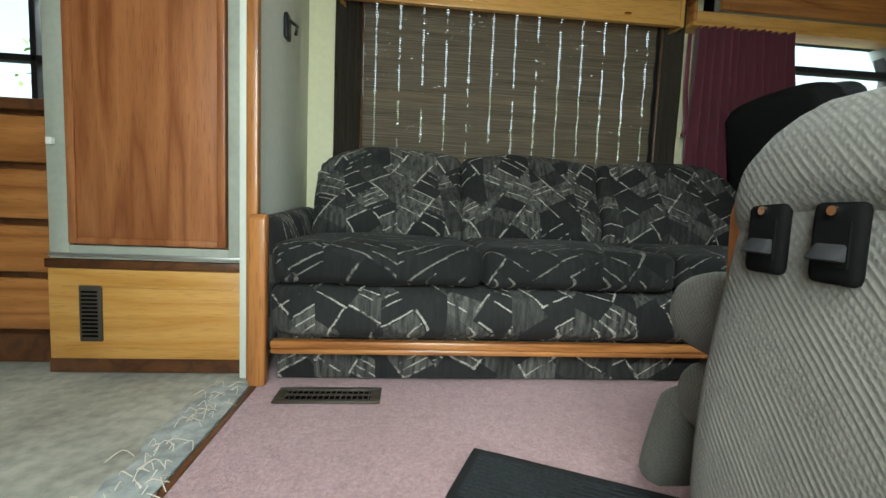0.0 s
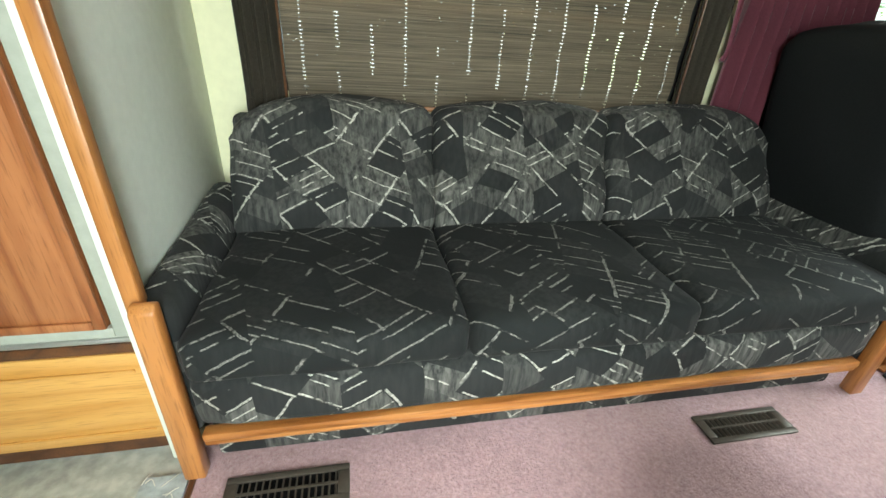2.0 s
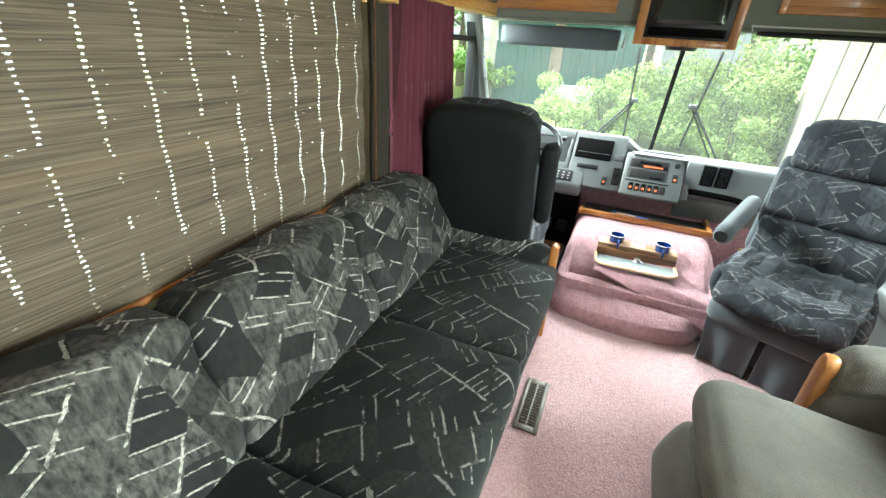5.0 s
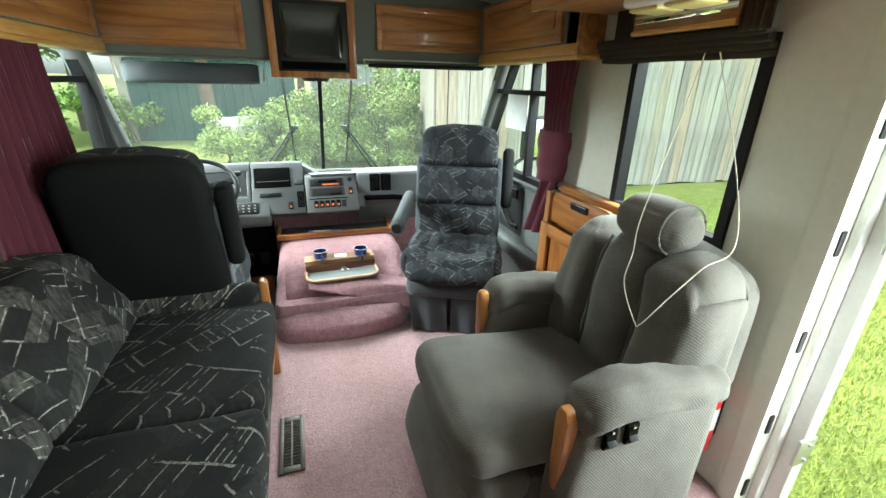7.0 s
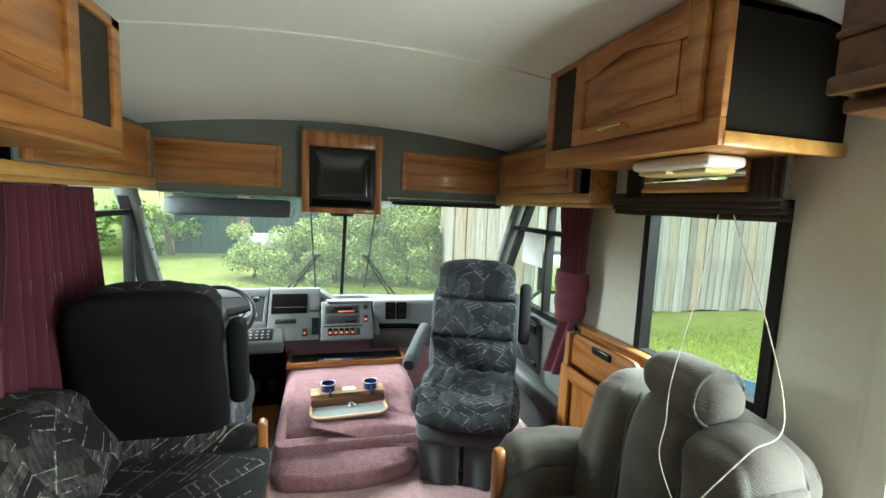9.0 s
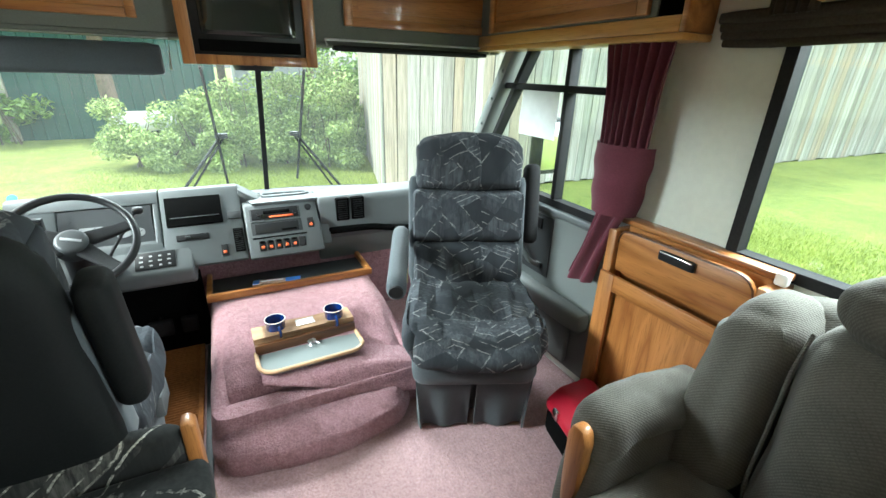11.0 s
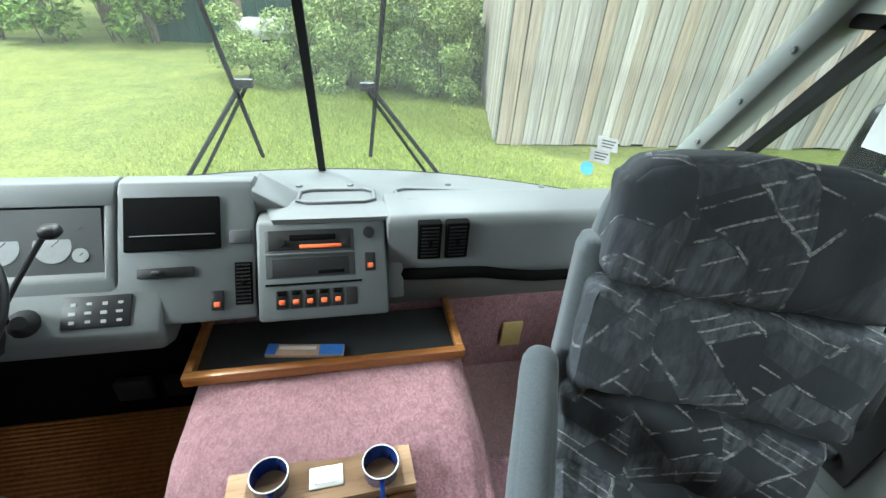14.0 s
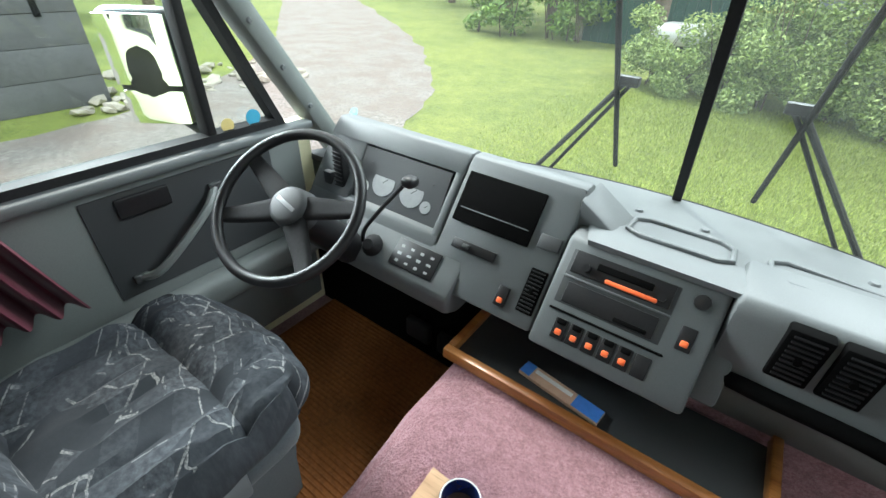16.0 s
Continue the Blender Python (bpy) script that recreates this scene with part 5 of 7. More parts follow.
part("liner", boxes(((2.18, 1.885, z), (2.40, 2.62, z + 0.006))), DASHDARK, t, "dark rubber liner")
bm = boxes(((2.165, 1.87, z), (2.19, 2.635, z + 0.034)), ((2.19, 1.87, z), (2.42, 1.892, z + 0.0335)), ((2.19, 2.613, z), (2.42, 2.635, z + 0.0335)), b=0.004)
part("rim", bm, OAK_Y, t)
t = thing("package", "flat cardboard packet with blue ends lying in the tray", "package", pose(2.245, 2.33, z + 0.007, 0, 0, 82))
part("body", boxes(((-0.11, -0.022, 0), (0.11, 0.022, 0.012)), b=0.002), TAN, t)
part("blue_end", boxes(((-0.109, -0.0205, 0.0122), (-0.04, 0.0205, 0.0135))), BLUETAPE, t)
part("blue_end", boxes(((0.08, -0.0205, 0.0122), (0.109, 0.0205, 0.0135))), BLUETAPE, t)
part("window", boxes(((-0.03, -0.012, 0.0122), (0.075, 0.0, 0.0132))), PAINTW, t)

c = thing("cup_holder", "home-made oak cup holder with a grey rounded tray", "cup holder", pose(1.88, 2.272, 0.29, 0, 2, 2))
def holed_board(w, d, z0, z1, holes, r):
    """A board with round holes, as a ring of quads round each hole."""
    bm = bmesh.new()
    xs = [-d, d]
    cuts = [-w] + [v for y in holes for v in (y - r * 1.25, y + r * 1.25)] + [w]
    for i, (a, b) in enumerate(zip(cuts, cuts[1:])):
        if i % 2 == 0:
            box(bm, (-d, a, z0), (d, b, z1))
            continue
        cy, n = (a + b) / 2, 24
        for zc, flip in ((z1, False), (z0, True)):
            inner, outer = [], []
            for k in range(n):
                ang = 2 * math.pi * (k + 0.5) / n
                cx, sy = math.cos(ang), math.sin(ang)
                inner.append(bm.verts.new((r * cx, cy + r * sy, zc)))
                s = 1 / max(abs(cx) / d, abs(sy) / (r * 1.25))
                outer.append(bm.verts.new((s * cx, cy + s * sy, zc)))
            for k in range(n):
                q = (inner[k], outer[k], outer[(k + 1) % n], inner[(k + 1) % n])
                bm.faces.new(q if not flip else q[::-1])
            if flip:
                low_i, low_o = inner, outer
            else:
                top_i, top_o = inner, outer
        for k in range(n):
            j = (k + 1) % n
            bm.faces.new((top_i[k], top_i[j], low_i[j], low_i[k]))
            bm.faces.new((top_o[j], top_o[k], low_o[k], low_o[j]))
    bmesh.ops.remove_doubles(bm, verts=bm.verts[:], dist=0.0001)
    return bm
part("board", holed_board(0.205, 0.056, 0.0, 0.024, (0.113, -0.128), 0.041), OAK_RAW, c, smooth=False)
part("front_lip", boxes(((-0.075, -0.205, -0.045), (-0.057, 0.205, 0.002)), ((0.04, -0.2, -0.06), (0.056, 0.2, -0.002)), b=0.003), WALNUT, c)
part("plate", boxes(((-0.028, -0.045, 0.0242), (0.024, 0.03, 0.028)), b=0.003), ALU, c, "small metal plate")
part("plate_badge", boxes(((-0.018, -0.034, 0.0281), (0.014, 0.019, 0.0292)), b=0.001), PAINTW, c)
out = [(-0.06, 0.205), (-0.06, -0.205)] + [(-0.06 - 0.1 - 0.06 * math.sin(a), -0.145 - 0.06 * math.cos(a)) for a in (0, 0.4, 0.8, 1.2, 1.57)] + [(-0.06 - 0.1 - 0.06 * math.sin(a), 0.145 + 0.06 * math.cos(a)) for a in (1.57, 1.2, 0.8, 0.4, 0)]
part("tray", prism(bmesh.new(), out, "z", -0.05, -0.04), GREYPAPER, c, "grey felt tray bottom")
rim = [Vector((x, y, -0.037)) for x, y in out[1:] + out[:1]]
part("tray_rim", tube(bmesh.new(), rim, 0.0085, 8), OAK_RAW, c, "pale wooden rim")
k = thing("keys", "two small keys on a ring in the cup holder", "keys", pose(1.812, 2.26, 0.262, 0, 0, 20))
part("ring", tube(bmesh.new(), [(0.014 * math.cos(a * 0.524), 0.014 * math.sin(a * 0.524), 0.012) for a in range(12)], 0.0016, 6, True), CHROME, k)
for ang in (-0.5, 0.2):
    bm = boxes(((-0.058, -0.004, 0.004), (-0.022, 0.004, 0.0062)), b=0.001)
    cyl(bm, (-0.018, 0, 0.0035), (-0.018, 0, 0.0065), 0.011, n=14)
    bm.transform(Matrix.Rotation(ang, 4, "Z"))
    part("key", bm, ALU, k)


def mug(x, y, z, turn):
    t = thing("mug", "cobalt-blue glazed mug standing in the cup holder", "mug", pose(x, y, z, 0, 0, turn), group="mugs in the cup holder")
    prof = [(0.0, 0.002), (0.03, 0.0), (0.036, 0.012), (0.038, 0.05), (0.0405, 0.092), (0.0425, 0.095), (0.0385, 0.094), (0.035, 0.05), (0.033, 0.014), (0.0, 0.011)]
    bm = bmesh.new()
    n = 28
    rings = [[bm.verts.new((r * math.cos(2 * math.pi * i / n), r * math.sin(2 * math.pi * i / n), h)) for i in range(n)] for r, h in prof[1:-1]]
    for a, b in zip(rings, rings[1:]):
        for i in range(n):
            bm.faces.new((a[i], a[(i + 1) % n], b[(i + 1) % n], b[i]))
    bm.faces.new(rings[0][::-1])
    bm.faces.new(rings[-1])
    part("body", bm, BLUEGLAZE, t)
    part("handle", tube(bmesh.new(), smooth_path([(-0.037, 0, 0.078), (-0.062, 0, 0.074), (-0.066, 0, 0.045), (-0.037, 0, 0.028)], 5), 0.006, 8), BLUEGLAZE, t)
    part("rim", tube(bmesh.new(), [(0.0405 * math.cos(2 * math.pi * i / n), 0.0405 * math.sin(2 * math.pi * i / n), 0.0945) for i in range(n)], 0.0017, 6, True), PLASTICW, t, "pale worn rim")


mug(1.88, 2.383, 0.262, 10)
mug(1.872, 2.142, 0.262, 0)
solo("floor_mat", puff((1.45, 2.7, 0.0), (2.4, 3.36, 0.012), 0.005, 4), COIR, "brown ribbed rubber mat in the driver's footwell", "mat")
solo("ivory_outlet", boxes(((2.416, 1.565, 0.105), (2.4295, 1.645, 0.22)), b=0.004), IVORY, "ivory power outlet on carpeted bulkhead", "outlet")
bm = bmesh.new()
for i in range(58):
    x = 1.47 + i * 0.016
    prism(bm, [(x, 0.0122), (x + 0.004, 0.0165), (x + 0.008, 0.0122)], "y", 2.72, 3.34)
tagged(part("mat_rib", bm, COIR, bpy.data.objects["floor_mat"], smooth=False), kind="stuff")

# ---- dash ----
def face_x(z):
    """The raked centre face of the dash."""
    return 2.232 + (z - 0.53) * 0.75


dash = thing("dashboard", "moulded grey plastic dashboard with instruments and vents", "dashboard")
# top shelf running to the windscreen
def top_edge(y):
    return 2.36 if y < 2.43 else 2.52


bm = sheet(lambda u, v: (top_edge(RW + 0.06 + v * 2.14) + (screen_x(RW + 0.06 + v * 2.14, 0.66) - 0.015 - top_edge(RW + 0.06 + v * 2.14)) * u, RW + 0.06 + v * 2.14, 0.735 - 0.07 * u - 0.012 * (1 - min(1, u * 6)) ** 2), 14, 42, 0.014)
part("top", bm, DASH, dash)
def top_z(x, y):
    return 0.735 - 0.07 * (x - top_edge(y)) / (screen_x(y, 0.66) - 0.015 - top_edge(y))


for y0, y1 in ((1.24, 2.04), (2.11, 2.33)):
    loop = [(x, y, top_z(x, min(y, 2.42)) + 0.004) for x, y in ((2.45, y0 + 0.03), (2.47, y0), (2.55, y0), (2.575, y0 + 0.03), (2.575, y1 - 0.03), (2.55, y1), (2.47, y1), (2.45, y1 - 0.03))]
    part("lid_rim", tube(bmesh.new(), loop, 0.006, 8, True), DASH, dash, "moulded rim of a shallow top tray")
for y in (1.5, 1.85, 2.18, 2.34, 2.42):
    part("screw_cap", cyl(bmesh.new(), (2.63, y, top_z(2.63, y) - 0.004), (2.63, y, top_z(2.63, y) + 0.007), 0.013, 0.009, 12), DASH, dash)
# centre stack
y0, y1 = 2.09, 2.43
prof = [(face_x(0.5), 0.5), (face_x(0.712), 0.712), (2.48, 0.722), (2.48, 0.46), (2.25, 0.478)]
part("centre_console", prism(bmesh.new(), prof, "y", y0, y1, 0.01), DASH, dash)
part("console_cheek", prism(bmesh.new(), [(2.265, 0.505), (2.4, 0.7), (2.48, 0.712), (2.48, 0.47), (2.3, 0.485)], "y", 2.04, 2.094, 0.01), DASH, dash, "sloping side of the centre stack")
prof = [(face_x(0.5) + 0.02, 0.5), (face_x(0.79) + 0.02, 0.785), (face_x(0.79) + 0.035, 0.797), (2.5, 0.795), (2.64, 0.715), (2.5, 0.46), (2.29, 0.47)]
part("monitor_hood", prism(bmesh.new(), prof, "y", 2.435, 2.765, 0.012), DASH, dash)
part("hood_slope", prism(bmesh.new(), [(2.44, 0.782), (2.44, 0.66), (2.33, 0.66), (2.33, 0.708)], "x", 2.425, 2.56, 0.008), DASH, dash, "sloping side of the hood")


RAKE = math.atan(0.75)


def lift(z):
    """Height on the raked face of a control laid out on a flat sketch."""
    return 0.523 + (z - 0.4845) * 0.8165


def face_part(name, parent, yc, zc, w, h, d, material, sink=0.0, label="", b=0.003, off=0.0, smooth=True):
    """A small box on the raked face, centred at a width and a height."""
    zc, h = lift(zc), h * 0.894
    bm = boxes(((-d, -w / 2, -h / 2), (0.01, w / 2, h / 2)), b=b)
    bm.transform(Matrix.Translation((face_x(zc) + sink + off, yc, zc)) @ Matrix.Rotation(RAKE, 4, "Y"))
    return part(name, bm, material, parent, label, smooth)


def face_vent(parent, yc, zc, w, h, off=0.0):
    f = face_part("vent", parent, yc, zc, w, h, 0.004, MATTE, off=off, label="black louvred vent")
    n = int(h / 0.011)
    for i in range(n):
        z = zc - h / 2 + 0.01 + (h - 0.02) * (i + 0.5) / n
        face_part("louvre", f, yc, z, w * 0.8, 0.004, 0.009, BLACK, off=off, b=0.0, smooth=False)
    face_part("knob", f, yc, zc, 0.012, 0.016, 0.014, MATTE, off=off)


face_part("radio_bay", dash, 2.292, 0.63, 0.232, 0.145, 0.0015, DASHDARK, label="dark sunk bay")
r = face_part("radio", dash, 2.292, 0.667, 0.215, 0.06, 0.006, BLACK, label="black cassette radio")
face_part("tuner", r, 2.285, 0.672, 0.12, 0.018, 0.009, MATTE)
face_part("dial", r, 2.265, 0.648, 0.11, 0.011, 0.010, ORANGE, label="orange tuner scale")
for y in (2.365, 2.205):
    bm = cyl(bmesh.new(), (-0.02, 0, 0), (0, 0, 0), 0.009, n=14)
    bm.transform(Matrix.Translation((face_x(lift(0.66)), y, lift(0.66))) @ Matrix.Rotation(RAKE, 4, "Y"))
    part("knob", bm, BLACK, r)
p = face_part("pocket", dash, 2.292, 0.595, 0.2, 0.056, 0.004, BLACK, label="dark radio pocket")
face_part("slot", p, 2.24, 0.58, 0.07, 0.012, 0.006, MATTE)
face_part("trim_strip", dash, 2.285, 0.551, 0.25, 0.006, 0.006, MATTE)
face_part("shelf_lip", dash, 2.292, 0.63, 0.232, 0.006, 0.006, DASH)
for i in range(6):
    y = 2.37 - i * 0.036
    f = face_part("switch_well", dash, y, 0.512, 0.031, 0.055, 0.0035, BLACK)
    if i < 5:
        face_part("rocker", f, y, 0.505, 0.015, 0.015, 0.008, ORANGE, label="orange rocker switch")
        face_part("rocker_top", f, y, 0.529, 0.021, 0.014, 0.007, MATTE)
f = face_part("switch_well", dash, 2.135, 0.6, 0.03, 0.058, 0.0035, BLACK)
face_part("rocker", f, 2.135, 0.59, 0.015, 0.015, 0.008, ORANGE, label="orange rocker switch")
bm = cyl(bmesh.new(), (-0.008, 0, 0), (0.004, 0, 0), 0.016, n=20, b=0.002)
bm.transform(Matrix.Translation((face_x(lift(0.68)), 2.135, lift(0.68))) @ Matrix.Rotation(RAKE, 4, "Y"))
part("lighter", bm, BLACK, dash, "round lighter socket")
face_vent(dash, 2.465, 0.555, 0.042, 0.125, off=0.012)
f = face_part("switch_well", dash, 2.53, 0.515, 0.03, 0.058, 0.0035, BLACK, off=0.012)
face_part("rocker", f, 2.53, 0.505, 0.015, 0.015, 0.008, ORANGE, off=0.012, label="orange rocker switch")
face_part("coin_slot", dash, 2.47, 0.675, 0.055, 0.04, 0.0035, DASHDARK, off=0.014)
# no recess is cut; matt black stands for the shade inside the bay
m = face_part("monitor", dash, 2.632, 0.715, 0.225, 0.155, 0.003, MATTE, off=0.014, label="flat black plate painting the shaded depth of the monitor bay")
face_part("shelf_edge", m, 2.63, 0.685, 0.2, 0.003, 0.006, DASH, off=0.014)
f = face_part("heater_slide", dash, 2.65, 0.592, 0.13, 0.03, 0.004, BLACK, off=0.014, label="black heater control")
face_part("slider", f, 2.67, 0.592, 0.02, 0.012, 0.012, DASHDARK, off=0.014)
# instrument binnacle: a brow, a sill and two cheeks round a sunk panel
prof = [(face_x(0.745) + 0.02, 0.75), (face_x(0.79) + 0.02, 0.785), (face_x(0.79) + 0.035, 0.797), (2.5, 0.795), (2.64, 0.715), (2.46, 0.69), (2.45, 0.745)]
part("brow", prism(bmesh.new(), prof, "y", 2.767, 3.29, 0.008), DASH, dash)
prof = [(face_x(0.55) + 0.02, 0.545), (face_x(0.605) + 0.02, 0.603), (2.34, 0.612), (2.46, 0.6), (2.46, 0.5), (2.3, 0.5)]
part("panel_sill", prism(bmesh.new(), prof, "y", 2.767, 3.29, 0.008), DASH, dash)
for y0, y1 in ((2.767, 2.792), (3.125, 3.29)):
    prof = [(face_x(0.6) + 0.021, 0.6), (face_x(0.76) + 0.021, 0.76), (2.47, 0.76), (2.47, 0.6)]
    part("binnacle_cheek", prism(bmesh.new(), prof, "y", y0, y1, 0.006), DASH, dash)
part("sunk_back", boxes(((2.455, 2.78, 0.6), (2.47, 3.14, 0.76))), DASHDARK, dash)
inst = sheet(lambda u, v: (2.335 + 0.085 * v - 0.005, 2.796 + u * 0.325, 0.605 + 0.14 * v), 2, 2, 0.004)
ip = part("instrument_panel", inst, DASHDARK, dash, "dark instrument panel")
for y, z, rr in ((2.905, 0.665, 0.042), (3.015, 0.665, 0.042), (3.085, 0.70, 0.02), (3.085, 0.64, 0.02), (2.845, 0.70, 0.018), (2.845, 0.645, 0.018)):
    x = 2.335 + 0.085 * (z - 0.605) / 0.125 - 0.008
    bm = cyl(bmesh.new(), (x, y, z), (x - 0.005, y, z + 0.0034), rr, n=24)
    g = part("gauge", bm, LENSGREY, ip, "round pale gauge")
    a = 2.4
    bm = tube(bmesh.new(), [(x - 0.007, y, z + 0.004), (x - 0.007 - 0.4 * rr * math.sin(a) * 0.0, y + 0.7 * rr * math.cos(a), z + 0.004 + 0.6 * rr * math.sin(a))], 0.0012, 5)
    part("needle", bm, DASHDARK, g)
f = boxes(((2.325, 3.15, 0.6), (2.355, 3.19, 0.75)), b=0.004)
v = part("vent", f, BLACK, dash, "black louvred vent")
v.matrix_world = Matrix.Translation((0, 0, 0))
for i in range(10):
    part("louvre", boxes(((2.32, 3.154, 0.612 + i * 0.0135), (2.33, 3.186, 0.616 + i * 0.0135))), BLACK, v, smooth=False)
part("headlamp_switch", boxes(((2.32, 3.205, 0.6), (2.34, 3.24, 0.66)), b=0.004), DASHDARK, dash)
# lower console by the column
prof = [(2.20, 0.50), (2.30, 0.585), (2.42, 0.585), (2.42, 0.42), (2.27, 0.41), (2.21, 0.44)]
part("lower_console", prism(bmesh.new(), prof, "y", 2.66, 3.3, 0.014), DASH, dash)
lc = boxes(((-0.004, -0.075, -0.04), (0.004, 0.075, 0.04)), b=0.003)
lc.transform(Matrix.Translation((2.25, 2.8, 0.545)) @ Matrix.Rotation(radians(48), 4, "Y"))
lp = part("label_plate", lc, BLACK, dash, "black plate with small white symbols")
for i in range(3):
    for j in range(4):
        bm = boxes(((-0.0052, -0.005, -0.0035 - 0.0015 * (j % 2)), (-0.0038, 0.006 + 0.003 * (i % 2), 0.003)))
        bm.transform(Matrix.Translation((2.25, 2.8, 0.545)) @ Matrix.Rotation(radians(48), 4, "Y") @ Matrix.Translation((0, -0.052 + j * 0.034, -0.024 + i * 0.022)))
        part("symbol", bm, LENSGREY, lp, smooth=False)
# passenger side
prof = [(2.335, 0.5), (2.32, 0.55), (2.335, 0.7), (2.352, 0.726), (2.5, 0.733), (2.5, 0.5)]
part("passenger_panel", prism(bmesh.new(), prof, "y", 1.20, 2.085, 0.012), DASH, dash)
bm = prism(bmesh.new(), [(2.34, 0.50), (2.44, 0.55), (2.5, 0.3), (2.46, 0.3)], "y", 1.20, 2.085, 0.012)
part("knee_panel", bm, DOORPANEL, dash, "dark grey lower panel")
part("grab_edge", tube(bmesh.new(), smooth_path([(2.325, 2.08, 0.55), (2.312, 1.98, 0.553), (2.312, 1.82, 0.548), (2.315, 1.72, 0.53), (2.32, 1.6, 0.512), (2.325, 1.4, 0.507), (2.335, 1.22, 0.505)], 6), 0.018, 10), MATTE, dash, "black padded edge")
for y in (1.965, 1.885):
    v = part("vent", boxes(((2.318, y - 0.034, 0.598), (2.36, y + 0.034, 0.716)), b=0.005), MATTE, dash, "black louvred vent")
    for i in range(9):
        part("louvre", boxes(((2.3135, y - 0.024, 0.61 + i * 0.0115), (2.324, y + 0.024, 0.6135 + i * 0.0115))), BLACK, v, smooth=False)
    part("knob", cyl(bmesh.new(), (2.308, y, 0.656), (2.321, y, 0.656), 0.007, n=10), MATTE, v)


def steering_wheel():
    n_axis = Vector((-0.637, -0.145, 0.757)).normalized()
    side = Vector((0.08, 0.99, 0.25))
    side = (side - n_axis * side.dot(n_axis)).normalized()
    top = n_axis.cross(side)
    m = Matrix((side, top, n_axis)).transposed().to_4x4()
    m.translation = (2.008, 2.985, 0.752)
    t = thing("steering_wheel", "black four-spoke steering wheel on a grey hub", "steering wheel", m)
    n, r = 64, 0.185
    bm = tube(bmesh.new(), [(r * math.cos(2 * math.pi * i / n), r * math.sin(2 * math.pi * i / n), 0) for i in range(n)], 0.0135, 12, True)
    part("rim", bm, BLACK, t)
    bm = cyl(bmesh.new(), (0, 0, -0.06), (0, 0, 0.004), 0.058, 0.046, 28, 0.01)
    part("hub", bm, DASHDARK, t, "dark grey hub")
    part("badge", boxes(((-0.03, -0.005, 0.0045), (0.03, 0.005, 0.0062)), b=0.001), LENSGREY, t)
    for d in ((0.032, 0.156, 0.057), (-0.084, 0.151, -0.042), (0.059, -0.154, 0.02), (-0.08, -0.132, -0.092)):
        d = Vector(d)
        ang = math.atan2(d.dot(top), d.dot(side))
        bm = puff((0.035, -0.02, -0.03), (r, 0.02, -0.008), 0.009, 8, (0, 0, 0), 0, 5, lambda p, u: (p[0], p[1] * (1.2 - 0.3 * u[0]), p[2] + 0.012 * max(0, u[0]) ** 2))
        bm.transform(Matrix.Rotation(ang, 4, "Z"))
        part("spoke", bm, RUBBER, t)
    part("column", cyl(bmesh.new(), (0, 0, -0.33), (0, 0, -0.05), 0.05, 0.04, 20), BLACK, t, "black steering column")
    return t


steering_wheel()
t = thing("gear_lever", "black column shift lever with a knob", "gear lever")
part("shaft", tube(bmesh.new(), smooth_path([(2.2, 2.95, 0.57), (2.195, 2.93, 0.62), (2.215, 2.875, 0.70), (2.25, 2.83, 0.765)], 5), 0.006, 8), BLACK, t)
part("knob", puff((2.235, 2.80, 0.755), (2.275, 2.84, 0.785), 0.014, 5), BLACK, t)
part("boot", cyl(bmesh.new(), (2.24, 2.95, 0.53), (2.19, 2.92, 0.575), 0.035, 0.015, 14), RUBBER, t)


def door_panel(name, y, s, x0, x1, label):
    """Moulded grey side trim below a cab window; s points into the cab."""
    t = thing(name, label, "door panel")
    def bx(a, c, e, f, z0, z1, r=0.012):
        ys = sorted((y + s * e, y + s * f))
        return puff((a, ys[0], z0), (c, ys[1], z1), r, 6)
    part("panel", bx(x0, x1, 0.001, 0.025, 0.05, 0.77), DOORPANEL, t)
    part("insert", bx(x0 + 0.3, x1 - 0.12, 0.02, 0.03, 0.43, 0.725), DASHDARK, t, "dark cloth insert")
    part("map_pocket", bx(x0 + 0.1, x1 - 0.2, 0.02, 0.055, 0.08, 0.28, 0.02), DOORPANEL, t, "moulded map pocket")
    part("ledge", bx(x0, x1, 0.02, 0.1, 0.30, 0.4, 0.03), DOORPANEL, t)
    a, c = x0 + 0.36, x0 + 0.62
    ys = y + s * 0.03
    part("pull_strap", tube(bmesh.new(), smooth_path([(a, ys, 0.48), (a + 0.05, ys + s * 0.035, 0.5), (c - 0.06, ys + s * 0.035, 0.61), (c, ys, 0.66)], 5), 0.012, 8), DOORPANEL, t, "grey pull strap")
    for px, pz in ((a, 0.48), (c, 0.66)):
        part("strap_end", bx(px - 0.02, px + 0.02, 0.028, 0.042, pz - 0.014, pz + 0.014, 0.005), DASHDARK, t)
    part("recess", bx(x0 + 0.37, x0 + 0.5, 0.027, 0.036, 0.655, 0.712, 0.006), BLACK, t, "black handle recess")
    part("sill", bx(x0, x1 + 0.05, 0.001, 0.05, 0.745, 0.775, 0.012), DASH, t, "pale sill edge")
    return t


door_panel("cab_side_panel", LW, -1, 1.42, 2.36, "moulded grey trim under the driver's window")
door_panel("cab_side_panel", RW, 1, 1.31, 2.36, "moulded grey trim under the passenger window")
bm = boxes(((2.43, 1.19, 0.0), (2.445, 2.7, 0.45)))
structure("carpeted_bulkhead", bm, PLUSH, "plush pink carpet on the bulkhead below the dash", "wall")

# ---- right side: folded table, curtain, shade, tool bag ----
t = thing("folding_table", "oak folding table unit with drop leaf under the window", "cabinet")
y = 1.272
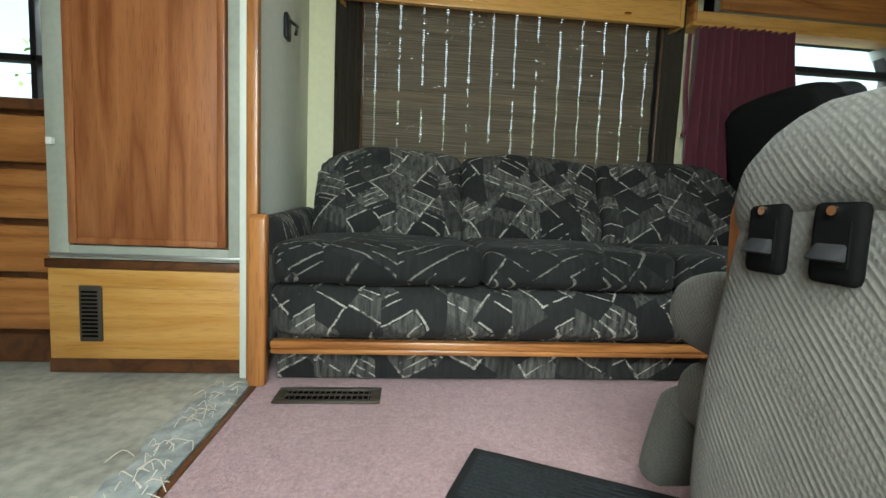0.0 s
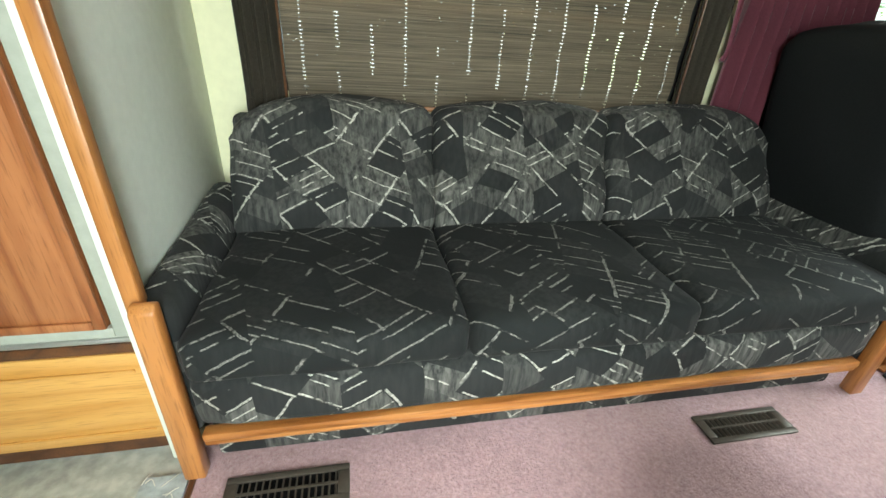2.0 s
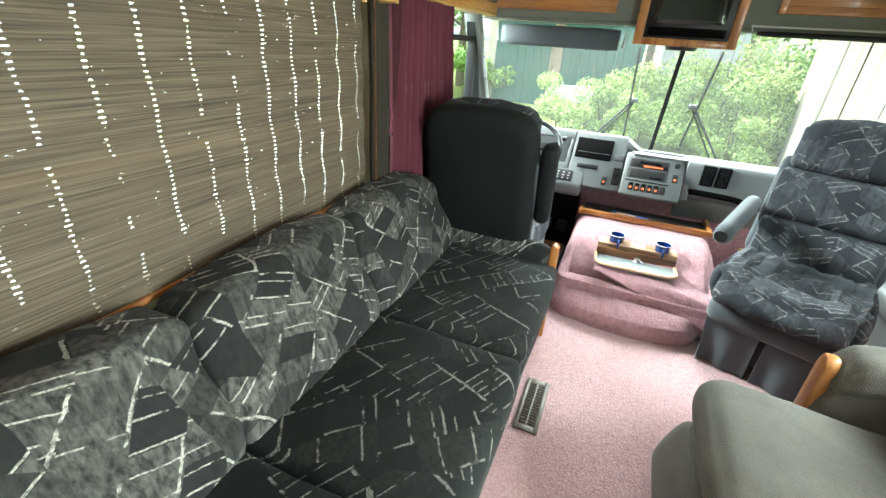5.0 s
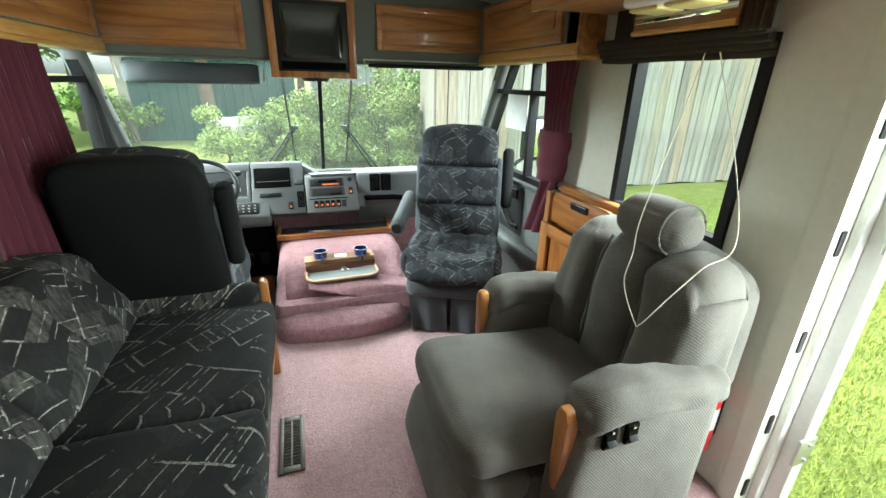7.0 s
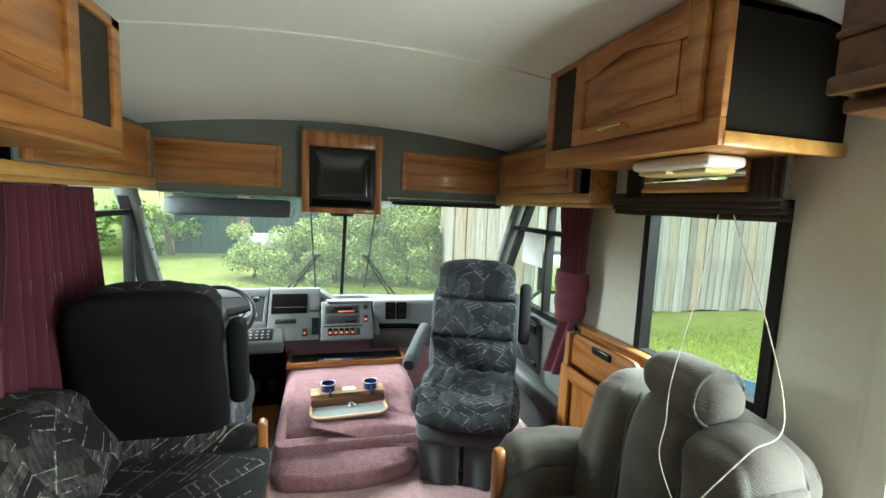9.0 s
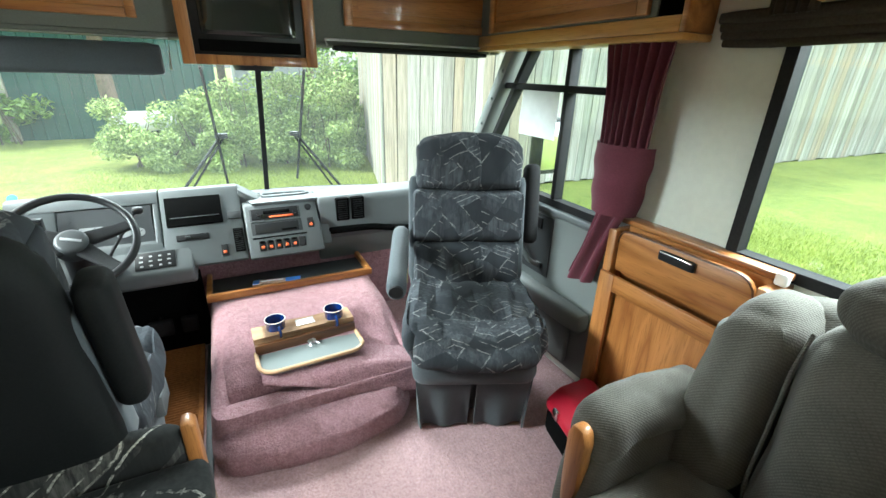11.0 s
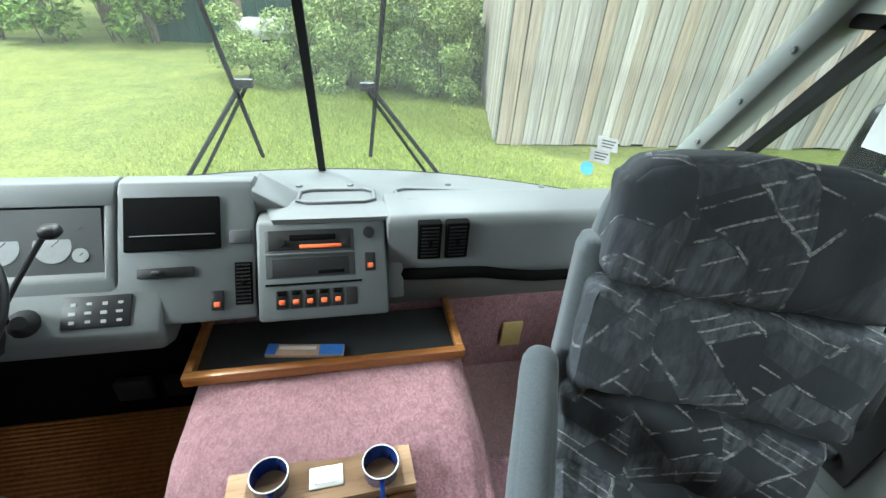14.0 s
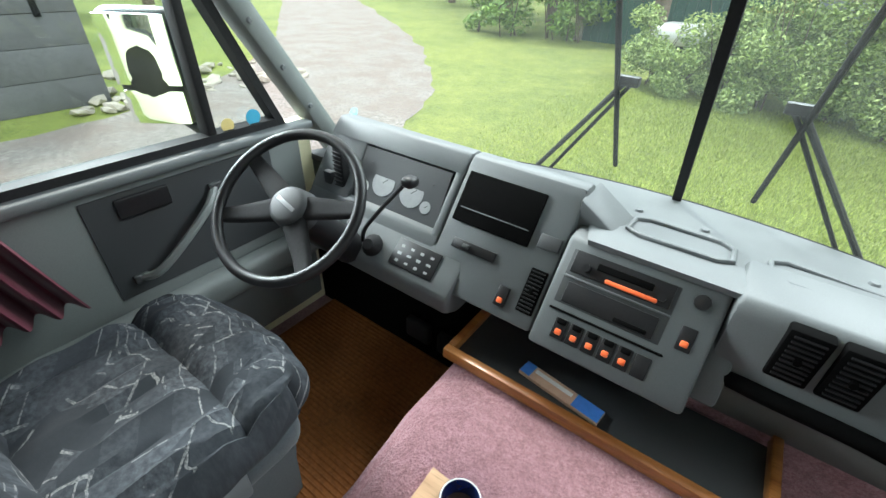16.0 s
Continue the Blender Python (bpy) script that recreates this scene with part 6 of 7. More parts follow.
for x in (0.69, 1.19):
    part("side", boxes(((x, RW + 0.001, 0.0), (x + 0.035, y, 0.825)), b=0.005), OAK_Z, t)
part("stile", boxes(((1.152, y, 0.0), (1.218, y + 0.018, 0.668)), b=0.004), OAK_Z, t)
part("stile", boxes(((0.69, y, 0.0), (0.75, y + 0.018, 0.668)), b=0.004), OAK_Z, t)
part("rail", boxes(((0.75, y, 0.605), (1.152, y + 0.0175, 0.668)), b=0.004), OAK_X, t)
part("panel", boxes(((0.745, y - 0.022, 0.0), (1.157, y - 0.008, 0.61))), OAK_Z, t)
leaf = [(0.732, 0.676), (1.185, 0.676), (1.19, 0.78)] + [(1.15 + 0.04 * math.cos(a), 0.79 + 0.04 * math.sin(a)) for a in (0.2, 0.6, 1.0, 1.57)] + [(0.79 + 0.058 * math.cos(a), 0.778 + 0.058 * math.sin(a)) for a in (1.57, 1.9, 2.3, 2.7, 3.1)]
part("leaf", prism(bmesh.new(), leaf, "y", 1.232, 1.254, 0.004), OAK_X, t, "rounded drop leaf")
edge = [(x, 1.2545, z) for x, z in leaf]
part("leaf_edge", tube(bmesh.new(), edge[2:], 0.0035, 6), WALNUT, t, "dark edge banding")
part("top", boxes(((0.69, RW + 0.001, 0.838), (1.225, 1.215, 0.858)), b=0.005), OAK_X, t)
part("leaf_back", boxes(((0.72, 1.2, 0.61), (1.19, 1.21, 0.836))), OAK_X, t)
grip = part("handle", puff((0.9, 1.2535, 0.784), (1.022, 1.268, 0.818), 0.006, 6), BLACK, t, "black recessed pull")
part("pull_lip", boxes(((0.906, 1.266, 0.81), (1.016, 1.272, 0.816)), b=0.002), CHROME, grip, "bright worn lip")
part("corner_cap", puff((0.684, 1.2, 0.83), (0.715, 1.225, 0.866), 0.006, 4), PLASTICW, t, "white plastic corner cap")


def curtain_right():
    t = thing("curtain", "burgundy curtain gathered by a wide tie-back band", "curtain")
    c0 = 1.25
    def width(v):
        pts = ((0.0, 0.06), (0.16, 0.052), (0.3, 0.055), (0.42, 0.085), (0.62, 0.1), (0.8, 0.105), (1.0, 0.125))
        for (a, wa), (b, wb) in zip(pts, pts[1:]):
            if v <= b:
                k = (v - a) / (b - a)
                k = k * k * (3 - 2 * k)
                return wa + (wb - wa) * k
        return 0.125
    def mid(v):
        return c0 + 0.085 * max(0.0, (0.34 - v) / 0.34) + 0.01 * v
    def f(u, v):
        fold = 0.016 if v > 0.62 else (0.004 if v > 0.35 else 0.015)
        return (mid(v) + (u - 0.5) * 2 * width(v), 1.235 + fold * math.sin(u * (44 if v > 0.36 else 13) + 2 * v) + 0.04 * math.sin(math.pi * u) * (0.4 if v > 0.62 else 1) + 0.07 * max(0.0, 0.34 - v), 0.58 + v * 0.86)
    part("cloth", sheet(f, 84, 40, 0.003), CURTAIN, t)
    def band(u, v):
        a = math.pi * u
        vv = 0.36 + v * 0.27
        return (mid(vv) - (width(vv) + 0.012) * math.cos(a), 1.22 + 0.085 * math.sin(a) + 0.004 * math.sin(v * 15 + u * 4), 0.56 + vv * 0.88)
    part("tie_band", sheet(band, 30, 14, 0.004), CURTAIN, t, "plain burgundy band")


curtain_right()
t = thing("roman_shade", "folded brown woven shade over the side window", "blind")
for i in range(4):
    part("fold", puff((0.315, RW + 0.012 + 0.012 * i, 1.405 + 0.018 * i), (1.03, RW + 0.05 + 0.012 * i, 1.43 + 0.02 * i), 0.011, 8, (0, 0.004, 0), 0.003, 14), DARKCLOTH, t)
t = thing("window_valance", "wooden valance with mirror strip between dark cloth ends", "valance")
part("board", boxes(((0.39, 1.245, 1.5), (0.80, 1.26, 1.575)), b=0.003), OAK_X, t)
part("strip", boxes(((0.395, 1.2605, 1.525), (0.795, 1.264, 1.55)), b=0.001), MIRROR, t, "mirror strip")
part("lip", boxes(((0.39, 1.245, 1.488), (0.80, 1.268, 1.504)), b=0.003), OAK_PALE, t)
for a, c in ((0.285, 0.388), (0.802, 0.9)):
    part("cloth_end", sheet(lambda u, v: (a + u * (c - a), 1.25 + 0.008 * math.sin(u * 26), 1.47 + v * 0.11), 24, 3, 0.006), DARKCLOTH, t, "dark pleated cloth")

t = thing("tool_bag", "red and black soft tool bag with chrome-ended handle", "bag", pose(0.98, 1.42, 0, 0, 0, -12))
part("body", puff((-0.2, -0.1, 0.0), (0.2, 0.1, 0.15), 0.02, 7), MATTE, t, "black lower body")
bm = prism(bmesh.new(), [(-0.1, 0.13), (0.102, 0.11), (0.104, 0.15), (0.05, 0.2), (-0.06, 0.225), (-0.1, 0.2)], "x", -0.202, 0.202, 0.01)
part("lid", bm, REDVINYL, t, "red vinyl lid")
hd = part("handle", tube(bmesh.new(), smooth_path([(-0.06, -0.01, 0.215), (-0.05, -0.01, 0.24), (0.0, -0.01, 0.25), (0.05, -0.01, 0.24), (0.06, -0.01, 0.215)], 5), 0.009, 10), BLACK, t)
part("ferrule", cyl(bmesh.new(), (-0.066, -0.01, 0.21), (-0.054, -0.01, 0.236), 0.012, n=14), CHROME, hd)
part("ferrule", cyl(bmesh.new(), (0.066, -0.01, 0.21), (0.054, -0.01, 0.236), 0.012, n=14), CHROME, hd)
part("latch", boxes(((0.1, 0.098, 0.125), (0.135, 0.112, 0.165)), b=0.003), CHROME, t, "chrome latch")

t = thing("fire_extinguisher", "small red and white fire extinguisher on the wall by the door", "fire extinguisher", pose(0.19, 1.215, 0.15))
part("cylinder", cyl(bmesh.new(), (0, 0, 0), (0, 0, 0.26), 0.04, n=24, b=0.012), REDPAINT, t)
part("label_band", cyl(bmesh.new(), (0, 0, 0.1), (0, 0, 0.19), 0.0405, n=24), PAINTW, t, "white label band")
part("valve", cyl(bmesh.new(), (0, 0, 0.26), (0, 0, 0.31), 0.016, 0.012, 14), BLACK, t)
part("lever", boxes(((-0.012, -0.01, 0.31), (0.012, 0.06, 0.322)), b=0.003), BLACK, t)
part("ring", tube(bmesh.new(), [(0.016, 0.02 + 0.012 * math.cos(a * 0.628), 0.335 + 0.012 * math.sin(a * 0.628)) for a in range(10)], 0.002, 6, True), CHROME, t, "pull ring")
part("bracket", boxes(((-0.02, -0.058, 0.05), (0.02, -0.038, 0.24)), b=0.003), BLACK, t)

t = thing("paper_sheet", "crumpled pale paper taped inside the cab window", "paper")
part("sheet", sheet(lambda u, v: (1.70 + u * 0.26, RW + 0.006 + 0.004 * math.sin(u * 8) * math.sin(v * 5), 1.06 + v * 0.21), 16, 10, 0.001), PAPER, t)

# stickers on the glass
def sticker(x, y, z, r, material, label, facing):
    bm = cyl(bmesh.new(), (0, 0, 0), (0, 0, 0.0008), r, n=24)
    bm.transform(look((x, y, z), (x + facing[0], y + facing[1], z + facing[2])))
    return solo("sticker", bm, material, label, "sticker")


sticker(screen_x(3.27, 0.8) - 0.012, 3.27, 0.80, 0.017, STICKER, "round pale blue sticker on the windscreen", (-1, 0, 0.7))
sticker(screen_x(1.385, 0.78) - 0.012, 1.385, 0.78, 0.024, STICKER, "round pale blue sticker low on the windscreen", (-1, 0, 0.7))
sticker(2.225, LW - 0.003, 0.815, 0.024, STICKER, "round blue and white sticker on the side window", (0, -1, 0))
sticker(2.14, LW - 0.003, 0.81, 0.02, IVORY, "round cream sticker on the side window", (0, -1, 0))
for k in (0, 1):
    t = thing("inspection_sticker", "small white printed sticker on the windscreen", "sticker", Matrix.Translation((screen_x(1.38, 0.84 + 0.05 * k) - 0.02, 1.38 + 0.005 * k, 0.84 + 0.05 * k)) @ Matrix.Rotation(radians(36), 4, "Y") @ Matrix.Rotation(radians(12), 4, "X"))
    part("paper", boxes(((-0.0006, -0.035, -0.022), (0.0, 0.035, 0.022))), LENSGREY, t)
    for i in range(3):
        part("print_bar", boxes(((-0.0012, -0.028 + 0.006 * i, 0.008 - i * 0.01), (-0.0007, 0.02, 0.012 - i * 0.01))), DASHDARK, t, smooth=False)

# pedals and footwell
for y, w, n, lab in ((2.86, 0.05, "brake_pedal", "black brake pedal in the footwell"), (2.74, 0.035, "accelerator_pedal", "black accelerator pedal in the footwell")):
    t = thing(n, lab, "pedal")
    part("pad", puff((2.33, y - w, 0.12), (2.36, y + w, 0.2), 0.008, 5), RUBBER, t)
    part("arm", tube(bmesh.new(), [(2.36, y, 0.16), (2.44, y, 0.3)], 0.012, 8), MATTE, t)
# matt-black slab added to give the footwell its deep shade
structure("footwell_shade", boxes(((2.38, 2.66, 0.0), (2.43, LW - 0.005, 0.40))), MATTE, "added black slab painting the shade behind the pedals", "wall")
structure("threshold_strip", boxes(((1.43, 2.665, 0.001), (2.35, 2.69, 0.016)), b=0.004), DASHDARK, "grey edging strip along the footwell mat", "trim")

# ---- things outside ----
def wiper(y, s, label):
    t = thing("wiper", label, "windscreen wiper", group="windscreen wipers")
    px = screen_x(y, 0.99) + 0.035
    foot = y + s * 0.3
    part("arm", tube(bmesh.new(), [(screen_x(foot, 0.62) + 0.05, foot, 0.60), (px, y, 1.0)], 0.008, 8), BLACK, t)
    part("arm", tube(bmesh.new(), [(screen_x(foot, 0.62) + 0.05, foot - s * 0.05, 0.60), (px, y - s * 0.01, 0.99)], 0.006, 8), BLACK, t)
    top, low = 1.32, 0.72
    part("blade", tube(bmesh.new(), [(screen_x(y + s * 0.02, z) + 0.022, y + s * 0.02 - s * 0.05 * (1.0 - z), z) for z in (low, 0.9, 1.0, 1.15, top)], 0.007, 8), RUBBER, t, "rubber blade")
    part("pivot", boxes(((px - 0.012, y - 0.03, 0.985), (px + 0.012, y + 0.03, 1.01)), b=0.004), BLACK, t)


wiper(2.47, 1, "black double-arm wiper resting upright on the windscreen")
wiper(2.107, -1, "black double-arm wiper resting upright on the windscreen")
t = thing("wing_mirror", "large black wing mirror with two mirror glasses on the driver's side", "mirror", pose(2.1, 3.74, 0.74, 0, 0, 38))
part("housing", puff((0.004, -0.11, 0.0), (0.11, 0.12, 0.35), 0.045, 9, (0.01, 0, 0), 0, 5, lambda p, u: (p[0], p[1] * (1 + 0.12 * u[2]), p[2])), BLACK, t)
part("mirror_glass", puff((-0.004, -0.095, 0.135), (0.006, 0.105, 0.335), 0.004, 5), MIRROR, t)
part("mirror_glass", puff((-0.004, -0.09, 0.015), (0.006, 0.095, 0.12), 0.004, 5), MIRROR, t, "small convex lower glass")
part("bracket", tube(bmesh.new(), [(0.06, -0.02, 0.02), (0.05, -0.12, -0.05), (-0.02, -0.37, -0.08)], 0.016, 8), BLACK, t)
t = thing("wing_mirror", "dark wing mirror on the passenger side", "mirror")
part("housing", puff((2.02, 0.80, 0.82), (2.12, 0.97, 1.12), 0.03, 7), BLACK, t)
part("mirror_glass", boxes(((2.014, 0.815, 0.85), (2.0195, 0.955, 1.10)), b=0.002), MIRROR, t)
part("bracket", tube(bmesh.new(), [(2.08, 1.1, 0.74), (2.07, 0.95, 0.84)], 0.014, 8), BLACK, t)


def leaf_cloud(bm, centre, radius, count, size, rng, squash=0.8):
    """Leaves scattered in a ragged clump."""
    for _ in range(count):
        d = Vector((rng.gauss(0, 1), rng.gauss(0, 1), rng.gauss(0, 1))).normalized() * radius * rng.random() ** 0.45
        d.z *= squash
        p = Vector(centre) + d
        s = size * rng.uniform(0.6, 1.3)
        q = Euler((rng.uniform(-1.0, 1.0), rng.uniform(-1.0, 1.0), rng.uniform(0, 6.3))).to_matrix()
        pts = [Vector((-s, 0, 0)), Vector((0, -0.45 * s, 0.06 * s)), Vector((s, 0, -0.1 * s)), Vector((0, 0.45 * s, 0.06 * s))]
        bm.faces.new([bm.verts.new(p + q @ v) for v in pts])


def shrub(name, label, spots, count, size, material, seed):
    """A bush: stems from the ground and clumps of leaves at (x, y, height, radius)."""
    rng = random.Random(seed)
    t = thing(name, label, "bush", pose(spots[0][0], spots[0][1], GROUND))
    o = Vector((spots[0][0], spots[0][1], GROUND))
    stems, leaves = bmesh.new(), bmesh.new()
    for x, y, h, r in spots:
        for _ in range(4):
            a = Vector((x + rng.uniform(-0.3, 0.3) * r, y + rng.uniform(-0.3, 0.3) * r, GROUND)) - o
            b = Vector((x + rng.uniform(-0.7, 0.7) * r, y + rng.uniform(-0.7, 0.7) * r, GROUND + h * rng.uniform(0.7, 1.05))) - o
            tube(stems, [a, a.lerp(b, 0.5) + Vector((rng.uniform(-0.1, 0.1), rng.uniform(-0.1, 0.1), 0)), b], [0.022, 0.014, 0.004], 5)
        for k in range(7):
            c = Vector((x + rng.uniform(-0.8, 0.8) * r, y + rng.uniform(-0.8, 0.8) * r, GROUND + h * rng.uniform(0.15, 0.9))) - o
            leaf_cloud(leaves, c, r * rng.uniform(0.35, 0.6), count, size, rng)
    part("stem", stems, BARK, t)
    part("foliage", leaves, material, t, smooth=False)
    return t


shrub("bush", "tall leafy green bush with yellowing tips in the garden", [(12.6, 4.2, 1.5, 0.8), (12.4, 3.0, 1.9, 0.9), (12.0, 1.9, 2.0, 0.9), (12.3, 0.8, 2.3, 1.0), (12.6, -0.3, 2.0, 0.9), (12.8, -1.0, 1.5, 0.6), (13.4, 2.4, 2.0, 0.9), (11.6, 2.6, 1.1, 0.7), (11.7, 1.2, 1.2, 0.7), (12.0, 3.6, 1.0, 0.6), (12.1, -0.5, 1.0, 0.6), (12.9, 0.2, 2.7, 0.9), (11.2, 0.2, 1.1, 0.7), (13.0, 1.4, 2.4, 0.9)], 800, 0.045, LEAF, 1)
shrub("bush", "low weedy bush at the edge of the lawn", [(17.0, 11.6, 1.5, 0.9), (16.8, 10.4, 2.2, 1.1), (17.2, 9.0, 2.0, 1.0), (17.3, 8.0, 1.7, 0.8)], 150, 0.11, LEAF2, 2)
shrub("bush", "overgrown green hedge beside the barn wall", [(15.5, -1.8, 2.6, 1.1), (17.5, -2.0, 3.4, 1.3), (19.0, -1.0, 3.8, 1.4)], 150, 0.12, LEAF2, 4)


def tree(x, y, h, r, seed, label, lean=0.0, leaf=LEAF2):
    rng = random.Random(seed)
    t = thing("tree", label, "tree", pose(x, y, GROUND), group="trees behind the lawn")
    top = Vector((lean, 0, h * 0.75))
    part("trunk", tube(bmesh.new(), smooth_path([(0, 0, -0.1), (lean * 0.3, 0.05, h * 0.25), (lean * 0.7, -0.05, h * 0.5), top], 4), [0.26 - 0.2 * i / 12 for i in range(13)], 10), BARK, t)
    limbs, leaves = bmesh.new(), bmesh.new()
    for k in range(9):
        z = h * rng.uniform(0.35, 0.7)
        a = rng.uniform(0, 6.28)
        p = Vector((lean * z / h, 0, z))
        q = p + Vector((math.cos(a) * r * 0.8, math.sin(a) * r * 0.8, rng.uniform(0.4, 1.6)))
        tube(limbs, [p, p.lerp(q, 0.5) + Vector((0, 0, 0.2)), q], [0.08, 0.05, 0.015], 6)
        for m in range(3):
            leaf_cloud(leaves, p.lerp(q, rng.uniform(0.5, 1.1)) + Vector((rng.uniform(-0.5, 0.5), rng.uniform(-0.5, 0.5), rng.uniform(-0.6, 0.9))), r * rng.uniform(0.25, 0.45), 110, 0.17, rng)
    part("limb", limbs, BARK, t)
    part("crown", leaves, leaf, t, smooth=False)


tree(16.2, 5.2, 9.5, 2.6, 11, "leaning grey-barked tree in front of the green shed", 0.0)
for i, (x, y, h, r) in enumerate(((24, 14.5, 9, 3.2), (22, 11, 8, 3.0), (27, 20, 10, 3.6), (30, 27, 10, 3.8), (24, -2, 9, 3.4), (27, 2, 10, 3.6), (29, 8, 11, 4.0), (36, 34, 11, 4), (21, 13, 6, 2.6), (33, 15, 11, 4.2))):
    tree(x, y, h, r, 20 + i, "leafy green tree behind the garden")
for i, (x, y) in enumerate(((6, 20), (-2, 22), (12, 27), (-9, 18), (1, 26))):
    tree(x, y, 8, 3.2, 50 + i, "leafy green tree across the drive")

# green shed and pale post
t = thing("shed", "dark green steel-sided shed behind the tree", "shed", pose(18, 3.6, GROUND))
part("wall", boxes(((0, -1.2, 0), (5, 4.6, 4.2))), SHEDGREEN, t, smooth=False)
for i in range(18):
    yy = -1.2 + i * 0.31
    part("rib", prism(bmesh.new(), [(0.0, yy), (-0.03, yy + 0.02), (-0.03, yy + 0.05), (0.0, yy + 0.07)], "z", 0.0, 4.2), SHEDGREEN, t, smooth=False)
part("roof", prism(bmesh.new(), [(-1.5, 4.2), (4.9, 4.2), (1.7, 5.6)], "x", -0.3, 5.3), DASHDARK, t, smooth=False)
part("corner_post", boxes(((-0.12, 4.4, 0), (0.02, 4.7, 4.2)), b=0.01), PALEBARK, t, "pale weathered corner board")
t = thing("garden_cart", "white-covered cart standing behind the bushes", "cart", pose(15.8, 4.0, GROUND))
part("cover", puff((-0.6, -1.5, 0.5), (0.6, 1.3, 0.95), 0.25, 8, (0, 0, 0.08), 0.05, 3), PAINTW, t)
part("wheel", cyl(bmesh.new(), (-0.62, -0.9, 0.3), (-0.5, -0.9, 0.3), 0.3, n=20, b=0.03), RUBBER, t)
part("wheel", cyl(bmesh.new(), (-0.62, 1.0, 0.3), (-0.5, 1.0, 0.3), 0.3, n=20, b=0.03), RUBBER, t)
part("bed", boxes(((-0.5, -1.3, 0.3), (0.5, 1.2, 0.55)), b=0.03), MATTE, t)
t = thing("house", "grey sided house far behind the garden with a white window", "house", pose(26, -0.4, GROUND))
part("wall", boxes(((0, -3.0, 0), (6, 1.8, 5.0))), plain("grey_siding", (0.34, 0.36, 0.4), 0.7, vary=0.06), t, smooth=False)
part("roof", prism(bmesh.new(), [(-3.4, 5.0), (2.2, 5.0), (-0.6, 7.0)], "x", -0.4, 6.4), DASHDARK, t, smooth=False)
w = part("window", boxes(((-0.04, -0.2, 2.6), (0.0, 0.9, 3.7)), b=0.01), PAINTW, t, "white window frame")
part("pane", boxes(((-0.05, -0.1, 2.7), (-0.041, 0.8, 3.6))), SCREEN, w)


# barn of upright weathered boards
def barn():
    t = tagged(new("barn"), "weathered grey upright-board barn wall with a sharp corner", "barn", kind="")
    t.matrix_world = Matrix.Translation((7.85, -0.2, GROUND))
    H = 5.0
    runs = (((0.0, 0.0), (-1.2, -26.0)), ((0.02, 0.02), (7.0, -1.6)))
    part("backing", prism(bmesh.new(), [(0.06, -0.08), (-1.14, -26.0), (7.0, -26.0), (6.96, -1.66)], "z", 0.0, H - 0.05), MATTE, t, smooth=False)
    rng = random.Random(8)
    meshes = []
    for k in range(6):
        bm = bmesh.new()
        w = (0.2, 0.24, 0.17, 0.26, 0.22, 0.28)[k]
        box(bm, (0.004, -0.014, 0.02), (w - 0.004, 0.014, H), 0.004, 1)
        me = bpy.data.meshes.new("board")
        bm.to_mesh(me)
        bm.free()
        me.materials.append(BOARD)
        meshes.append((w, me))
    for (x0, y0), (x1, y1) in runs:
        length = math.hypot(x1 - x0, y1 - y0)
        ang = math.atan2(y1 - y0, x1 - x0)
        s = 0.0
        while s < length - 0.3:
            w, me = meshes[rng.randrange(6)]
            ob = new("board", me)
            ob.parent = t
            ob.matrix_local = Matrix.Translation((x0 + math.cos(ang) * s, y0 + math.sin(ang) * s, rng.uniform(-0.03, 0.04))) @ Matrix.Rotation(ang + rng.uniform(-0.01, 0.01), 4, "Z") @ Matrix.Rotation(rng.uniform(-0.004, 0.004), 4, "Y")
            s += w + 0.003
    part("roof", prism(bmesh.new(), [(-0.4, 0.5), (-1.6, -26.4), (7.5, -26.4), (7.5, -1.0)], "z", H, H + 0.15), DASHDARK, t, smooth=False)


barn()
t = thing("lawn_chair", "blue sling lawn chair on the grass outside the window", "chair", pose(2.0, -1.1, GROUND, 0, 0, 200))
part("back", sheet(lambda u, v: (-0.25 + u * 0.5, 0.05 * math.sin(math.pi * u) - 0.25 * v, 0.45 + 0.6 * v), 6, 8, 0.006), BLUEBLIND, t)
part("seat", sheet(lambda u, v: (-0.25 + u * 0.5, v * 0.5, 0.43 - 0.03 * math.sin(math.pi * v)), 6, 8, 0.006), BLUEBLIND, t)
for x in (-0.27, 0.27):
    part("side_frame", tube(bmesh.new(), smooth_path([(x, 0.45, 0.0), (x, 0.48, 0.44), (x, 0.0, 0.43), (x, -0.26, 1.06)], 5), 0.013, 8), PAINTW, t)
    part("leg", tube(bmesh.new(), [(x, -0.2, 0.0), (x, 0.1, 0.44)], 0.013, 8), PAINTW, t)
t = thing("board_wall", "dark grey painted board wall with illegible lettering by the drive", "wall", pose(4.1, 11.05, GROUND))
WALLGREY = plain("grey_board_paint", (0.12, 0.12, 0.125), 0.8, vary=0.2, grain=30, blotch=2)
for i in range(7):
    part("plank", boxes(((-7.0, -0.012 * (i % 2), 0.45 * i + 0.004), (0.1, 0.06, 0.45 * (i + 1))), b=0.008), WALLGREY, t)
for x, z, w, h in ((-0.6, 1.75, 0.5, 0.09), (-0.9, 1.35, 0.09, 0.55), (-0.45, 1.3, 0.09, 0.6), (0.0, 1.9, 0.07, 0.6), (-0.3, 2.3, 0.3, 0.08), (-1.5, 1.4, 0.09, 0.5), (-1.9, 1.5, 0.3, 0.08)):
    part("letter_bar", boxes(((x, -0.022, z), (x + w, -0.013, z + h))), MATTE, t, smooth=False)
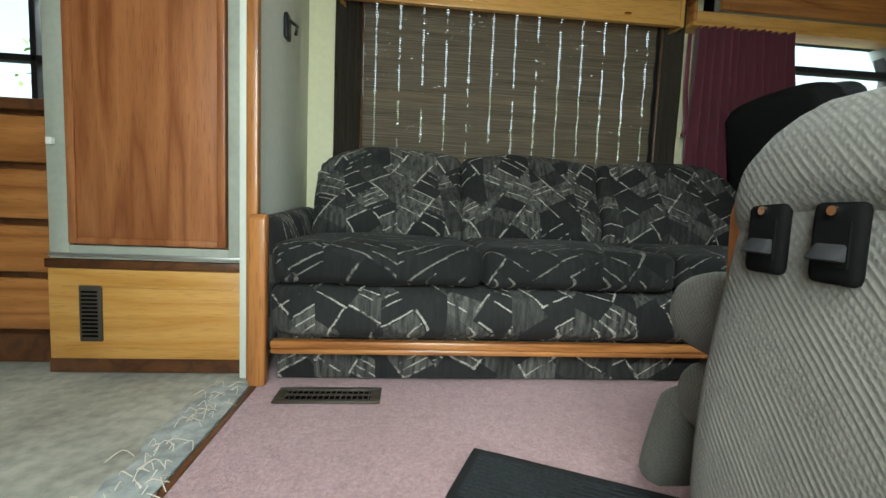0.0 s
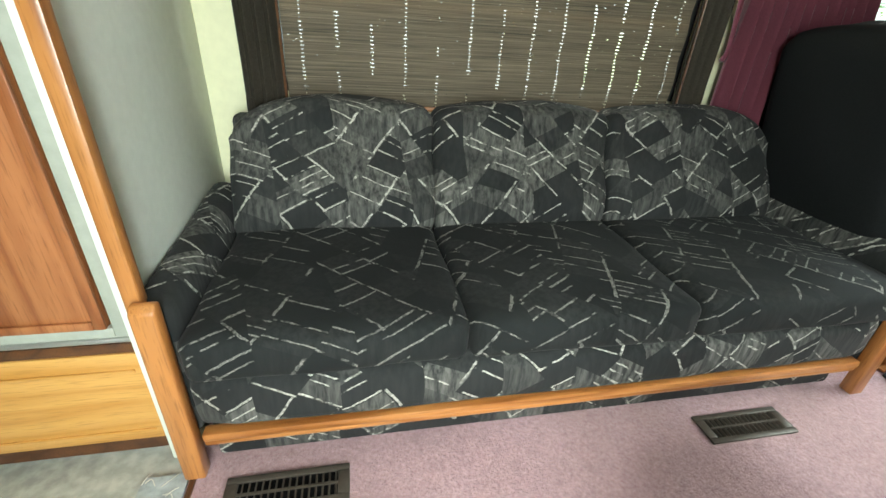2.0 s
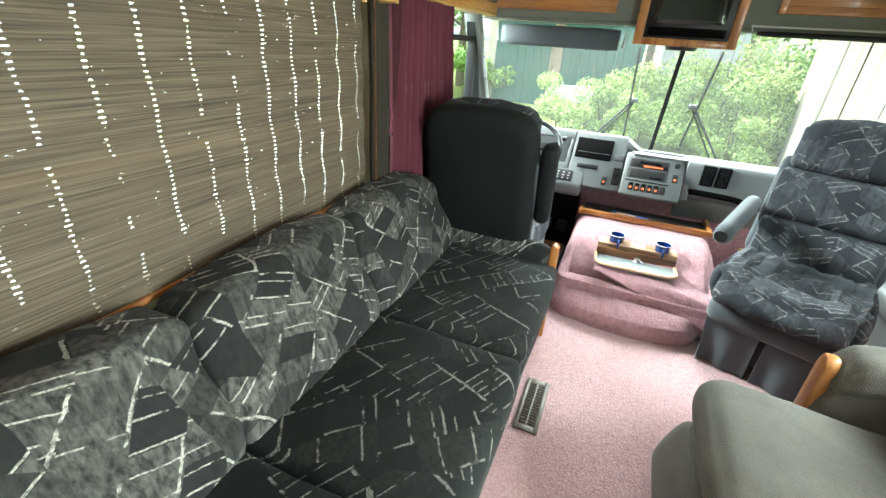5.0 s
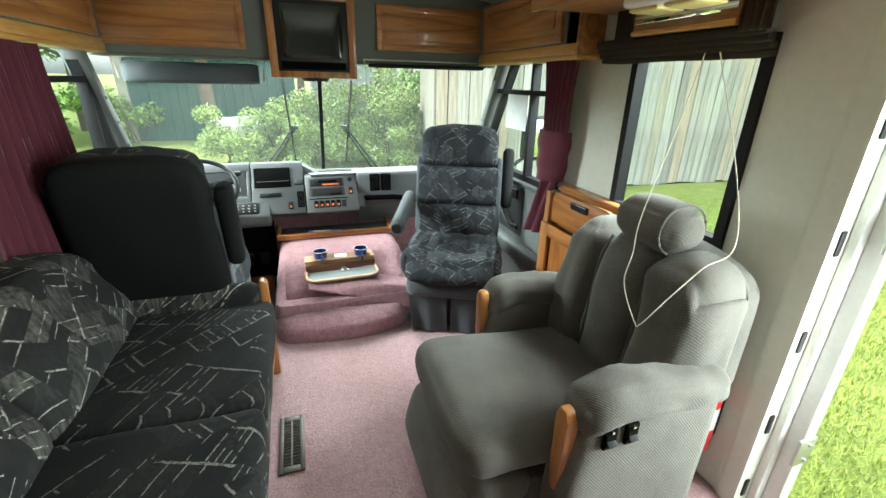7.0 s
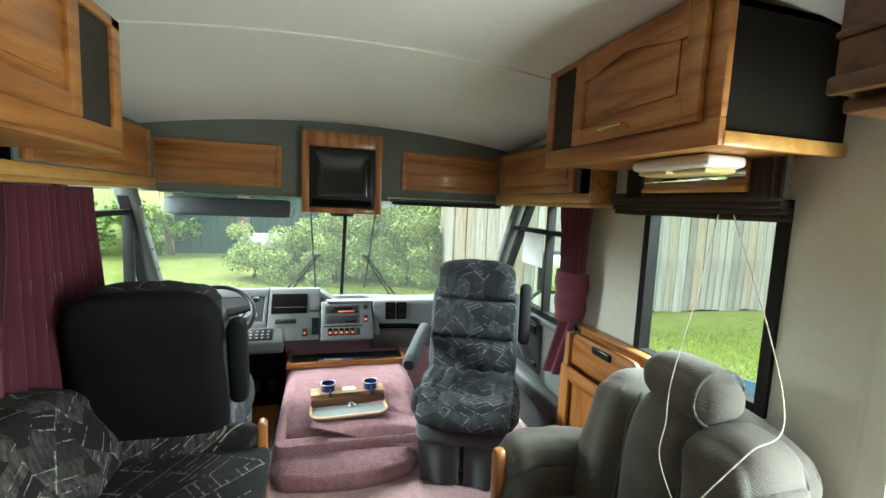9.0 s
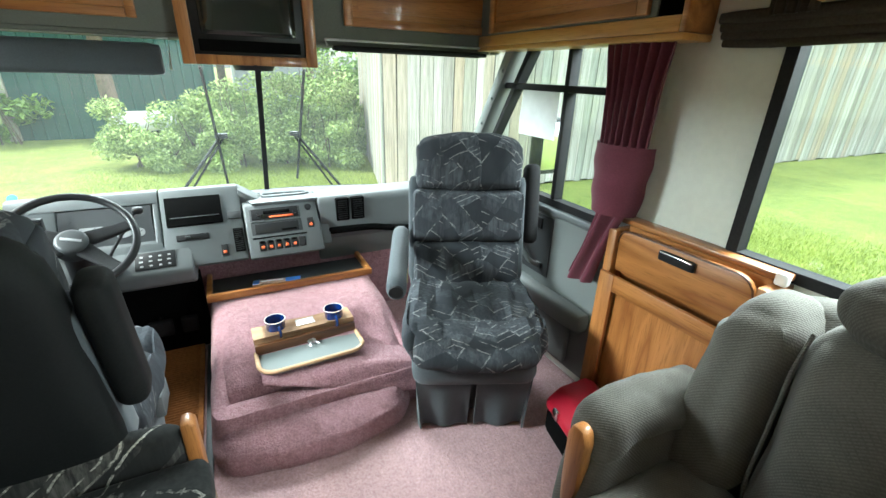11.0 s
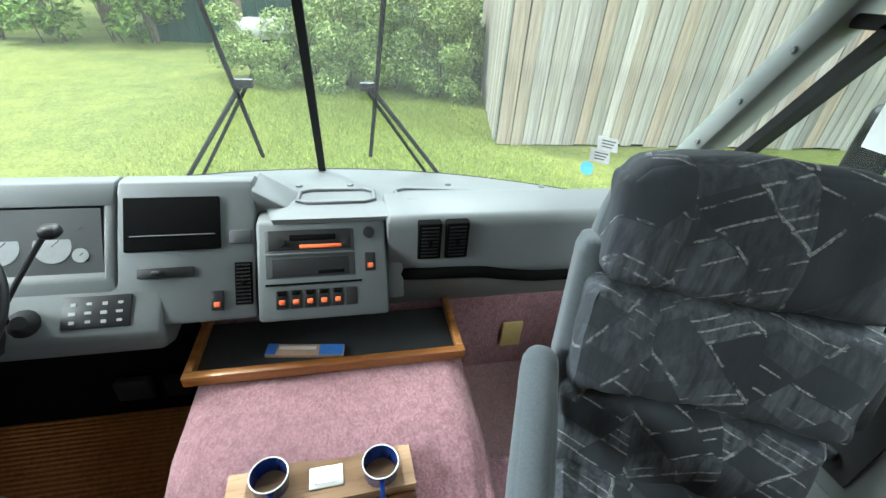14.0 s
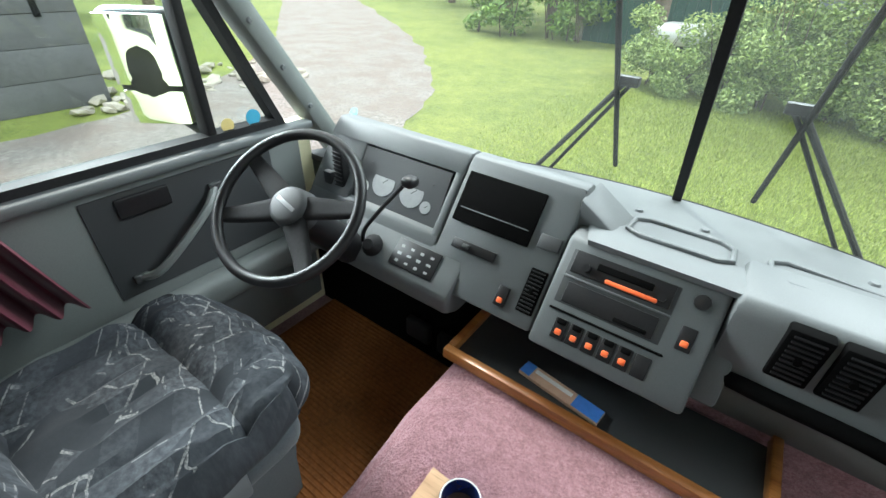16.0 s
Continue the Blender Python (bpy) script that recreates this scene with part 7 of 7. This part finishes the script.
for x in (-6.9, -3.5, -0.1):
    part("post", boxes(((x, 0.061, -0.05), (x + 0.1, 0.16, 3.2)), b=0.008), PALEBARK, t)
rng1 = random.Random(5)
bm = bmesh.new()
for _ in range(90):
    x, y = rng1.uniform(3.6, 8.0), rng1.uniform(10.2, 13.5)
    s = rng1.uniform(0.05, 0.28)
    m = Matrix.Translation((x, y, GROUND + s * 0.25)) @ Euler((rng1.uniform(-.4, .4), rng1.uniform(-.4, .4), rng1.uniform(0, 6))).to_matrix().to_4x4() @ Matrix.Diagonal((s * rng1.uniform(0.6, 2.2), s, s * 0.5, 1))
    bmesh.ops.create_icosphere(bm, subdivisions=1, radius=0.7, matrix=m)
solo("rubble_pile", bm, PALEBARK, "scattered stones and scrap wood beyond the drive", "rubble", kind="stuff")


def grass(name, x0, x1, y0, y1, count, seed, label, fade=0.0, size=1.0):
    """Single blades of grass over a patch of lawn."""
    g = np.random.default_rng(seed)
    x, y = g.uniform(x0, x1, count), g.uniform(y0, y1, count)
    inside = np.minimum(np.minimum(x - x0, x1 - x), y - y0) / 1.8
    if fade:
        inside = np.minimum(inside, (y1 - y) / fade)
    keep = g.uniform(0, 1, count) < inside
    x, y = x[keep], y[keep]
    count = len(x)
    h, a = size * g.uniform(0.025, 0.07, count), g.uniform(0, 6.283, count)
    lean = g.uniform(0.0, 0.05, count)
    w = size * g.uniform(0.003, 0.007, count)
    v = np.empty((count, 3, 3))
    v[:, 0] = np.c_[x - w * np.cos(a), y - w * np.sin(a), np.full(count, GROUND)]
    v[:, 1] = np.c_[x + w * np.cos(a), y + w * np.sin(a), np.full(count, GROUND)]
    v[:, 2] = np.c_[x + lean * np.sin(a), y - lean * np.cos(a), GROUND + h]
    me = bpy.data.meshes.new(name)
    me.from_pydata(v.reshape(-1, 3).tolist(), [], np.arange(count * 3).reshape(-1, 3).tolist())
    me.materials.append(BLADE)
    return tagged(new(name, me), label, "grass", kind="stuff")


BLADE = leaf_mat("grass_blades", (0.16, 0.22, 0.035), (0.32, 0.38, 0.08))
grass("grass", -2.2, 6.5, -6.5, 1.0, 150000, 1, "mown grass blades beside the coach")
grass("grass", 2.7, 12.5, -1.2, 5.6, 190000, 2, "mown lawn grass in front of the coach", 3.0, 0.95)
